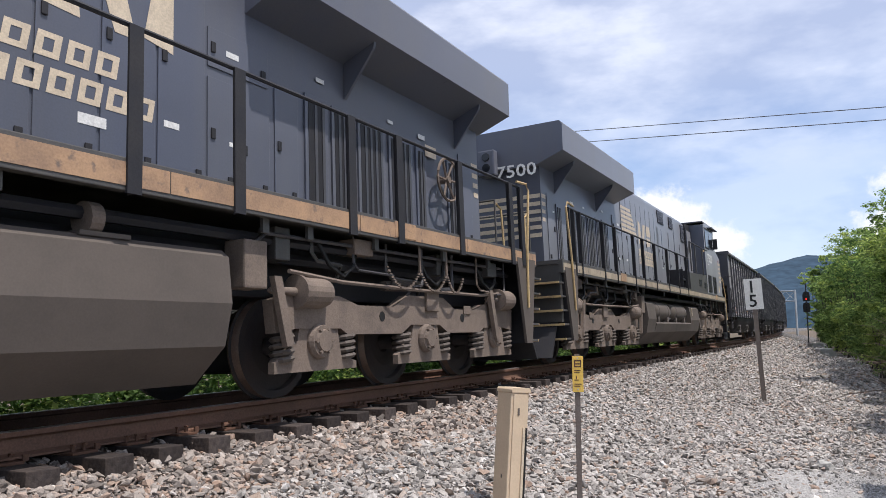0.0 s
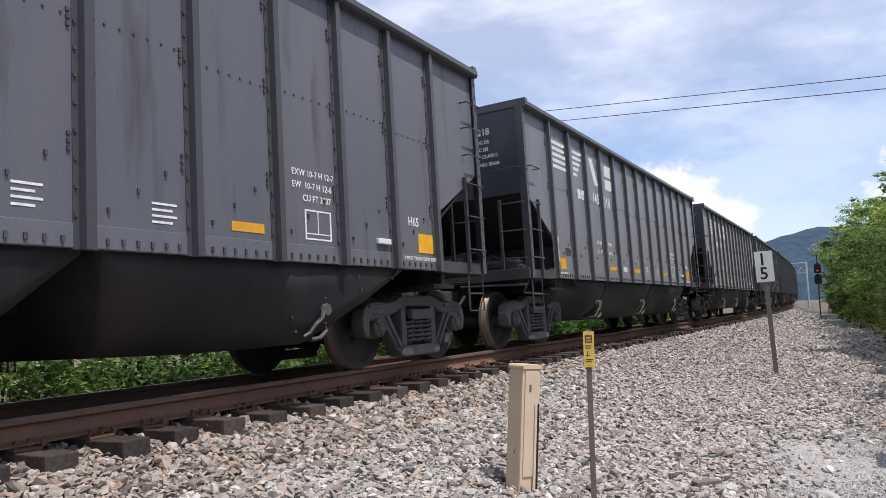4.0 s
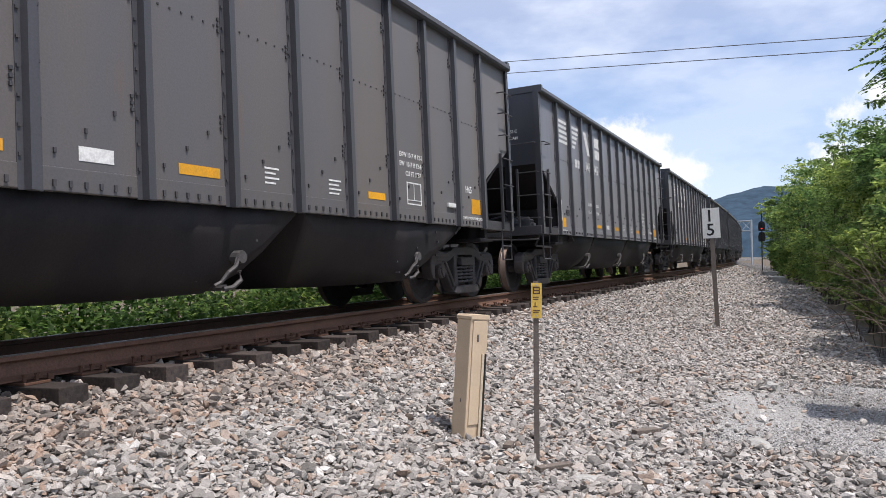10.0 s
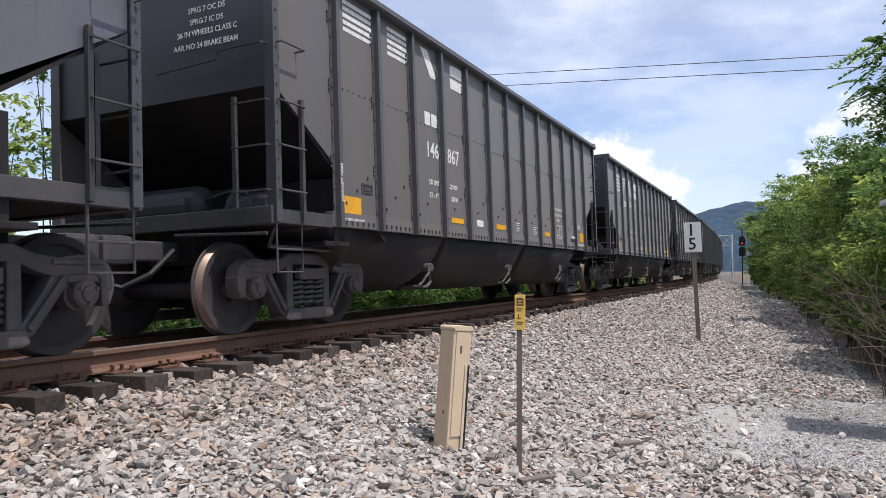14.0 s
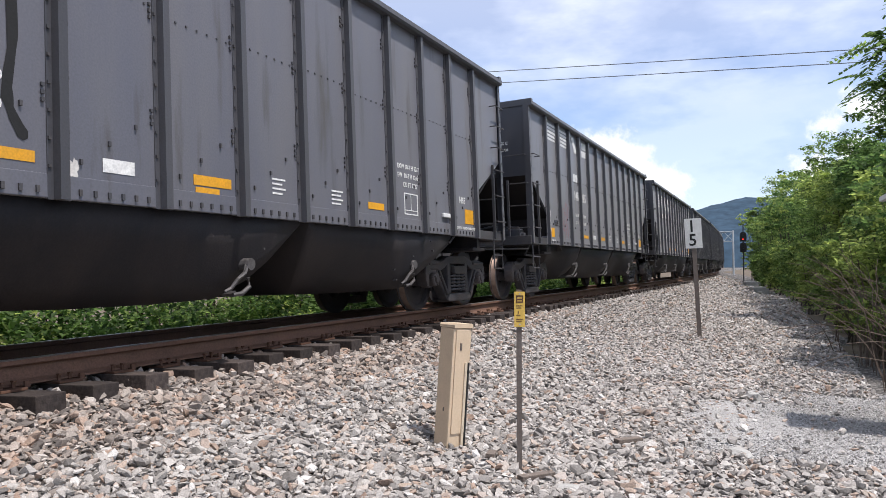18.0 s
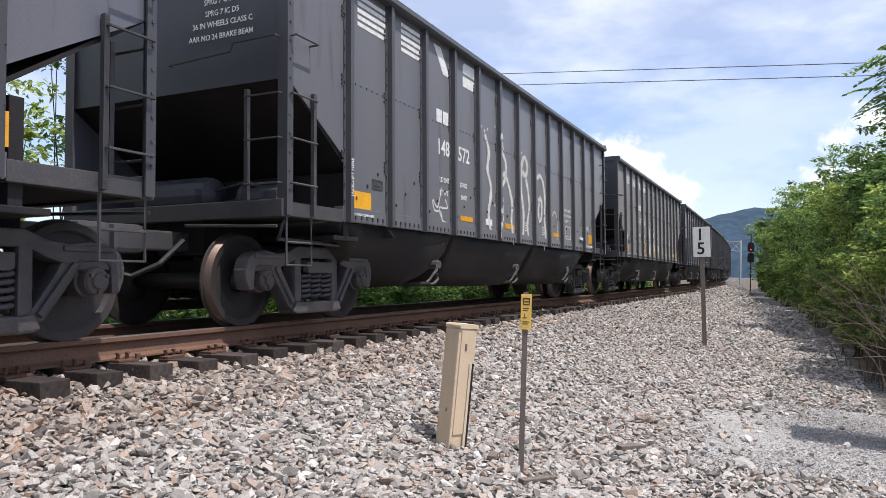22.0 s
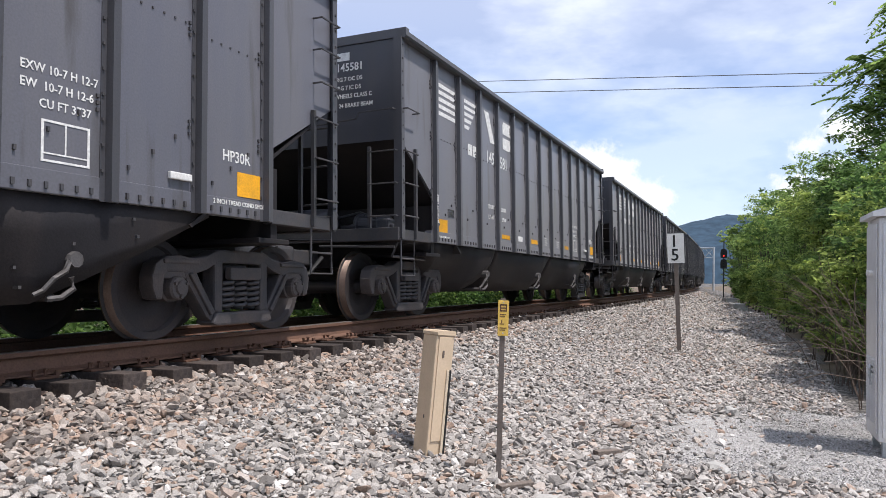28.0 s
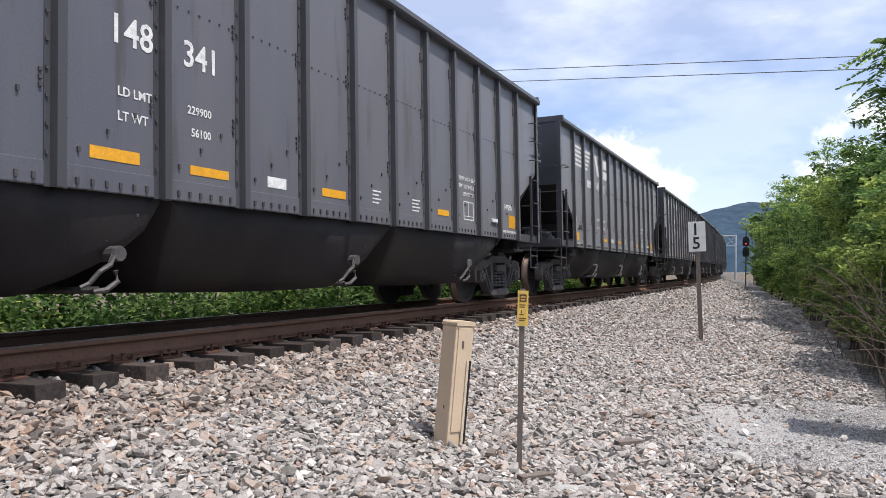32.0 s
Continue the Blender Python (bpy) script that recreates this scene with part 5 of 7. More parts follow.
    for i in range(nx):
        for j in range(ny):
            bm.faces.new((g[i][j], g[i + 1][j], g[i + 1][j + 1], g[i][j + 1]))
    part("coal_load", bm, M["coal"], car, "load of coal")
    for xc in BOGIES:
        build_bogie(car, xc)
    # markings common to every car
    def plate(x0, x1, z0, z1, mat, label, name="reflector"):
        bm2 = bmesh.new()
        box(bm2, x0, x1, -SIDE - 0.004, -SIDE - 0.0012, z0, z1)
        return part(name, bm2, mat, car, label)
    for x0, x1, z0, z1 in ((1.165, 1.60, 1.225, 1.44), (4.13, 4.58, 1.31, 1.385), (5.98, 6.43, 1.31, 1.395), (8.76, 9.13, 1.31, 1.39), (11.62, 12.14, 1.28, 1.50)):
        plate(x0, x1, z0, z1, M["yellow"], "amber reflector")
    plate(5.10, 5.38, 1.31, 1.41, M["white"], "white notice", "notice")
    bm2 = bmesh.new()
    for x0, x1, z0, z1 in ((9.66, 10.04, 1.30, 1.315), (9.66, 10.04, 1.565, 1.58), (9.66, 9.68, 1.315, 1.565), (10.02, 10.04, 1.315, 1.565), (9.84, 9.852, 1.36, 1.565), (9.68, 10.02, 1.352, 1.362)):
        box(bm2, x0, x1, -SIDE - 0.004, -SIDE - 0.0012, z0, z1)
    part("stencil_frame", bm2, M["white"], car, "white stencilled frame")
    for text, x, z, size in (("LD LMT", 3.42, 1.80, 0.098), ("LT WT", 3.42, 1.62, 0.098), ("EXW 10-7 H 12-7", 9.50, 1.885, 0.085), ("EW  10-7 H 12-6", 9.50, 1.77, 0.085), ("CU FT 3737", 9.64, 1.655, 0.085), ("2 INCH TREAD COND SHOES", 11.30, 1.19, 0.058), ("2 INCH TREAD COND SHOES", 1.16, 1.165, 0.040)):
        share("stencil", letters(text, size, M["white"], 0.95), car, pose(x, -SIDE - (0.003 if z > 1.26 else 0.0085), z), "white stencilled writing")
    share("stencil", letters("JACK-LIFT HERE", 0.062, M["white"], 0.95), car, pose(RIBS[0] + 0.02, -SIDE - 0.0705, 1.36, 0, -90, 0), "white stencilled writing")
    bm2 = bmesh.new()
    for k in range(4):
        box(bm2, 7.0, 7.20 - 0.05 * (k % 2), -SIDE - 0.004, -SIDE - 0.0012, 1.46 - k * 0.045, 1.477 - k * 0.045)
        box(bm2, 8.0, 8.22 - 0.04 * (k % 2), -SIDE - 0.004, -SIDE - 0.0012, 1.44 - k * 0.045, 1.457 - k * 0.045)
    part("small_print", bm2, M["white"], car, "small white print", kind="stuff")
    bm2 = bmesh.new()
    box(bm2, 10.78, 11.02, -SIDE - 0.035, -SIDE, 1.33, 1.39, 0.01)
    part("tag", bm2, M["sign_white"], car, "white tag plate")
    bm2 = bmesh.new()
    for x0, x1, z0, z1 in ((1.62, 1.86, 1.50, 1.515), (1.62, 1.86, 1.60, 1.615), (1.62, 1.635, 1.515, 1.60), (1.845, 1.86, 1.515, 1.60), (1.66, 1.82, 1.535, 1.58)):
        box(bm2, x0, x1, -SIDE - 0.008, -SIDE, z0, z1)
    part("card_holder", bm2, M["iron"], car)
    return car


NUMBERS = ["148730", "145218", "145368", "146538", "148002", "145645", "145764", "146867", "145702", "145659", "148285", "145550", "148572", "147256", "147510", "145433", "145581", "145829", "148341", "145117", "146290", "148116", "145904", "147338", "145077", "146651", "148420"]
CLASSES = ["H65", "HP28R", "HP28R", "H65", "H65", "HP29R", "HP29R", "H65", "H65", "H65", "H65", "HP29R", "H69", "H65", "HP30R", "HP30R", "HP30R", "HP29R", "HP29R"]
LIMITS = ["228800", "229900", "228500"]


def flat(name, poly, mat, car, label):
    bm = bmesh.new()
    prism(bm, poly, "y", -SIDE - 0.004, -SIDE - 0.0012)
    return part(name, bm, mat, car, label)


def mark_hopper(car, k):
    num = NUMBERS[k]
    old = num.startswith("145")
    # two flags of bars, larger and tapered on the older cars, then plain block shapes in place of the owner's initials
    top, pitch, thick = (3.41, 0.105, 0.058) if old else (3.615, 0.078, 0.046)
    for q in range(5):
        z = top - pitch * q
        flat("emblem_bar", [(1.31, z), (1.97, z), (1.97, z + thick), (1.31, z + thick)], M["white"], car, "white emblem bar")
        e = 2.92 - (0.09 * q if old else 0.0)
        flat("emblem_bar", [(2.33, z), (e - (0.05 if old else 0.0), z), (e, z + thick), (2.33, z + thick)], M["white"], car, "white emblem bar")
    z0, z1 = (2.97, 3.48) if old else (3.31, 3.67)
    h = z1 - z0
    for poly in ([(0.0, 1.0), (0.22, 1.0), (0.52, 0.0), (0.30, 0.0)], [(0.98, 0.0), (1.36, 0.0), (1.42, 0.12), (1.42, 0.42), (0.98, 0.42)], [(0.98, 0.55), (1.42, 0.55), (1.42, 1.0), (1.04, 1.0), (0.98, 0.88)]):
        flat("emblem_block", [(3.25 + a, z0 + h * b) for a, b in poly], M["white"], car, "white block shape")
    zn = 2.595 if old else 2.18
    xm = 2.48 if old else 3.33
    zm = 2.585 if old else 2.615
    for q in (0, 1):
        flat("mark", [(xm + 0.21 * q, zm), (xm + 0.17 + 0.21 * q, zm), (xm + 0.17 + 0.21 * q, zm + 0.18), (xm + 0.21 * q, zm + 0.18)], M["white"], car, "white mark")
    share("road_number", letters(num[:3], 0.30, M["white"], 0.92), car, pose(3.34, -SIDE - 0.003, zn), "white stencilled number")
    share("road_number", letters(num[3:], 0.30, M["white"], 0.92), car, pose(4.06 if old else 4.05, -SIDE - 0.003, zn), "white stencilled number")
    share("stencil", letters(LOADS.get(k, (LIMITS[k % 3],))[0], 0.095, M["white"], 0.95), car, pose(4.10, -SIDE - 0.003, 1.80), "white stencilled writing")
    share("stencil", letters(LOADS.get(k, (0, ("57200", "56100", "57500")[k % 3]))[1], 0.095, M["white"], 0.95), car, pose(4.14, -SIDE - 0.003, 1.62), "white stencilled writing")
    share("stencil", letters(CLASSES[k % len(CLASSES)], 0.14, M["white"], 0.95), car, pose(11.42, -SIDE - 0.003, 1.58), "white class stencil")
    # the end that leads
    turn = Matrix.Rotation(radians(-90), 4, "Z")
    for text, y, z, size in ((num, -0.52, 3.405, 0.155), ("SPRG 7 OC D5", -0.45, 3.265, 0.082), ("SPRG 7 IC D5", -0.47, 3.145, 0.082), ("36 IN WHEELS CLASS C", -0.30, 3.03, 0.082), ("AAR NO 24 BRAKE BEAM", -0.25, 2.90, 0.082)):
        share("stencil", letters(text, size, M["white"], 0.92), car, Matrix.Translation((0.046, y, z)) @ turn, "white stencilled writing")
    bm = bmesh.new()
    box(bm, 0.046, 0.049, -0.73, -0.51, 3.55, 3.66)
    part("mark", bm, M["white"], car, "white mark")


def stroke(car, pts, width, mat, label, name="paint_stroke"):
    """A sprayed line on the side sheet: a flat ribbon of uneven width along points (x, z)."""
    rd = random.Random(len(pts) * 31 + int(pts[0][0] * 97))
    fine = []
    n = len(pts)
    for i in range(n - 1):
        p0, p1, p2, p3 = (Vector(pts[max(i - 1, 0)]), Vector(pts[i]), Vector(pts[i + 1]), Vector(pts[min(i + 2, n - 1)]))
        for q in range(5):
            t = q / 5
            fine.append(0.5 * ((2 * p1) + (p2 - p0) * t + (2 * p0 - 5 * p1 + 4 * p2 - p3) * t * t + (3 * p1 - p0 - 3 * p2 + p3) * t ** 3))
    fine.append(Vector(pts[-1]))
    bm = bmesh.new()
    rows = []
    for i, p in enumerate(fine):
        d = fine[min(i + 1, len(fine) - 1)] - fine[max(i - 1, 0)]
        if d.length < 1e-6:
            d = Vector((1, 0))
        d.normalize()
        w = width * rd.uniform(0.75, 1.25) * (0.6 if i in (0, len(fine) - 1) else 1)
        # the ribbon lies on the sheet between the posts and over the face of a post where it crosses one
        off = 0.0035
        for x in RIBS:
            if abs(p.x - x) < 0.05:
                off = 0.071
            elif abs(p.x - x) < 0.10:
                off = 0.012
        rows.append([bm.verts.new((p.x - d.y * w * s, -SIDE - off, p.y + d.x * w * s)) for s in (-0.5, 0.5)])
    for r0, r1 in zip(rows, rows[1:]):
        bm.faces.new((r0[0], r1[0], r1[1], r0[1]))
    return part(name, bm, mat, car, label)


def blotch(car, x, z, w, h, seed, mat, label, name="rust_patch"):
    """A ragged patch on the side sheet."""
    rd = random.Random(seed)
    n = 22
    poly = []
    for i in range(n):
        a = 2 * math.pi * i / n
        r = rd.uniform(0.55, 1.05)
        poly.append((x + w / 2 * math.cos(a) * r, z + h / 2 * math.sin(a) * r))
    bm = bmesh.new()
    bm.faces.new([bm.verts.new((a, -SIDE - 0.003 - 0.0002 * (seed % 4), b)) for a, b in poly])
    return part(name, bm, mat, car, label)


def wander(seed, x0, x1, z0, z1, n):
    """A loose loopy line within a panel."""
    rd = random.Random(seed)
    return [(x0 + (x1 - x0) * (0.5 + 0.5 * math.sin(i * 1.3 + seed)) * rd.uniform(0.8, 1.1), z0 + (z1 - z0) * (i / (n - 1)) + rd.uniform(-0.12, 0.12)) for i in range(n)]


def spray(car, k):
    """Sprayed paint and rust that set single cars apart."""
    if k == 0:
        for i, (x, z, w, h) in enumerate(((1.70, 1.38, 0.28, 0.34), (1.58, 1.52, 0.25, 0.16), (1.86, 1.24, 0.2, 0.14), (3.86, 1.46, 0.22, 0.36), (4.05, 1.28, 0.3, 0.14), (4.75, 1.40, 0.2, 0.2), (5.65, 1.30, 0.2, 0.2), (7.5, 1.25, 0.2, 0.1))):
            blotch(car, x, z, w, h, 3 + i, M["rust"], "orange-red rust patch")
        for s, run in enumerate(([(2.20, 2.02), (2.24, 1.85), (2.27, 1.70)], [(2.36, 2.02), (2.26, 1.88), (2.38, 1.74)], [(2.42, 1.88), (2.44, 1.78)], [(2.48, 1.76), (2.52, 1.88), (2.57, 1.76)], [(2.68, 1.88), (2.62, 1.80), (2.68, 1.78), (2.69, 1.62), (2.60, 1.60)], [(2.55, 1.55), (2.62, 1.40), (2.68, 1.42)])):
            stroke(car, run, 0.022, M["spray_blue"], "blue-grey sprayed scribble")
    if k == 8:
        for text, z in (("EMPTY LOAD", 2.12), ("1/4 ADJ BLOCK", 1.99)):
            share("stencil", letters(text, 0.085, M["white"], 0.95), car, pose(11.22, -SIDE - 0.003, z), "white stencilled writing")
    if k == 10:
        for s in range(3):
            stroke(car, wander(10 + s, 2.15 + 0.2 * s, 2.42 + 0.16 * s, 1.18, 1.95, 9), 0.020, M["pink"], "pink sprayed scribble")
    if k == 9:
        blotch(car, 4.86, 1.30, 0.10, 0.16, 5, M["spray_white"], "chalky white scrape", "scrape")
    if k == 12:
        # tall uneven outlines with drips, panel by panel
        runs = ([(5.65, 2.85), (5.80, 2.62), (6.02, 2.42), (5.98, 2.15), (5.80, 1.98), (5.70, 1.80)],
                [(5.75, 2.10), (5.95, 2.22), (6.15, 2.05), (6.32, 1.75), (6.28, 1.45), (6.38, 1.15)],
                [(6.72, 2.62), (6.82, 2.40), (7.05, 2.34), (7.15, 2.52), (7.0, 2.66), (6.84, 2.50), (6.80, 2.1), (6.92, 1.6), (6.88, 1.2)],
                [(7.05, 2.30), (7.18, 2.05), (7.24, 1.75), (7.12, 1.45), (7.22, 1.18)],
                [(7.68, 2.36), (7.92, 2.44), (8.12, 2.28), (8.20, 1.98), (8.16, 1.62), (8.24, 1.30), (8.15, 1.12)],
                [(7.78, 1.95), (7.95, 1.98), (8.0, 1.75), (7.88, 1.55), (7.78, 1.70), (7.84, 1.92)],
                [(5.62, 1.55), (5.80, 1.62), (5.86, 1.45), (5.72, 1.32), (5.62, 1.38)],
                [(5.08, 2.75), (5.25, 2.50), (5.18, 2.2), (5.34, 1.9), (5.22, 1.5), (5.32, 1.2)],
                [(8.68, 1.72), (8.85, 1.82), (9.0, 1.70), (9.04, 1.45)])
        for i, run in enumerate(runs):
            stroke(car, run, 0.085 if i != 8 else 0.035, M["spray_white"], "white sprayed outline with drips").location.y = -0.0015
            if i != 8:
                stroke(car, run, 0.15, M["overspray"], "thin white overspray", "overspray")
                for q in range(3):
                    x, z = run[0]
                    blotch(car, x - 0.12 + 0.12 * q, z + 0.10 - 0.05 * (q % 2), 0.06, 0.06, 50 + i * 3 + q, M["spray_white"], "white paint dab", "paint_dab")
            x, z = run[-1]
            stroke(car, [(x, z), (x + 0.01, z - 0.1), (x, max(1.12, z - 0.3))], 0.03, M["spray_white"], "drip of white paint", "drip")
        blotch(car, 5.78, 2.68, 0.40, 0.32, 4, M["spray_white"], "white sprayed cloud", "paint_cloud")
        for s in range(2):
            stroke(car, wander(20 + s, 3.2 + 0.2 * s, 3.5 + 0.2 * s, 1.2, 1.6, 6), 0.025, M["spray_white"], "small white scribble")
    if k == 13:
        for i, x in enumerate((4.83, 5.76, 6.68)):
            tall = (2.32, 2.10, 2.02)[i]
            flat("paint_block", [(x, 1.13), (x + 0.20, 1.16), (x + 0.30, 1.42), (x + 0.48, 1.45), (x + 0.52, 1.14), (x + 0.71, 1.20), (x + 0.60, tall - 0.25), (x + 0.34, tall), (x + 0.16, tall - 0.4)], M["spray_white"], car, "angular white sprayed block")
            stroke(car, [(x + 0.02, 1.15), (x + 0.17, tall - 0.38), (x + 0.35, tall - 0.03), (x + 0.60, tall - 0.28), (x + 0.70, 1.2)], 0.03, M["black"], "black sprayed outline", "outline").location.y = -0.002
            stroke(car, [(x + 0.30, 1.58), (x + 0.36, 1.85), (x + 0.46, 1.60)], 0.035, M["black"], "black sprayed outline", "outline").location.y = -0.002
            stroke(car, [(x + 0.1, tall), (x + 0.34, tall + 0.14), (x + 0.62, tall - 0.1)], 0.04, M["spray_white"], "white sprayed haze line")
        for x0, x1, z0, z1 in ((11.18, 11.28, 1.22, 1.78), (12.16, 12.28, 1.26, 1.66)):
            flat("reflector", [(x0, z0), (x1, z0), (x1, z1), (x0, z1)], M["yellow"], car, "amber reflector strip")
        blotch(car, 1.75, 1.27, 0.28, 0.14, 9, M["pink"], "faded pink sticker", "sticker")
        stroke(car, [(4.45, 1.50), (4.60, 1.62), (4.52, 1.42)], 0.05, M["yellow"], "amber sprayed dash")
        stroke(car, [(5.0, 1.45), (5.2, 1.30), (5.1, 1.2)], 0.10, M["yellow"], "amber sprayed dash")
    if k == 18:
        flat("reflector", [(3.19, 1.315), (3.62, 1.315), (3.62, 1.405), (3.19, 1.405)], M["yellow"], car, "amber reflector")
    if k == 9:
        flat("reflector", [(6.0, 1.20), (6.28, 1.20), (6.28, 1.295), (6.0, 1.295)], M["yellow"], car, "amber reflector strip")
        stroke(car, [(4.42, 2.6), (4.44, 2.1), (4.40, 1.7), (4.52, 1.45)], 0.07, M["black"], "black streak of tar", "tar_streak")
    if k in (3, 6, 17):
        for s in range(3):
            blotch(car, 3.95 + 1.9 * s, 1.22, 0.16, 0.10, 40 + s + k, M["rust"], "orange-brown rust patch")


LOADS = {16: ("228500", "57500"), 12: ("230000", "56000"), 13: ("229400", "56600"), 18: ("229900", "56100")}
HOPPERS = []


def build_train_cars():
    first = build_hopper()
    for k in range(len(NUMBERS)):
        car = first if k == 0 else copy_thing(first, Matrix())
        HOPPERS.append(car)
    browned = {}
    for k, car in enumerate(HOPPERS):
        mark_hopper(car, k)
        spray(car, k)
        if k in (4, 7, 13):
            # cars whose black has weathered towards brown
            for c in car.children:
                if c.name.split(".")[0] in ("side_sheet", "side_sill"):
                    if c.data.name not in browned:
                        me = c.data.copy()
                        me.materials.clear()
                        me.materials.append(M["car_brown"])
                        browned[c.data.name] = me
                    c.data = browned[c.data.name]


build_train_cars()


# ---- rolling stock: the locomotives ----
LOCO_L = 19.3
LOCO_R = 0.508
LOCO_AXLES = (1.25, 3.18, 5.22, 14.87, 16.72, 18.70)
LOCO_WHEEL_MESH = wheelset_mesh(LOCO_R)
LOCOS = []
LOCO_WHEELS = []


def build_loco(sgn, number, posts, full_tank, label):
    """A six-axle road locomotive; u runs from the radiator end to the cab end, x = sgn * u. The near flank carries the detail."""
    loco = thing("locomotive", label, "locomotive", "locomotives of the train")

    def X(u):
        return sgn * u

    def bx(bm, u0, u1, y0, y1, z0, z1, bevel=0.0):
        a, b = sorted((X(u0), X(u1)))
        y0, y1 = sorted((y0, y1))
        box(bm, a, b, y0, y1, z0, z1, bevel)

    def pr(bm, poly, y0, y1):
        prism(bm, [(X(u), z) for u, z in poly], "y", y0, y1)

    def one(name, mat, u0, u1, y0, y1, z0, z1, bevel=0.0, tag="", parent=None):
        bm = bmesh.new()
        bx(bm, u0, u1, y0, y1, z0, z1, bevel)
        return part(name, bm, M[mat], parent or loco, tag)

    def bar(name, mat, pts, r, tag="", parent=None, seg=6):
        bm = bmesh.new()
        tube(bm, [(X(u), y, z) for u, y, z in pts], r, seg)
        return part(name, bm, M[mat], parent or loco, tag)

    H = 0.97
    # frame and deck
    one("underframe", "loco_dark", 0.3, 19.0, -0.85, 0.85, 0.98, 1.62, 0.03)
    one("deck", "loco_low", 0.02, 19.15, -1.50, 1.50, 1.76, 1.83)
    for y in (-1.58, 1.50):
        sill = one("side_sill", "loco_low", 0.02, 19.15, y, y + 0.08, 1.60, 1.835, 0.008, "dusty black side sill")
        if y < 0:
            za, zb = (1.635, 1.80) if full_tank else (1.645, 1.775)
            for k in range(8):
                bm = bmesh.new()
                bx(bm, 0.05 + k * 2.385, 0.05 + k * 2.385 + 2.375, y - 0.006, y - 0.0005, za, zb)
                part("stripe", bm, M["sill" if full_tank else "sill_pale"], sill, "worn tan stripe")
    for u in (0.10, 19.05):
        one("end_plate", "loco_low", u - 0.06, u + 0.06, -1.50, 1.50, 0.75, 1.76, 0.01)
    # long hood
    bm = bmesh.new()
    prism(bm, [(-H, 1.83), (-H, 4.28), (-0.84, 4.43), (0.84, 4.43), (H, 4.28), (H, 1.83)], "x", *sorted((X(0.75), X(14.9))))
    part("hood", bm, M["loco"], loco, "glossy black long hood")
    # radiator wings
    bm = bmesh.new()
    prism(bm, [(-0.96, 3.72), (-1.50, 3.93), (-1.51, 4.44), (-1.46, 4.50), (1.46, 4.50), (1.51, 4.44), (1.50, 3.93), (0.96, 3.72)], "x", *sorted((X(0.62), X(5.8))))
    part("radiator_wing", bm, M["loco"], loco, "overhanging radiator wings")
    for u in (1.5, 4.2):
        bm = bmesh.new()
        prism(bm, [(-0.98, 3.30), (-1.40, 3.82), (-1.42, 3.92), (-0.98, 3.76)], "x", *sorted((X(u - 0.02), X(u + 0.02))))
        part("wing_bracket", bm, M["loco"], loco)
    one("roof_step", "loco", 5.8, 6.9, -0.8, 0.8, 4.43, 4.56, 0.04)
    # radiator intakes: framed grilles with upright slats
    for u0, u1, z0, z1 in ((1.50, 1.80, 1.92, 3.10), (2.40, 2.66, 1.92, 3.10), (2.76, 3.32, 1.92, 3.12), (3.42, 3.98, 1.92, 3.14), (4.08, 4.48, 1.92, 3.16), (4.56, 4.94, 1.92, 3.18)):
        g = one("intake_frame", "loco", u0, u1, -H - 0.025, -H - 0.002, z0, z1, 0.004, "framed air intake")
        # dark plate on the frame's face stands in for the shaded opening
        bm = bmesh.new()
        bx(bm, u0 + 0.05, u1 - 0.05, -H - 0.03, -H - 0.026, z0 + 0.06, z1 - 0.06)
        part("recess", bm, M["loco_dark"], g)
        n = max(2, int((u1 - u0 - 0.1) / 0.10))
        for k in range(n):
            u = u0 + 0.06 + k * (u1 - u0 - 0.12) / n
            bm = bmesh.new()
            bx(bm, u, u + 0.045, -H - 0.038, -H - 0.0305, z0 + 0.06, z1 - 0.06)
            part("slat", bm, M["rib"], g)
    # hood doors with latches
    doors = [(1.02, 1.42, 1.9, 3.25), (5.05, 5.40, 1.9, 3.1), (5.48, 5.88, 1.9, 2.8), (5.94, 6.28, 1.9, 2.95), (5.50, 6.28, 3.05, 3.42)]
    u = 6.32
    while u < 10.2:
        doors.append((u, u + 0.50, 1.9, 4.05))
        u += 0.53
    doors += [(10.30, 10.95, 1.9, 3.7), (11.0, 11.55, 2.5, 3.7), (12.0, 12.8, 2.5, 3.7), (12.9, 13.7, 2.55, 4.1), (13.75, 14.4, 2.55, 3.5)]
    for i, (u0, u1, z0, z1) in enumerate(doors):
        d = one("hood_door", "loco", u0, u1, -H - 0.014, -H - 0.001, z0, z1, 0.003)
        bm = bmesh.new()
        bx(bm, u1 - 0.085, u1 - 0.035, -H - 0.03, -H - 0.015, (z0 + z1) / 2 - 0.05, (z0 + z1) / 2 + 0.05, 0.006)
        part("latch", bm, M["loco_dark"], d)
        bm = bmesh.new()
        bx(bm, u0 + 0.04, u0 + 0.10, -H - 0.03, -H - 0.015, z0 + 0.08, z0 + 0.16, 0.006)
        part("latch", bm, M["loco_dark"], d)
    for u0, u1, z0, z1 in ((10.56, 11.40, 3.86, 4.25), (12.2, 12.75, 3.88, 4.25), (14.1, 14.65, 3.62, 4.22)):
        g = one("vent", "loco_dark", u0, u1, -H - 0.02, -H - 0.001, z0, z1, 0.004, "upper air vent")
        n = int((u1 - u0) / 0.07)
        for k in range(n):
            bm = bmesh.new()
            a = u0 + 0.02 + k * (u1 - u0 - 0.04) / n
            bx(bm, a, a + 0.02, -H - 0.034, -H - 0.0205, z0 + 0.03, z1 - 0.03)
            part("slat", bm, M["loco"], g)
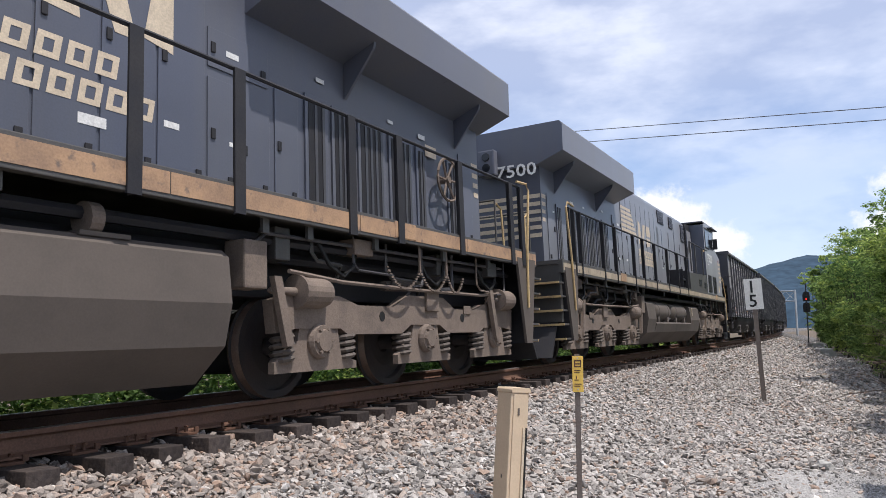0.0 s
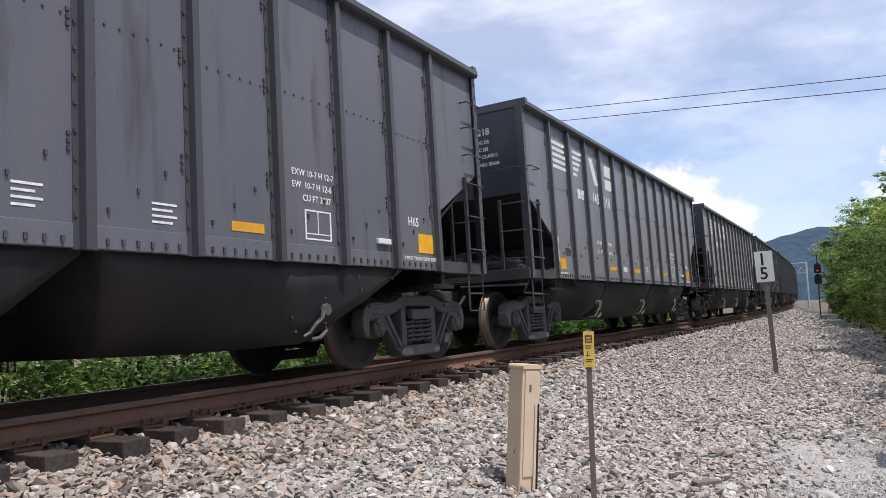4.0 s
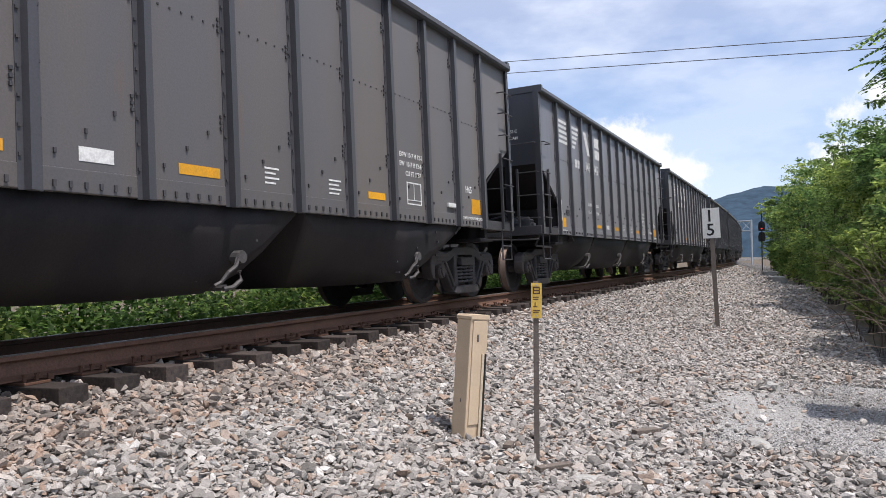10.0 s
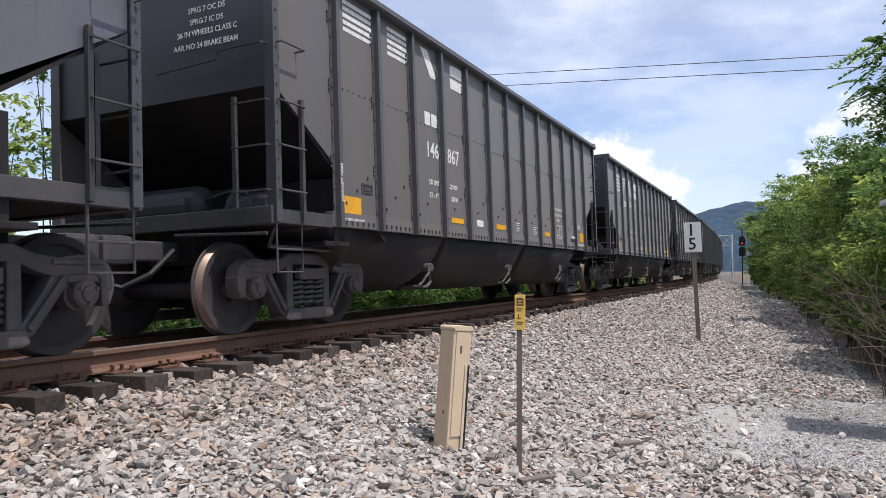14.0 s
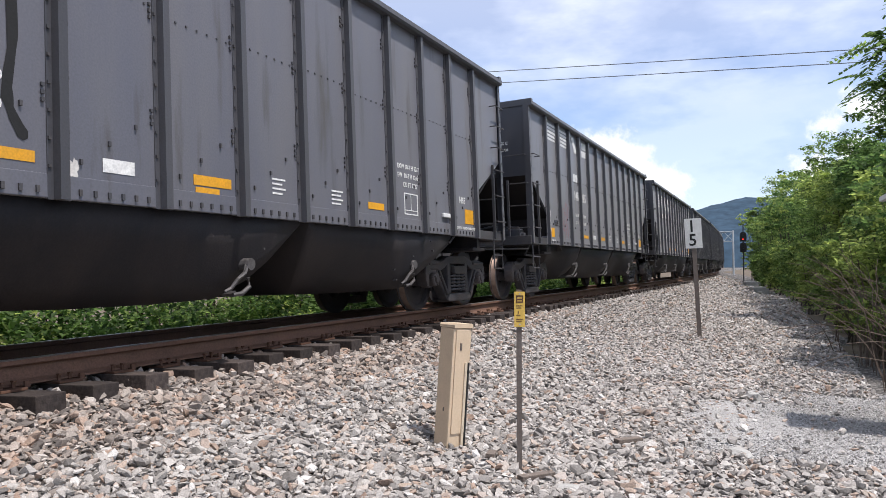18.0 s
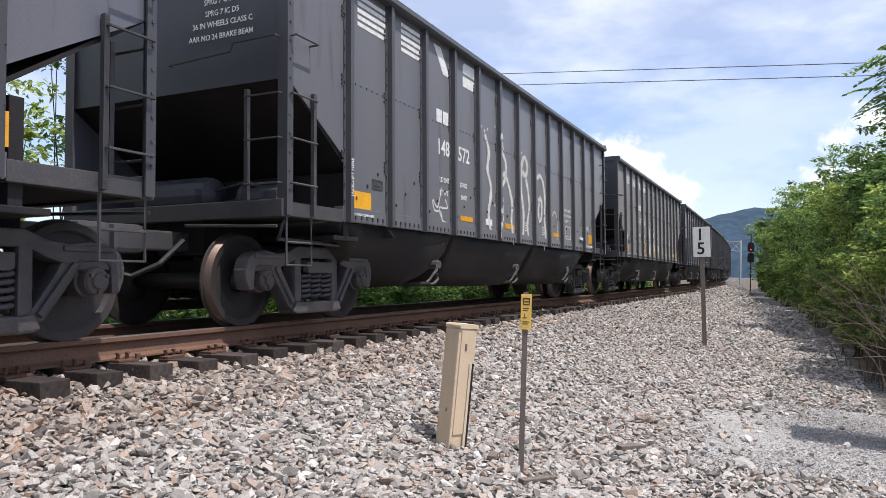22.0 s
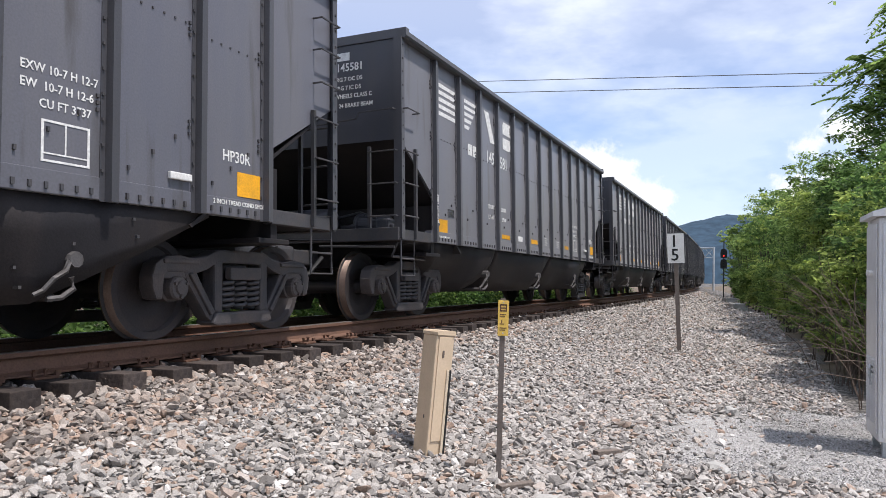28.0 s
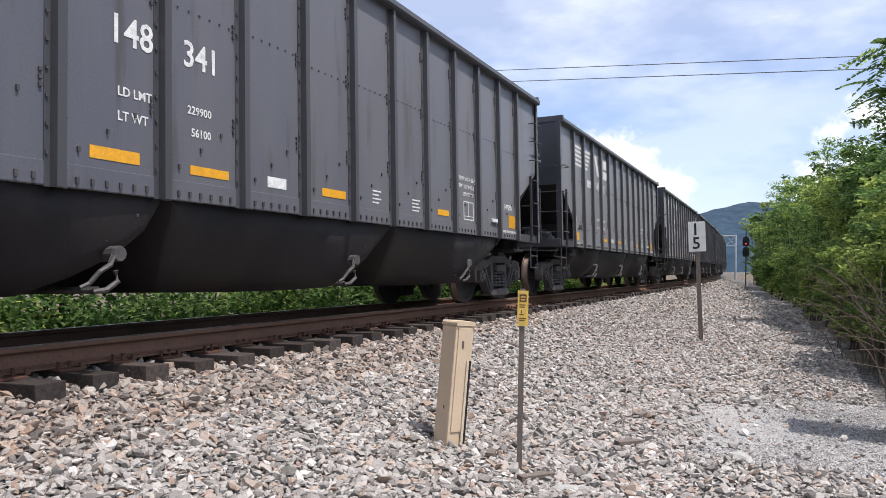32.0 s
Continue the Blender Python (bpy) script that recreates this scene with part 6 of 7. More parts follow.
    for u, z, w in ((6.6, 2.36, 0.16), (7.3, 2.2, 0.24), (9.9, 2.9, 0.10), (5.9, 2.35, 0.12), (4.6, 3.36, 0.14), (2.4, 3.22, 0.18), (1.3, 2.9, 0.10), (10.8, 2.45, 0.14), (5.9, 3.2, 0.16), (3.2, 3.25, 0.12)):
        one("notice", "white", u, u + w, -H - 0.0175, -H - 0.0155, z, z + w * 0.35, 0, "small white notice")
    # owner's emblem as plain bars and blocks
    for k in range(6):
        bm = bmesh.new()
        z = 3.72 - 0.115 * k
        o = 1.95 if full_tank else 0.0
        pr(bm, [(6.35 + o, z), (7.35 + o + 0.10 * k, z), (7.28 + o + 0.10 * k, z + 0.075), (6.35 + o, z + 0.075)], -H - 0.0175, -H - 0.0155)
        part("emblem_bar", bm, M["cream"], loco, "faded cream emblem bar")
    for poly in ([(8.05, 2.95), (8.35, 3.0), (8.25, 3.55), (8.05, 3.6)], [(8.42, 2.95), (8.62, 2.95), (8.84, 3.55), (8.60, 3.55)], [(8.92, 2.95), (9.35, 2.98), (9.40, 3.2), (8.95, 3.2)], [(8.98, 3.26), (9.45, 3.26), (9.36, 3.55), (9.0, 3.55)]):
        bm = bmesh.new()
        o = -1.38 if full_tank else 0.0
        pr(bm, [(u + o, z + (0.06 if full_tank else 0.0)) for u, z in poly], -H - 0.0175, -H - 0.0155)
        part("emblem_block", bm, M["cream"], loco, "faded cream block shape")
    for row, z in ((0, 2.62), (1, 2.40)):
        for k in range(7):
            u = (7.95 + row * 0.01 if full_tank is False else 7.22 - 0.34 * row) + k * 0.24
            z2 = (2.62 - 0.26 * row) if full_tank else z
            bm = bmesh.new()
            lean = 0.04 if not full_tank else -0.03
            for a, b, c, d in ((0.0, 0.055, 0.0, 0.19), (0.135, 0.19, 0.0, 0.19), (0.055, 0.135, 0.0, 0.045), (0.055, 0.135, 0.145, 0.19)):
                pr(bm, [(u + q + lean * h / 0.19, z2 + h) for q, h in ((a, c), (b, c), (b, d), (a, d))], -H - 0.0175, -H - 0.0155)
            part("lettering_bar", bm, M["cream"], loco, "faded cream lettering bar")
    # hood end
    e0, e1 = (0.742, 0.7485)
    for k in range(6):
        z = 3.12 - 0.15 * k
        one("end_stripe", "cream", e0, e1, -H + 0.02, H - 0.02, z, z + 0.075, 0, "cream stripe")
        if k < 4:
            one("side_stripe", "cream", 0.78, 0.98 - 0.02 * k, -H - 0.0045, -H - 0.0015, z, z + 0.075, 0, "cream stripe")
    t = letters(number, 0.34, M["white"], 1.25)
    if sgn > 0:
        share("road_number", t, loco, Matrix.Translation((0.613, -0.12, 3.55)) @ Matrix.Rotation(radians(-90), 4, "Z"), "white road number")
    bm = bmesh.new()
    bx(bm, 0.45, 0.75, -0.17, 0.17, 3.62, 4.12, 0.03)
    lampbox = part("headlight", bm, M["loco"], loco, "twin headlight")
    for z in (3.77, 3.98):
        bm = bmesh.new()
        lathe(bm, [(0.075, X(0.43)), (0.085, X(0.452))][::sgn], 16, (0, 0, z), "x")
        part("lens", bm, M["glass"], lampbox)
    # hand brake wheel
    bm = bmesh.new()
    n = 24
    tube(bm, [(X(2.04) + 0.30 * math.cos(2 * math.pi * k / n), -H - 0.17, 2.72 + 0.30 * math.sin(2 * math.pi * k / n)) for k in range(n + 1)], 0.02, 5)
    for k in range(6):
        a = 2 * math.pi * k / 6
        tube(bm, [(X(2.04), -H - 0.14, 2.72), (X(2.04) + 0.30 * math.cos(a), -H - 0.17, 2.72 + 0.30 * math.sin(a))], 0.018, 5)
    lathe(bm, [(0.05, -H - 0.19), (0.05, -H - 0.02)], 10, (X(2.04), 0, 2.72))
    if full_tank:
        part("brake_wheel", bm, M["dust"], loco, "hand brake wheel")
        one("notice", "cream", 2.15, 2.45, -H - 0.047, -H - 0.044, 3.0, 3.16, 0, "yellowed notice")
    else:
        bm.free()
    # handrails
    for u in posts:
        bm = bmesh.new()
        w2 = 0.06 if full_tank else 0.024
        prism(bm, [(X(u - w2), -1.605), (X(u + w2), -1.605), (X(u + w2), -1.585), (X(u + 0.012), -1.585), (X(u + 0.012), -1.53), (X(u - 0.012), -1.53), (X(u - 0.012), -1.585), (X(u - w2), -1.585)], "z", 1.58, 2.80)
        part("stanchion", bm, M["loco_dark"], loco)
    first, last = min(posts), max(posts)
    rail = [(first, -1.57, 2.80), (last + 0.02, -1.57, 2.80)] if full_tank else [(first, -1.57, 2.80), (11.80, -1.57, 2.80), (12.22, -1.57, 3.38), (15.65, -1.57, 3.38)]
    bar("handrail", "loco_dark", rail, 0.019)
    if not full_tank:
        for u in (12.27, 13.1, 14.5):
            one("stanchion", "loco_low", u - 0.03, u + 0.03, -1.60, -1.56, 2.42, 3.38)
    # end steps and yellow grab rails
    bm = bmesh.new()
    pr(bm, [(18.84, 1.70), (19.10, 1.70), (19.13, 0.43), (18.96, 0.43)], -1.585, -1.545)
    part("step_side", bm, M["loco_low"], loco, "black step side plate")
    bm = bmesh.new()
    pr(bm, [(19.02, 1.70), (19.07, 1.70), (19.12, 0.43), (19.08, 0.43)], -1.545, -0.95)
    part("step_back", bm, M["loco_dark"], loco)
    for z, reach in ((1.57, 19.27), (1.36, 19.42), (1.14, 19.46), (0.91, 19.51), (0.67, 19.57), (0.43, 19.71)):
        st = one("step", "loco_dark", 19.07, reach, -1.53, -1.0, z, z + 0.022, 0.003)
        bm = bmesh.new()
        bx(bm, 19.10, reach, -1.55, -1.531, z - 0.004, z + 0.026)
        part("step_edge", bm, M["hand_yellow"], st, "worn yellow step edge")
    bm = bmesh.new()
    pr(bm, [(19.30, 1.62), (19.36, 1.62), (19.76, 0.43), (19.70, 0.43)], -1.02, -0.98)
    part("stringer", bm, M["loco_low"], loco)
    bar("grab_rail", "hand_yellow", [(18.90, -1.55, 2.62), (18.96, -1.57, 2.45), (19.17, -1.585, 1.90), (19.19, -1.59, 1.78), (19.16, -1.59, 0.97), (19.09, -1.59, 0.90)], 0.016, "worn yellow grab rail")
    bar("grab_rail", "hand_yellow", [(19.30, -1.45, 2.48), (19.38, -1.5, 2.56), (19.46, -1.5, 2.54), (19.84, -1.5, 1.97), (19.86, -1.5, 1.85), (19.86, -1.5, 1.22), (19.70, -1.2, 1.10)], 0.016, "worn yellow grab rail")
    for (u0, z0, w, h) in ((18.93, 1.46, 0.07, 0.10), (18.93, 1.33, 0.10, 0.05), (18.93, 1.25, 0.10, 0.05)):
        one("notice", "cream", u0, u0 + w, -1.588, -1.5855, z0, z0 + h, 0, "small notice")
    for e, d in ((0.0, 1), (19.2, -1)):
        if d < 0:
            bar("end_rail", "loco_low", [(e - 0.12, -0.95, 2.75), (e - 0.12, 0.95, 2.75)], 0.018)
            for y in (-0.95, -0.45, 0.45, 0.95):
                bar("end_rail_post", "loco_low", [(e - 0.12, y, 1.8), (e - 0.12, y, 2.75)], 0.018)
            bm = bmesh.new()
            bx(bm, e - 0.6, e + 0.3, -0.14, 0.14, 0.74, 0.98, 0.02)
            bx(bm, e + 0.25, e + 0.62, -0.18, 0.18, 0.72, 1.0, 0.05)
            part("coupler", bm, M["iron"], loco, "knuckle coupler")
            for y in (-0.75, -0.6, -0.45):
                bar("air_hose", "black", [(e, y, 1.15), (e + 0.22, y + 0.03, 0.80), (e + 0.45, y + 0.12, 0.62), (e + 0.60, y + 0.25, 0.75)], 0.026)
            bm = bmesh.new()
            pr(bm, [(e - 0.04, 0.75), (e - 0.10, 0.75), (e + 0.05, 0.15), (e + 0.10, 0.15)], -1.4, 1.4)
            part("pilot_plate", bm, M["loco_dark"], loco)
            continue
        bm = bmesh.new()
        pr(bm, [(e + d * 0.10, 1.70), (e + d * 0.80, 1.70), (e + d * 0.58, 0.42), (e + d * 0.36, 0.42)], -1.59, -1.55)
        part("step_side", bm, M["tank"], loco, "dusty step side plate")
        bm = bmesh.new()
        pr(bm, [(e + d * 0.12, 1.70), (e + d * 0.20, 1.70), (e + d * 0.44, 0.42), (e + d * 0.37, 0.42)], -1.55, -0.95)
        part("step_back", bm, M["loco_dark"], loco)
        for k, z in enumerate((0.44, 0.69, 0.93, 1.17, 1.41)):
            q = d * (0.30 - 0.055 * k)
            st = one("step", "loco_low", e + q - d * 0.24, e + q, -1.56, -0.98, z, z + 0.03, 0.004)
            a, b = sorted((e + q - d * 0.245, e + q - d * 0.265))
            bm = bmesh.new()
            bx(bm, a, b, -1.56, -0.98, z - 0.005, z + 0.032)
            part("step_edge", bm, M["hand_yellow"], st, "yellow step edge")
        bar("grab_rail", "hand_yellow", [(e + d * 0.72, -1.60, 2.86), (e + d * 0.36, -1.61, 2.88), (e + d * 0.28, -1.61, 2.78), (e + d * 0.44, -1.61, 1.85), (e + d * 0.50, -1.61, 0.95)], 0.02, "yellow grab rail")
        bar("grab_rail", "hand_yellow", [(e + d * 0.06, -0.95, 2.70), (e - d * 0.10, -0.96, 2.62), (e - d * 0.14, -0.97, 1.9), (e - d * 0.14, -0.97, 0.95)], 0.02, "yellow grab rail")
        bar("end_rail", "loco_low", [(e + d * 0.12, -0.95, 2.75), (e + d * 0.12, 0.95, 2.75)], 0.018)
        for y in (-0.95, -0.45, 0.45, 0.95):
            bar("end_rail_post", "loco_low", [(e + d * 0.12, y, 1.8), (e + d * 0.12, y, 2.75)], 0.018)
        bm = bmesh.new()
        bx(bm, e + d * 0.6, e - d * 0.3, -0.14, 0.14, 0.74, 0.98, 0.02)
        bx(bm, e - d * 0.25, e - d * 0.62, -0.18, 0.18, 0.72, 1.0, 0.05)
        part("coupler", bm, M["iron"], loco, "knuckle coupler")
        for y in (-0.75, -0.6, -0.45):
            bar("air_hose", "black", [(e, y, 1.15), (e - d * 0.22, y + 0.03, 0.80), (e - d * 0.45, y + 0.12, 0.62), (e - d * 0.60, y + 0.25, 0.75)], 0.026)
        bm = bmesh.new()
        pr(bm, [(e + d * 0.04, 0.75), (e + d * 0.10, 0.75), (e - d * 0.25, 0.15), (e - d * 0.30, 0.15)], -1.4, 1.4)
        part("pilot_plate", bm, M["loco_dark"], loco)
    # cab
    bm = bmesh.new()
    pr(bm, [(15.65, 1.84), (15.65, 4.36), (16.0, 4.45), (17.80, 4.45), (17.90, 4.34), (17.62, 3.72), (18.95, 3.33), (19.12, 1.84)], -1.50, 1.50)
    cab = part("cab", bm, M["loco"], loco, "black driver's cab with a sloping nose")
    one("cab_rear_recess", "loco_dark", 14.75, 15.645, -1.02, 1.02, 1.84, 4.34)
    one("door_panel", "loco", 14.80, 15.55, -1.06, -1.025, 2.52, 4.1, 0.01, "cab side door")
    one("cab_roof", "loco", 15.58, 17.98, -1.50, 1.50, 4.452, 4.49, 0.015)
    for u0, u1, z0, z1 in ((15.86, 16.60, 3.55, 4.24), (16.68, 17.45, 3.60, 4.24)):
        w = one("window_frame", "loco_dark", u0 - 0.04, u1 + 0.04, -1.512, -1.502, z0 - 0.04, z1 + 0.04, 0.003, "cab window", cab)
        bm = bmesh.new()
        bx(bm, u0, u1, -1.518, -1.513, z0, z1)
        part("pane", bm, M["glass"], w, "dark cab window pane")
    bm = bmesh.new()
    pr(bm, [(16.6, 4.36), (17.95, 4.36), (17.97, 4.33), (16.6, 4.33)], -1.66, -1.505)
    part("sun_visor", bm, M["loco"], loco)
    bm = bmesh.new()
    bx(bm, 17.50, 17.56, -1.68, -1.52, 3.60, 4.0, 0.008)
    part("mirror", bm, M["loco_dark"], loco)
    share("road_number", letters(number, 0.46, M["white"], 1.2), loco, pose(X(16.02) if sgn > 0 else X(17.2), -1.5035, 3.02), "white road number")
    for k in range(5):
        z = 3.06 - 0.17 * k
        bm = bmesh.new()
        pr(bm, [(18.42 + 0.03 * k, z), (18.96 + 0.02 * k, z), (18.96 + 0.02 * k, z + 0.075), (18.38 + 0.03 * k, z + 0.085)], -1.5045, -1.5015)
        part("nose_stripe", bm, M["cream"], loco, "cream nose stripe")
    for u, z, w, h, mat in ((18.2, 1.98, 0.22, 0.24, "cream"), (15.2, 3.33, 0.3, 0.06, "hand_yellow"), (16.05, 2.92, 0.35, 0.035, "white"), (18.5, 3.18, 0.2, 0.06, "pink")):
        one("notice", mat, u, u + w, -1.5045, -1.5015, z, z + h, 0, "small notice")
    for u0, u1 in ((15.93, 16.56), (17.0, 17.66)):
        lv = one("louvre_frame", "loco_low", u0 - 0.03, u1 + 0.03, -1.512, -1.501, 1.90, 2.54, 0.003, "louvred grille")
        for k in range(15):
            bm = bmesh.new()
            z = 1.93 + k * 0.04
            bx(bm, u0, u1, -1.526, -1.5125, z, z + 0.018)
            part("louvre", bm, M["loco_dark"], lv)
    # low side cabinet ahead of the cab
    bm = bmesh.new()
    pr(bm, [(12.42, 1.84), (12.42, 2.40), (15.645, 2.50), (15.645, 1.84)], -1.49, -0.98)
    part("side_cabinet", bm, M["loco_low"], loco, "dusty black side cabinet")
    for u0, u1, z0, z1 in ((14.05, 14.5, 2.05, 2.27), (15.05, 15.4, 2.02, 2.22)):
        lv = one("louvre_frame", "loco_low", u0 - 0.02, u1 + 0.02, -1.498, -1.4905, z0 - 0.02, z1 + 0.02, 0.002)
        for k in range(5):
            bm = bmesh.new()
            z = z0 + k * (z1 - z0) / 5
            bx(bm, u0, u1, -1.507, -1.4985, z, z + 0.02)
            part("louvre", bm, M["loco_dark"], lv)
    bm = bmesh.new()
    bx(bm, 11.62, 12.30, -1.46, -1.0, 1.84, 1.90)
    bx(bm, 11.62, 12.30, -1.40, -1.0, 2.12, 2.18)
    bx(bm, 11.62, 11.66, -1.42, -1.0, 1.90, 2.46)
    bx(bm, 12.26, 12.30, -1.42, -1.0, 1.90, 2.46)
    part("cabinet_step", bm, M["loco_dark"], loco)
    # fuel tank and air reservoirs
    sec = [(-1.38, 1.30), (-1.46, 1.24), (-1.50, 0.86), (-1.42, 0.52), (-1.08, 0.22), (1.08, 0.22), (1.42, 0.52), (1.50, 0.86), (1.46, 1.24), (1.38, 1.30)]
    if full_tank:
        bm = bmesh.new()
        prism(bm, sec, "x", *sorted((X(6.5), X(13.45))))
        tk = part("fuel_tank", bm, M["tank"], loco, "dust-covered fuel tank")
        bm = bmesh.new()
        lathe(bm, [(0.03, X(7.62)), (0.12, X(7.62)), (0.12, X(7.72)), (0.03, X(7.72))][::sgn], 18, (0, -1.32, 1.42), "x")
        part("filler_cap", bm, M["dust"], tk, "filler cap")
        one("cap_seat", "tank", 7.4, 7.8, -1.42, -1.2, 1.29, 1.325, 0.004, "", tk)
    else:
        low = [(y, min(z, 0.78)) for y, z in sec]
        low = [(-1.46, 0.78), (-1.49, 0.74)] + [p for p in sec if p[1] < 0.6] + [(1.49, 0.74), (1.46, 0.78)]
        for a, b, s2 in ((6.35, 7.22, sec), (7.22, 11.92, low), (11.92, 13.45, sec)):
            bm = bmesh.new()
            prism(bm, s2, "x", *sorted((X(a), X(b))))
            part("fuel_tank", bm, M["tank"], loco, "dust-covered fuel tank section")
        one("tank_core", "loco_dark", 7.22, 11.92, -0.8, 0.8, 0.78, 1.3)
        for a, b in ((7.30, 9.28), (9.52, 11.62)):
            bm = bmesh.new()
            prof = [(0.05, a), (0.18, a + 0.03), (0.255, a + 0.12), (0.272, a + 0.24), (0.272, b - 0.24), (0.255, b - 0.12), (0.18, b - 0.03), (0.05, b)]
            lathe(bm, [(r, X(u)) for r, u in prof][::sgn], 28, (0, -1.20, 1.07), "x")
            tankp = part("air_reservoir", bm, M["tank"], loco, "dusty cylindrical air reservoir", smooth=True)
            for u in (a + 0.45, b - 0.45):
                bm = bmesh.new()
                lathe(bm, [(0.276, X(u)), (0.281, X(u + 0.01)), (0.281, X(u + 0.05)), (0.276, X(u + 0.06))][::sgn], 28, (0, -1.20, 1.07), "x")
                bx(bm, u - 0.06, u + 0.12, -1.44, -1.30, 0.782, 0.93, 0.01)
                part("strap", bm, M["tank"], tankp)
        for z in (1.0, 0.86, 1.12):
            bar("drain_valve", "truck", [(9.34, -1.32, z), (9.46, -1.36, z + 0.04), (9.43, -1.30, z + 0.12)], 0.04)
        one("gauge", "cream", 12.25, 12.32, -1.485, -1.475, 0.92, 1.24, 0.003, "sight glass")
    # bogies
    for base, axles in ((0, LOCO_AXLES[:3]), (1, LOCO_AXLES[3:])):
        uc = axles[1]
        bm = bmesh.new()
        bx(bm, -0.9, 0.9, -0.9, 0.9, 0.62, 0.92, 0.04)
        truck = part("bogie", bm, M["loco_dark"], loco, "three-axle bogie caked in pale dust")
        truck.matrix_basis = pose(X(uc), 0, 0)
        a0, a2 = axles[0] - uc, axles[2] - uc
        for sg in (-1, 1):
            y0, y1 = (sg * 1.30 - 0.06, sg * 1.30 + 0.06)
            bm = bmesh.new()
            pr(bm, [(a0 - 0.62, 0.62), (a0 - 0.66, 0.92), (a0 - 0.30, 1.02), (a0 + 0.35, 0.98), (a0 + 0.62, 0.90), (-0.75, 0.90), (-0.45, 1.04), (0.40, 1.04), (0.70, 0.90), (a2 - 0.65, 0.90), (a2 - 0.35, 0.98), (a2 + 0.30, 1.02), (a2 + 0.66, 0.92), (a2 + 0.62, 0.62), (a2 + 0.34, 0.66), (a2 - 0.34, 0.66), (a2 - 0.46, 0.60), (0.55, 0.60), (0.34, 0.70), (-0.34, 0.70), (-0.55, 0.60), (a0 + 0.46, 0.60), (a0 + 0.34, 0.66), (a0 - 0.34, 0.66)], y0, y1)
            fr = part("side_frame", bm, M["dust"], truck, "cast side frame")
            for k, au in enumerate((a0, 0.0, a2)):
                bm = bmesh.new()
                pr(bm, [(au - 0.30, 0.74), (au + 0.26, 0.74), (au + 0.30, 0.55), (au + 0.62, 0.36), (au + 0.62, 0.26), (au - 0.62, 0.26), (au - 0.62, 0.33), (au - 0.36, 0.40)], y0 - sg * 0.02, y1 + sg * 0.03)
                part("axle_guard", bm, M["dust"], truck)
                if sg < 0:
                    bm = bmesh.new()
                    prof = [(0.03, -1.44), (0.10, -1.44), (0.115, -1.41), (0.15, -1.41), (0.17, -1.37), (0.17, -1.30)]
                    lathe(bm, prof, 20, (X(au), 0, 0.54))
                    for q in range(6):
                        c, s_ = math.cos(q * math.pi / 3), math.sin(q * math.pi / 3)
                        lathe(bm, [(0.018, -1.44), (0.018, -1.41)], 6, (X(au) + 0.12 * c, 0, 0.54 + 0.12 * s_))
                    part("journal_cover", bm, M["dust"], truck, "round bolted axle cover")
                    for du in (-0.47, 0.47):
                        bm = bmesh.new()
                        coil(bm, X(au + du), -1.30, 0.34, 0.60, 0.095, 0.026, 4)
                        part("spring", bm, M["tank"], truck)
            if sg < 0:
                for hu in (-0.95, 0.95):
                    # black disc on the solid face stands in for a hole's shade
                    bm = bmesh.new()
                    lathe(bm, [(0.055, -1.364), (0.055, -1.362)], 12, (X(hu), 0, 0.79))
                    part("casting_hole", bm, M["black"], truck)
                for cu, dz in ((a0 - 0.25, 1.06), (a2 + 0.2, 1.0)):
                    bm = bmesh.new()
                    lathe(bm, [(r, X(cu + a)) for r, a in ((0.05, -0.30), (0.13, -0.26), (0.145, -0.2), (0.145, 0.12), (0.16, 0.13), (0.16, 0.17), (0.04, 0.18), (0.03, 0.5), (0.02, 0.52))][::sgn], 18, (0, -1.38, dz), "x")
                    part("brake_cylinder", bm, M["dust"], truck, "dusty brake cylinder")
                    bm = bmesh.new()
                    pr(bm, [(cu + 0.44, dz + 0.12), (cu + 0.54, dz + 0.12), (cu + 0.38, 0.50), (cu + 0.28, 0.50)], -1.46, -1.40)
                    part("brake_lever", bm, M["dust"], truck)
                bm = bmesh.new()
                tube(bm, [(X(a0 - 0.2), -1.42, 1.16), (X(a0 + 0.5), -1.42, 1.10), (X(0), -1.42, 1.10), (X(a2 - 0.3), -1.42, 1.12), (X(a2 + 0.5), -1.42, 1.18)], 0.022, 6)
                part("brake_pipe", bm, M["dust"], truck)
                bm = bmesh.new()
                bx(bm, -0.28, 0.02, -1.40, -1.362, 0.86, 1.10, 0.012)
                part("bracket", bm, M["dust"], truck)
                bm = bmesh.new()
                bx(bm, a0 + 0.75, a0 + 0.95, -1.38, -1.362, 0.84, 0.95, 0.008)
                part("bracket", bm, M["dust"], truck)
                bm = bmesh.new()
                tube(bm, [(X(0.1), -1.25, 1.16), (X(0.75), -1.25, 1.14)], 0.06, 8)
                part("damper", bm, M["tank"], truck)
        for au, u in zip((a0, 0.0, a2), axles):
            w = share("wheelset", LOCO_WHEEL_MESH, truck, pose(X(au), 0, LOCO_R), "steel wheelset")
            LOCO_WHEELS.append((w, u, sgn))
            bm = bmesh.new()
            bx(bm, au - 0.3, au + 0.3, -0.6, 0.6, 0.25, 0.8, 0.1)
            part("traction_motor", bm, M["loco_dark"], truck)
    # pipes and fittings under the deck
    bar("conduit", "loco_dark", [(0.6, -1.30, 1.46), (18.6, -1.30, 1.46)], 0.05)
    bar("conduit", "loco_dark", [(0.6, -1.10, 1.34), (18.6, -1.10, 1.34)], 0.06)
    bar("conduit", "iron", [(1.0, -1.40, 1.52), (6.0, -1.40, 1.50), (6.2, -1.40, 1.36)], 0.02)
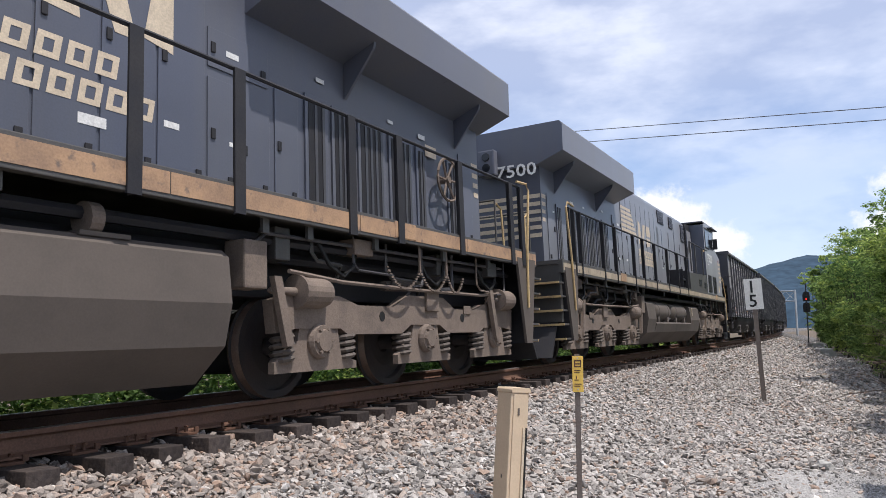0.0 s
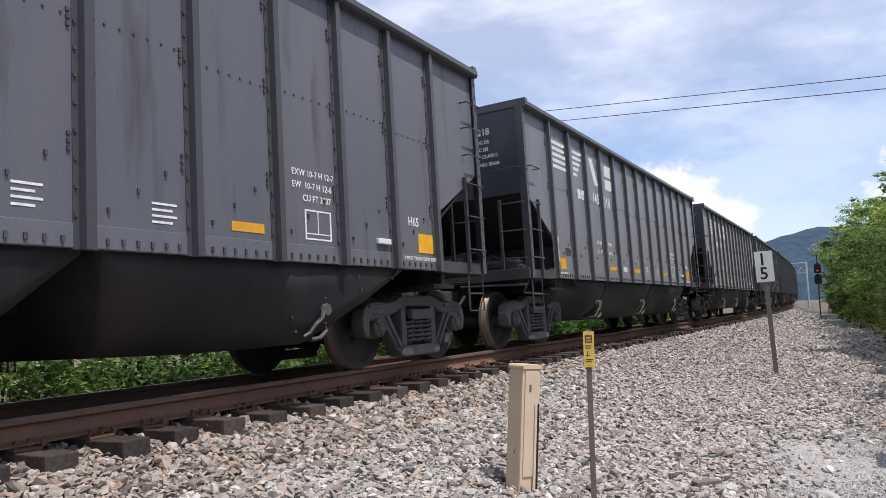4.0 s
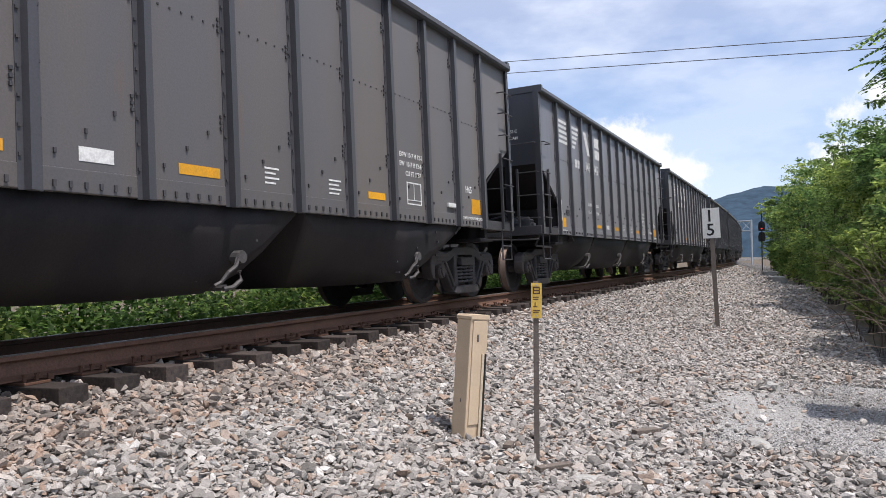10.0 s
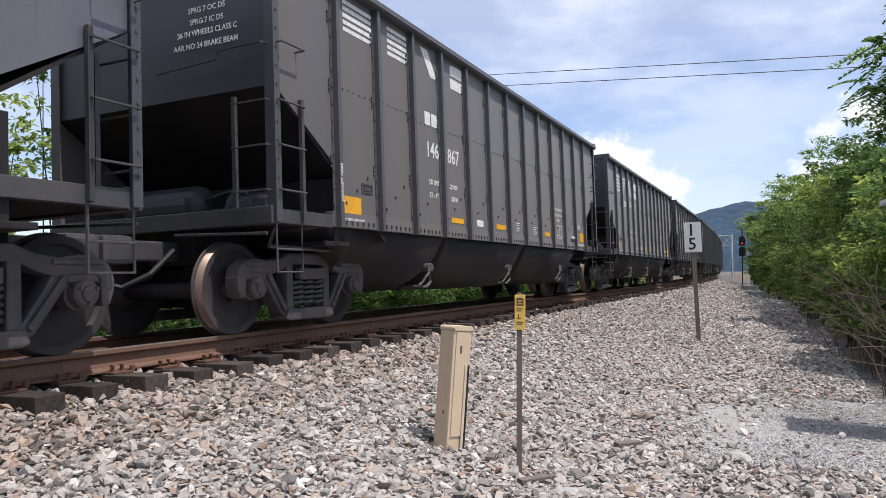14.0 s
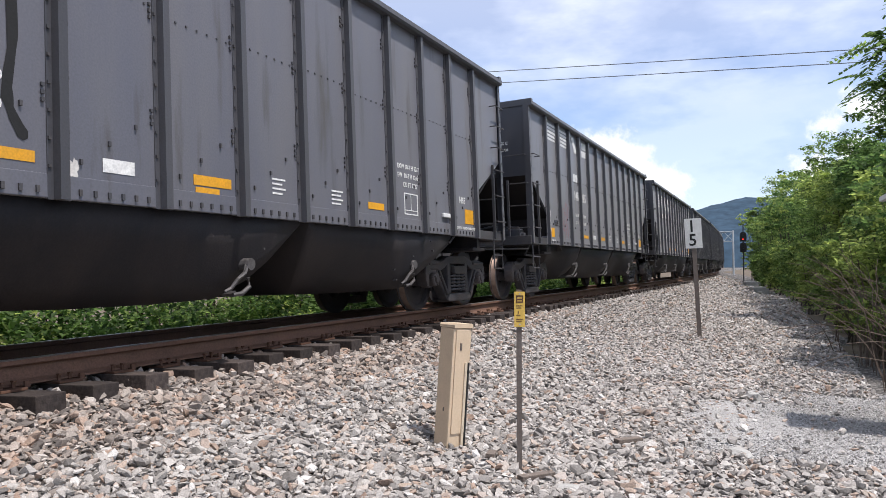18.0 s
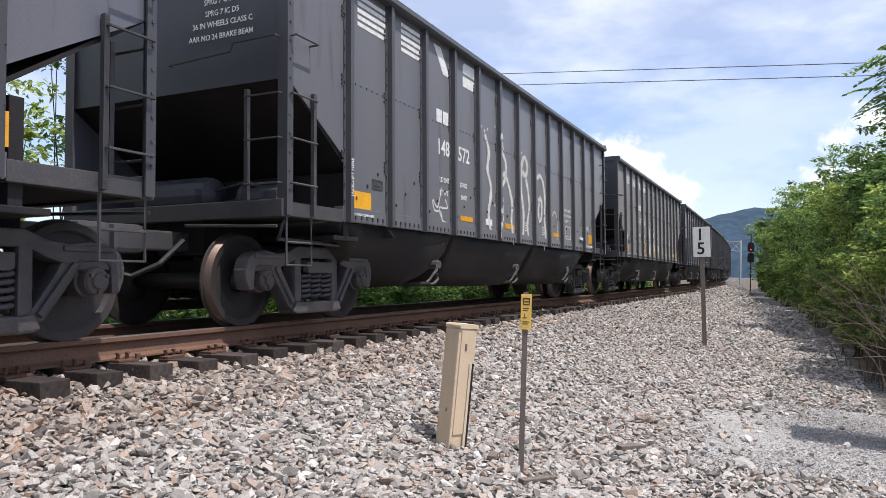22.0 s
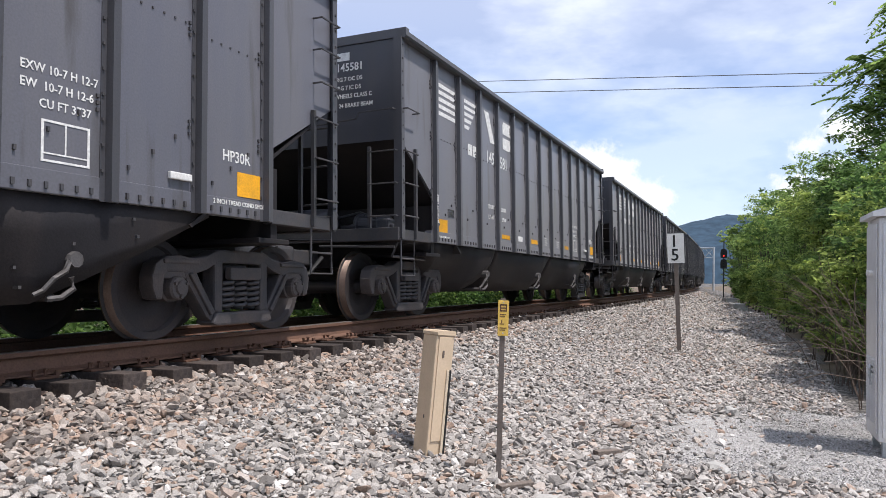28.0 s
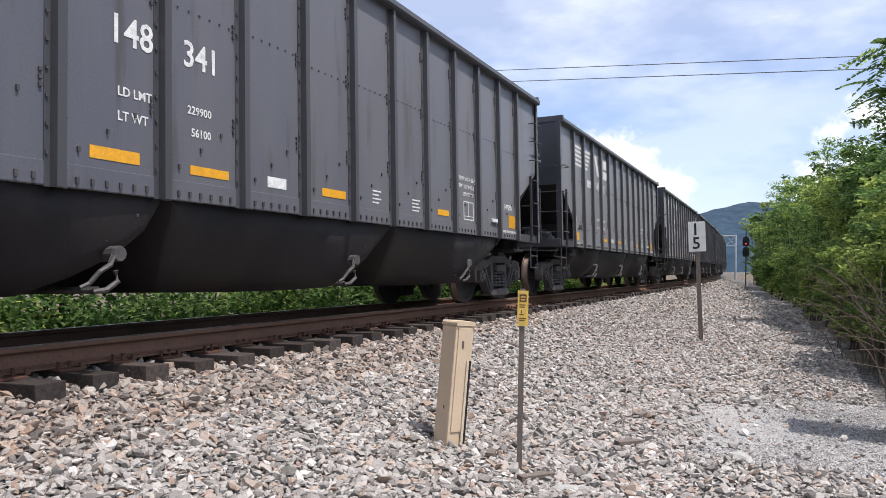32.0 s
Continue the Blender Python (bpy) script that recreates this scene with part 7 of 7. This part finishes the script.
    bar("conduit", "iron", [(13.6, -1.38, 1.42), (15.4, -1.38, 1.40), (15.8, -1.38, 1.30), (16.0, -1.38, 1.15)], 0.028)
    rp = random.Random(31 if full_tank else 32)
    for u in [1.0, 1.9, 2.5, 3.3, 4.0, 4.7, 5.3, 14.2, 15.1, 15.7, 16.3, 17.1, 17.8, 18.4]:
        # air and sand pipes that drop from the deck and bend along the bogie
        z = rp.uniform(1.12, 1.34)
        r = rp.uniform(0.25, 0.75) * rp.choice((-1, 1))
        y = rp.uniform(-1.46, -1.30)
        bar("air_pipe", rp.choice(("iron", "loco_low", "dust")), [(u, y, 1.60), (u, y, z + 0.10), (u + 0.06 * (1 if r > 0 else -1), y - 0.02, z + 0.02), (u + r, y - 0.02, z), (u + r * 1.1, y + 0.08, z - 0.14)], rp.uniform(0.013, 0.026), "", None, 5)
    for u, w, h, y in ((1.35, 0.30, 0.20, -1.42), (2.75, 0.22, 0.26, -1.36), (4.55, 0.34, 0.16, -1.44), (5.75, 0.20, 0.30, -1.38), (14.5, 0.28, 0.24, -1.40), (15.55, 0.36, 0.18, -1.44), (17.3, 0.24, 0.22, -1.40), (18.2, 0.20, 0.28, -1.38)):
        one("valve_box", rp.choice(("loco_low", "dust", "tank")), u - w / 2, u + w / 2, y, y + 0.22, 1.58 - h, 1.585, 0.015, "grimy valve box")
    for u in (1.45, 3.0, 4.9, 14.6, 16.1, 17.9):
        bar("cable_loop", "black", [(u - 0.32, -1.36, 1.55), (u - 0.2, -1.40, 1.30), (u, -1.42, 1.18), (u + 0.2, -1.40, 1.28), (u + 0.34, -1.36, 1.52)], 0.022, "", None, 5)
    for u in (1.6, 2.9, 4.4, 5.5, 6.1, 8.4, 10.3, 12.6, 14.2, 15.9, 17.4, 18.5):
        one("hanger", "loco_low", u - 0.04, u + 0.04, -1.50, -1.46, 1.48, 1.63, 0.004)
    one("sand_valve", "dust", 6.02, 6.30, -1.44, -1.2, 1.0, 1.42, 0.02, "dusty valve box")
    for u in (3.95, 16.9):
        one("jack_plate", "sill", u - 0.22, u + 0.22, -1.592, -1.582, 1.645, 1.82, 0.004, "drilled jacking plate")
    if full_tank:
        for ua, ub, z in ((4.2, 3.5, 1.32), (3.5, 2.85, 1.32), (2.85, 2.4, 1.32)):
            n = 22
            bm = bmesh.new()
            for k in range(n):
                t0 = k / n
                u = ua + (ub - ua) * t0
                zz = z - 0.22 * 4 * t0 * (1 - t0)
                if k % 2:
                    bx(bm, u - 0.022, u + 0.022, -1.50, -1.485, zz - 0.012, zz + 0.012)
                else:
                    bx(bm, u - 0.022, u + 0.022, -1.503, -1.479, zz - 0.006, zz + 0.006)
            part("safety_chain", bm, M["dust"], loco, "hanging safety chain")
        for u in (3.5, 2.85):
            bar("chain_hook", "dust", [(u, -1.49, 1.62), (u, -1.49, 1.30)], 0.018)
    return loco


lead = build_loco(-1, "7506", (7.52, 6.51, 4.95, 4.05, 2.58, 0.96, 0.55, 9.1, 10.6), True, "black lead diesel locomotive with tan sill and dusty bogies")
trail = build_loco(1, "7500", (0.48, 0.73, 1.09, 2.54, 3.47, 5.01, 5.92, 7.17, 8.66, 10.06, 11.40), False, "black second diesel locomotive with air tanks and cab")
LOCOS = [(trail, -21.1, LOCO_L, Matrix()), (lead, -22.3 - LOCO_L, LOCO_L, Matrix.Translation((LOCO_L, 0, 0)))]


# ---- plants ----
def leaf_mesh(name, pts, size, rg, mat, droop=0.3, narrow=0.5):
    """Many folded leaves, each four corners and a crease, at the given points."""
    n = len(pts)
    pts = np.asarray(pts, float)
    d = rg.normal(size=(n, 3))
    d[:, 2] = d[:, 2] * 0.4 - droop * 0.7
    d /= np.linalg.norm(d, axis=1)[:, None]
    up = rg.normal(size=(n, 3)) * 0.5 + np.array([0, 0, 1.0])
    s = np.cross(d, up)
    s /= np.linalg.norm(s, axis=1)[:, None] + 1e-9
    nn = np.cross(s, d)
    L = (size * rg.uniform(0.6, 1.4, n))[:, None]
    W = L * narrow
    v = np.stack([pts, pts + d * L * 0.45 + s * W * 0.5 + nn * W * 0.15, pts + d * L, pts + d * L * 0.45 - s * W * 0.5 + nn * W * 0.15], 1)
    me = bpy.data.meshes.new(name)
    me.vertices.add(n * 4)
    me.vertices.foreach_set("co", v.reshape(-1))
    me.loops.add(n * 6)
    me.polygons.add(n * 2)
    tri = np.array([0, 1, 2, 0, 2, 3])
    me.loops.foreach_set("vertex_index", (np.arange(n)[:, None] * 4 + tri[None]).reshape(-1))
    me.polygons.foreach_set("loop_start", np.arange(n * 2) * 3)
    me.polygons.foreach_set("use_smooth", np.zeros(n * 2, bool))
    me.update(calc_edges=True)
    me.materials.append(mat)
    return me


def clumps(rg, centre, radius, count, per, squash=0.8, clump=0.32):
    """Points gathered in clumps on and in an uneven crown."""
    out = []
    for _ in range(count):
        d = rg.normal(size=3)
        d /= np.linalg.norm(d)
        r = radius * rg.uniform(0.45, 1.08) * np.array([1, 1, squash])
        c = np.asarray(centre) + d * r
        k = clump * rg.uniform(1.1, 2.6)
        way = rg.normal(size=(per, 3))
        way /= np.linalg.norm(way, axis=1)[:, None]
        way[:, 2] = np.where(way[:, 2] < -0.3, -way[:, 2], way[:, 2])
        out.append(c + way * (k * rg.uniform(0.55, 1.08, per))[:, None] * np.array([1, 1, 0.62]))
    return np.concatenate(out)


def build_bush(x, y, h, w, seed, mat, label, leaf=0.11, dens=1.0, name="bush", bare=0.38, skirt=False, limit=None):
    rg = np.random.default_rng(seed)
    rd = random.Random(seed)
    ob = thing(name, label, name, "trackside bushes" if name == "bush" else "")
    z0 = ground_z(x, y)
    pts = []
    tips = []
    n_stem = 7 if name == "bush" else 9
    for k in range(5 if name == "bush" and x < 18 and bare > 0.2 else 0):
        a = rd.uniform(0, 6.28)
        p = Vector((w * 0.5 * math.cos(a), w * 0.5 * math.sin(a), -0.1))
        bm = bmesh.new()
        tube(bm, [p, p + Vector((rd.uniform(-0.2, 0.2), rd.uniform(-0.2, 0.2), h * 0.35)), p + Vector((rd.uniform(-0.5, 0.5), rd.uniform(-0.4, 0.4), h * 0.75))], 0.012, 4, 0.5)
        part("stem", bm, M["twig"], ob)
    for k in range(n_stem):
        a = rd.uniform(0, 6.28)
        r = w * rd.uniform(0.15, 0.55)
        zt = h * rd.uniform(0.6, 0.98)
        top = Vector((r * math.cos(a), r * math.sin(a), zt))
        mid = Vector((top.x * 0.35 + rd.uniform(-0.15, 0.15), top.y * 0.35 + rd.uniform(-0.15, 0.15), zt * 0.5))
        foot = Vector((rd.uniform(-0.25, 0.25), rd.uniform(-0.25, 0.25), -0.1))
        bm = bmesh.new()
        tube(bm, [foot, mid, top], 0.018 if skirt else 0.024, 5, 0.3)
        part("stem", bm, M["bark"], ob)
        tips.append(top)
    total = []
    for tip in tips:
        total.append(clumps(rg, tip * 1.0, w * 0.52, int(6 * dens), int(50 * dens), 0.9, 0.105 * w))
    # skirt of leaves lower down
    total.append(clumps(rg, (0, 0, h * 0.42), w * 0.62, int(18 * dens), int(26 * dens), h * 0.5 / w, 0.10 * w))
    if skirt:
        total.append(clumps(rg, (0, 0, 0.45), w * 0.95, int(80 * dens), int(26 * dens), 0.6, 0.16 * w))
    P = np.concatenate(total)
    if limit is not None:
        # leaves down the sunny front
        total.append(clumps(rg, (0, 0.15, h * 0.30), w * 0.75, int(22 * dens), int(36 * dens), h * 0.30 / w, 0.085 * w))
        P = np.concatenate(total)
        # held back from the gravel low down, leaning over it higher up
        P = P[P[:, 1] < limit - y + 0.22 * np.clip(P[:, 2] - 0.5, 0, 2.5)]
    P = P[P[:, 2] > 0.02 + min(bare * h, 0.95) * rg.uniform(0.1, 1, len(P))]
    crown = new("crown", leaf_mesh("crown", P, leaf, rg, M[mat], 0.35, 0.5))
    crown.parent = ob
    tagged(crown, kind="stuff")
    ob.matrix_basis = pose(x, y, z0)
    return ob


def verge(x):
    """The line along which the bushes begin."""
    return -1.35 + 0.055 * x + yc(x) * 0.9


GREEN = ["leaf", "leaf_b", "leaf_c"]
rb = random.Random(21)
spots = []
x = 12.5
while x < 90:
    spots.append((x, verge(x) - rb.uniform(1.7, 2.1), min(1.0, 0.62 + 0.05 * (x - 12.5)) * rb.uniform(3.9, 6.2) + 0.03 * max(0.0, x - 20), rb.uniform(1.1, 1.6), 0.092 + 0.0012 * x))
    x += 1.15 + 0.035 * x
for i, (x, y, h, w, leaf) in enumerate(spots):
    build_bush(x, y, h, w, 100 + i, rb.choice(["leaf", "leaf_c", "leaf", "leaf_b"]), "tangled green trackside bush with light leaves", leaf, 1.42 if x < 30 else 1.0, bare=0.22, limit=verge(x) - 0.45 + rb.uniform(-0.6, 0.2))
x = 13.2
i = 0
while x < 60:
    build_bush(x, verge(x) - rb.uniform(0.95, 1.35), rb.uniform(1.6, 2.6), rb.uniform(0.75, 1.1), 450 + i, rb.choice(["leaf_b", "leaf_b", "leaf"]), "low yellow-green bush at the edge of the gravel", 0.075 + 0.0012 * x, 1.2, bare=0.3, limit=verge(x) - 0.35 + rb.uniform(-0.35, 0.2))
    x += 1.3 + 0.05 * x
    i += 1
x = 11.5
i = 0
while x < 95:
    build_bush(x, verge(x) - 3.3 - 0.02 * x - rb.uniform(0, 0.8), rb.uniform(5.0, 6.6) + 0.02 * x, rb.uniform(1.7, 2.3) + 0.012 * x, 300 + i, rb.choice(["leaf", "leaf_c", "leaf_c"]), "tall leafy shrub behind the trackside bushes", 0.115 + 0.0012 * x, 1.15, bare=0.1)
    x += 1.9 + 0.05 * x
    i += 1


def build_frond_tree(x, y, h, seed):
    """A tree whose leaves are long fronds of paired leaflets."""
    rg = np.random.default_rng(seed)
    rd = random.Random(seed)
    ob = thing("tree", "tall green tree with drooping feathered leaves over the verge", "tree")
    bm = bmesh.new()
    tube(bm, [(0, 0, -0.2), (0.1, 0.05, h * 0.35), (0.05, 0.25, h * 0.7), (0.1, 0.3, h)], 0.13, 8, 0.35)
    part("trunk", bm, M["bark"], ob)
    v, loops = [], []
    for k in range(64):
        z = h * rd.uniform(0.52, 1.05)
        a = rd.uniform(0, 6.28)
        reach = rd.uniform(0.8, 3.0) * (1.15 - 0.35 * z / h)
        foot = Vector((0.08, 0.2, z * 0.9))
        tip = foot + Vector((math.cos(a) * reach, math.sin(a) * reach, rd.uniform(0.1, 0.9)))
        bm = bmesh.new()
        tube(bm, [foot, foot.lerp(tip, 0.5) + Vector((0, 0, 0.12)), tip], 0.018, 5, 0.35)
        part("limb", bm, M["bark"], ob)
        for q in range(20):
            t0 = rd.uniform(0.25, 1.05)
            base = foot.lerp(tip, t0) + Vector((rd.uniform(-0.1, 0.1), rd.uniform(-0.1, 0.1), rd.uniform(-0.05, 0.15)))
            b = rd.uniform(0, 6.28)
            d = Vector((math.cos(b), math.sin(b), rd.uniform(-0.5, 0.35))).normalized()
            length = rd.uniform(0.7, 1.15)
            side = d.cross(Vector((0, 0, 1))).normalized()
            for m in range(8):
                f = (m + 1) / 8
                p = base + d * (length * f) + Vector((0, 0, -0.34 * f * f))
                for s in (-1, 1):
                    lf = (side * s + d * 0.45 + Vector((0, 0, -0.35))).normalized()
                    ln = 0.30 * (1.15 - 0.5 * f)
                    wv = d * 0.062
                    i0 = len(v)
                    v += [p, p + lf * ln * 0.5 + wv, p + lf * ln, p + lf * ln * 0.5 - wv]
                    loops += [i0, i0 + 1, i0 + 2, i0 + 3]
    me = bpy.data.meshes.new("crown")
    n = len(v) // 4
    me.from_pydata([tuple(c) for c in v], [], [tuple(loops[i * 4:i * 4 + 4]) for i in range(n)])
    me.materials.append(M["leaf"])
    crown = new("crown", me)
    crown.parent = ob
    tagged(crown, kind="stuff")
    ob.matrix_basis = pose(x, y, ground_z(x, y))


build_frond_tree(23.5, -5.1, 11.0, 5)
build_frond_tree(28.0, -8.2, 13.0, 6)


def build_tangle(x, y, seed):
    """Bare dry stems in front of the bushes."""
    rd = random.Random(seed)
    ob = thing("dry_brush", "tangle of bare dry brown stems beside the gravel", "dry brush", "dry brush")
    for k in range(12):
        p = Vector((rd.uniform(-0.6, 0.6), rd.uniform(-0.5, 0.3), -0.02))
        d = Vector((rd.uniform(-0.35, 0.35), rd.uniform(-0.25, 0.45), 1)).normalized()
        pts = [p.copy()]
        for q in range(8):
            # a cane rises, arches over and falls back
            p = p + d * rd.uniform(0.18, 0.34)
            d = (d + Vector((rd.uniform(-0.35, 0.35), rd.uniform(-0.28, 0.32), rd.uniform(-0.42, 0.08)))).normalized()
            if p.z < 0.0:
                p.z = 0.02
            pts.append(p.copy())
        bm = bmesh.new()
        tube(bm, pts, 0.0085, 4, 0.4)
        part("stem", bm, M["twig"], ob)
    ob.matrix_basis = pose(x, y, ground_z(x, y))


for k in range(7):
    xx = 10.3 + k * 0.8
    build_tangle(xx, verge(xx) - 0.62 - 0.15 * (k % 3), 40 + k)

# brush on the far side of the track, seen under and between the cars
rf = random.Random(4)
x = -4.0
i = 0
while x < 60:
    build_bush(x, 9.8 + rf.uniform(-0.25, 0.9) + yc(x), rf.uniform(4.9, 5.8) if x < 12 else rf.uniform(2.4, 3.2), rf.uniform(1.2, 1.6), 600 + i, rf.choice(["leaf", "leaf_c", "leaf_b"]), "low sunlit green bush on the far side of the track", 0.11 + 0.001 * max(x, 0), 0.9, bare=0.0, skirt=True)
    x += 1.15 + 0.025 * max(x, 0)
    i += 1


def build_weeds(name, label, x0, x1, v0, v1, count, size, seed, mat, tall=0.14):
    """Low weeds over a strip of earth, one mesh of small leaves."""
    rg = np.random.default_rng(seed)
    xx = rg.uniform(x0, x1, count)
    vv = rg.uniform(v0, v1, count)
    P = np.array([(a, b + yc(a), ground_z(a, b + yc(a)) + abs(c)) for a, b, c in zip(xx, vv, rg.normal(0, tall, count))])
    tagged(new(name, leaf_mesh(name, P, size, rg, M[mat], -0.1, 0.7)), label, "weeds", kind="stuff")


def build_rank_growth(name, label, x0, x1, v0, v1, clumps, each, size, seed, mat, height):
    """Rank growth in uneven clumps with gaps between them, one mesh of leaves."""
    rg = np.random.default_rng(seed)
    P = []
    for q in range(clumps):
        cx, cv = rg.uniform(x0, x1), rg.uniform(v0, v1)
        h, r = height * rg.uniform(0.35, 1.0), rg.uniform(0.16, 0.42)
        for d in rg.normal(0, 1, (each, 3)):
            d = d / np.linalg.norm(d) * rg.uniform(0.8, 1.05)
            px, pv = cx + d[0] * r, cv + d[1] * r
            P.append((px, pv + yc(px), ground_z(px, pv + yc(px)) + h * (0.5 + 0.5 * d[2])))
    tagged(new(name, leaf_mesh(name, np.array(P), size, rg, M[mat], -0.5, 0.8)), label, "weeds", kind="stuff")


build_weeds("weeds", "low green weeds beyond the far side of the track", -2, 45, 8.8, 14, 14000, 0.13, 71, "leaf_c")
build_rank_growth("weeds", "rank green weeds at the foot of the far bank", -2, 34, 9.0, 9.6, 230, 90, 0.11, 73, "leaf_c", 1.5)
build_rank_growth("undergrowth", "dense green undergrowth on the far bank", -4, 48, 9.6, 10.8, 420, 110, 0.12, 74, "leaf_c", 2.3)
build_weeds("weeds", "sparse green weeds at the foot of the trackside bushes", -8, 60, -4.5, -1.7, 12000, 0.10, 72, "leaf_b")


# ---- the train's motion ----
TRAIN = [(0, 33.067), (1, 23.561), (2, 14.1), (3, 4.73), (4, -4.6), (5, -14.0), (6, -23.549), (7, -32.898), (8, -42.308), (9, -51.753), (10, -61.114), (11, -70.295), (12, -79.811), (13, -89.0), (14, -98.279), (15, -107.517), (16, -116.635), (17, -125.767), (18, -134.947), (19, -144.196), (20, -153.645), (21, -163.10), (22, -172.437), (23, -181.85), (24, -191.31), (25, -200.732), (26, -210.111), (27, -219.461), (28, -228.885), (29, -238.254), (30, -247.78), (31, -257.31), (32, -266.71)]

def train_at(t):
    """Where the first hopper's leading end is, in metres along the line."""
    for (ta, sa), (tb, sb) in zip(TRAIN, TRAIN[1:]):
        if t <= tb:
            return sa + (sb - sa) * (t - ta) / (tb - ta)
    return TRAIN[-1][1]


def roll(wheelset, s_axle, r, home):
    """Turn a wheelset while it rolls past near the eye."""
    times = [t * 0.06 for t in range(0, 534)]
    near = [t for t in times if -4 < s_axle + train_at(t) < 26]
    if not near:
        return
    rows = []
    for t in near:
        a = (s_axle + train_at(t)) / r
        rows.append((t, home @ Matrix.Rotation(a, 4, "Y")))
    if near[0] > 0:
        rows.insert(0, (0.0, rows[0][1]))
    if near[-1] < 31.95:
        rows.append((32.0, rows[-1][1]))
    walk(wheelset, rows)


def motions():
    for ob, s0, length, flip in VEHICLES:
        walk(ob, [(t, on_track(s + s0, length) @ flip) for t, s in TRAIN])
    for k, car in enumerate(HOPPERS):
        for truck in [c for c in car.children if c.name.startswith("bogie")]:
            for w in [c for c in truck.children if c.name.startswith("wheelset")]:
                home = w.matrix_basis.copy()
                roll(w, k * PITCH + truck.matrix_basis.translation.x + home.translation.x, WHEEL_R, home)
    for w, u, sgn in LOCO_WHEELS:
        roll(w, -20.4 + u if sgn > 0 else -21.6 - u, LOCO_R, w.matrix_basis.copy())


VEHICLES = [(car, k * PITCH, CAR_L, Matrix()) for k, car in enumerate(HOPPERS)] + LOCOS
motions()
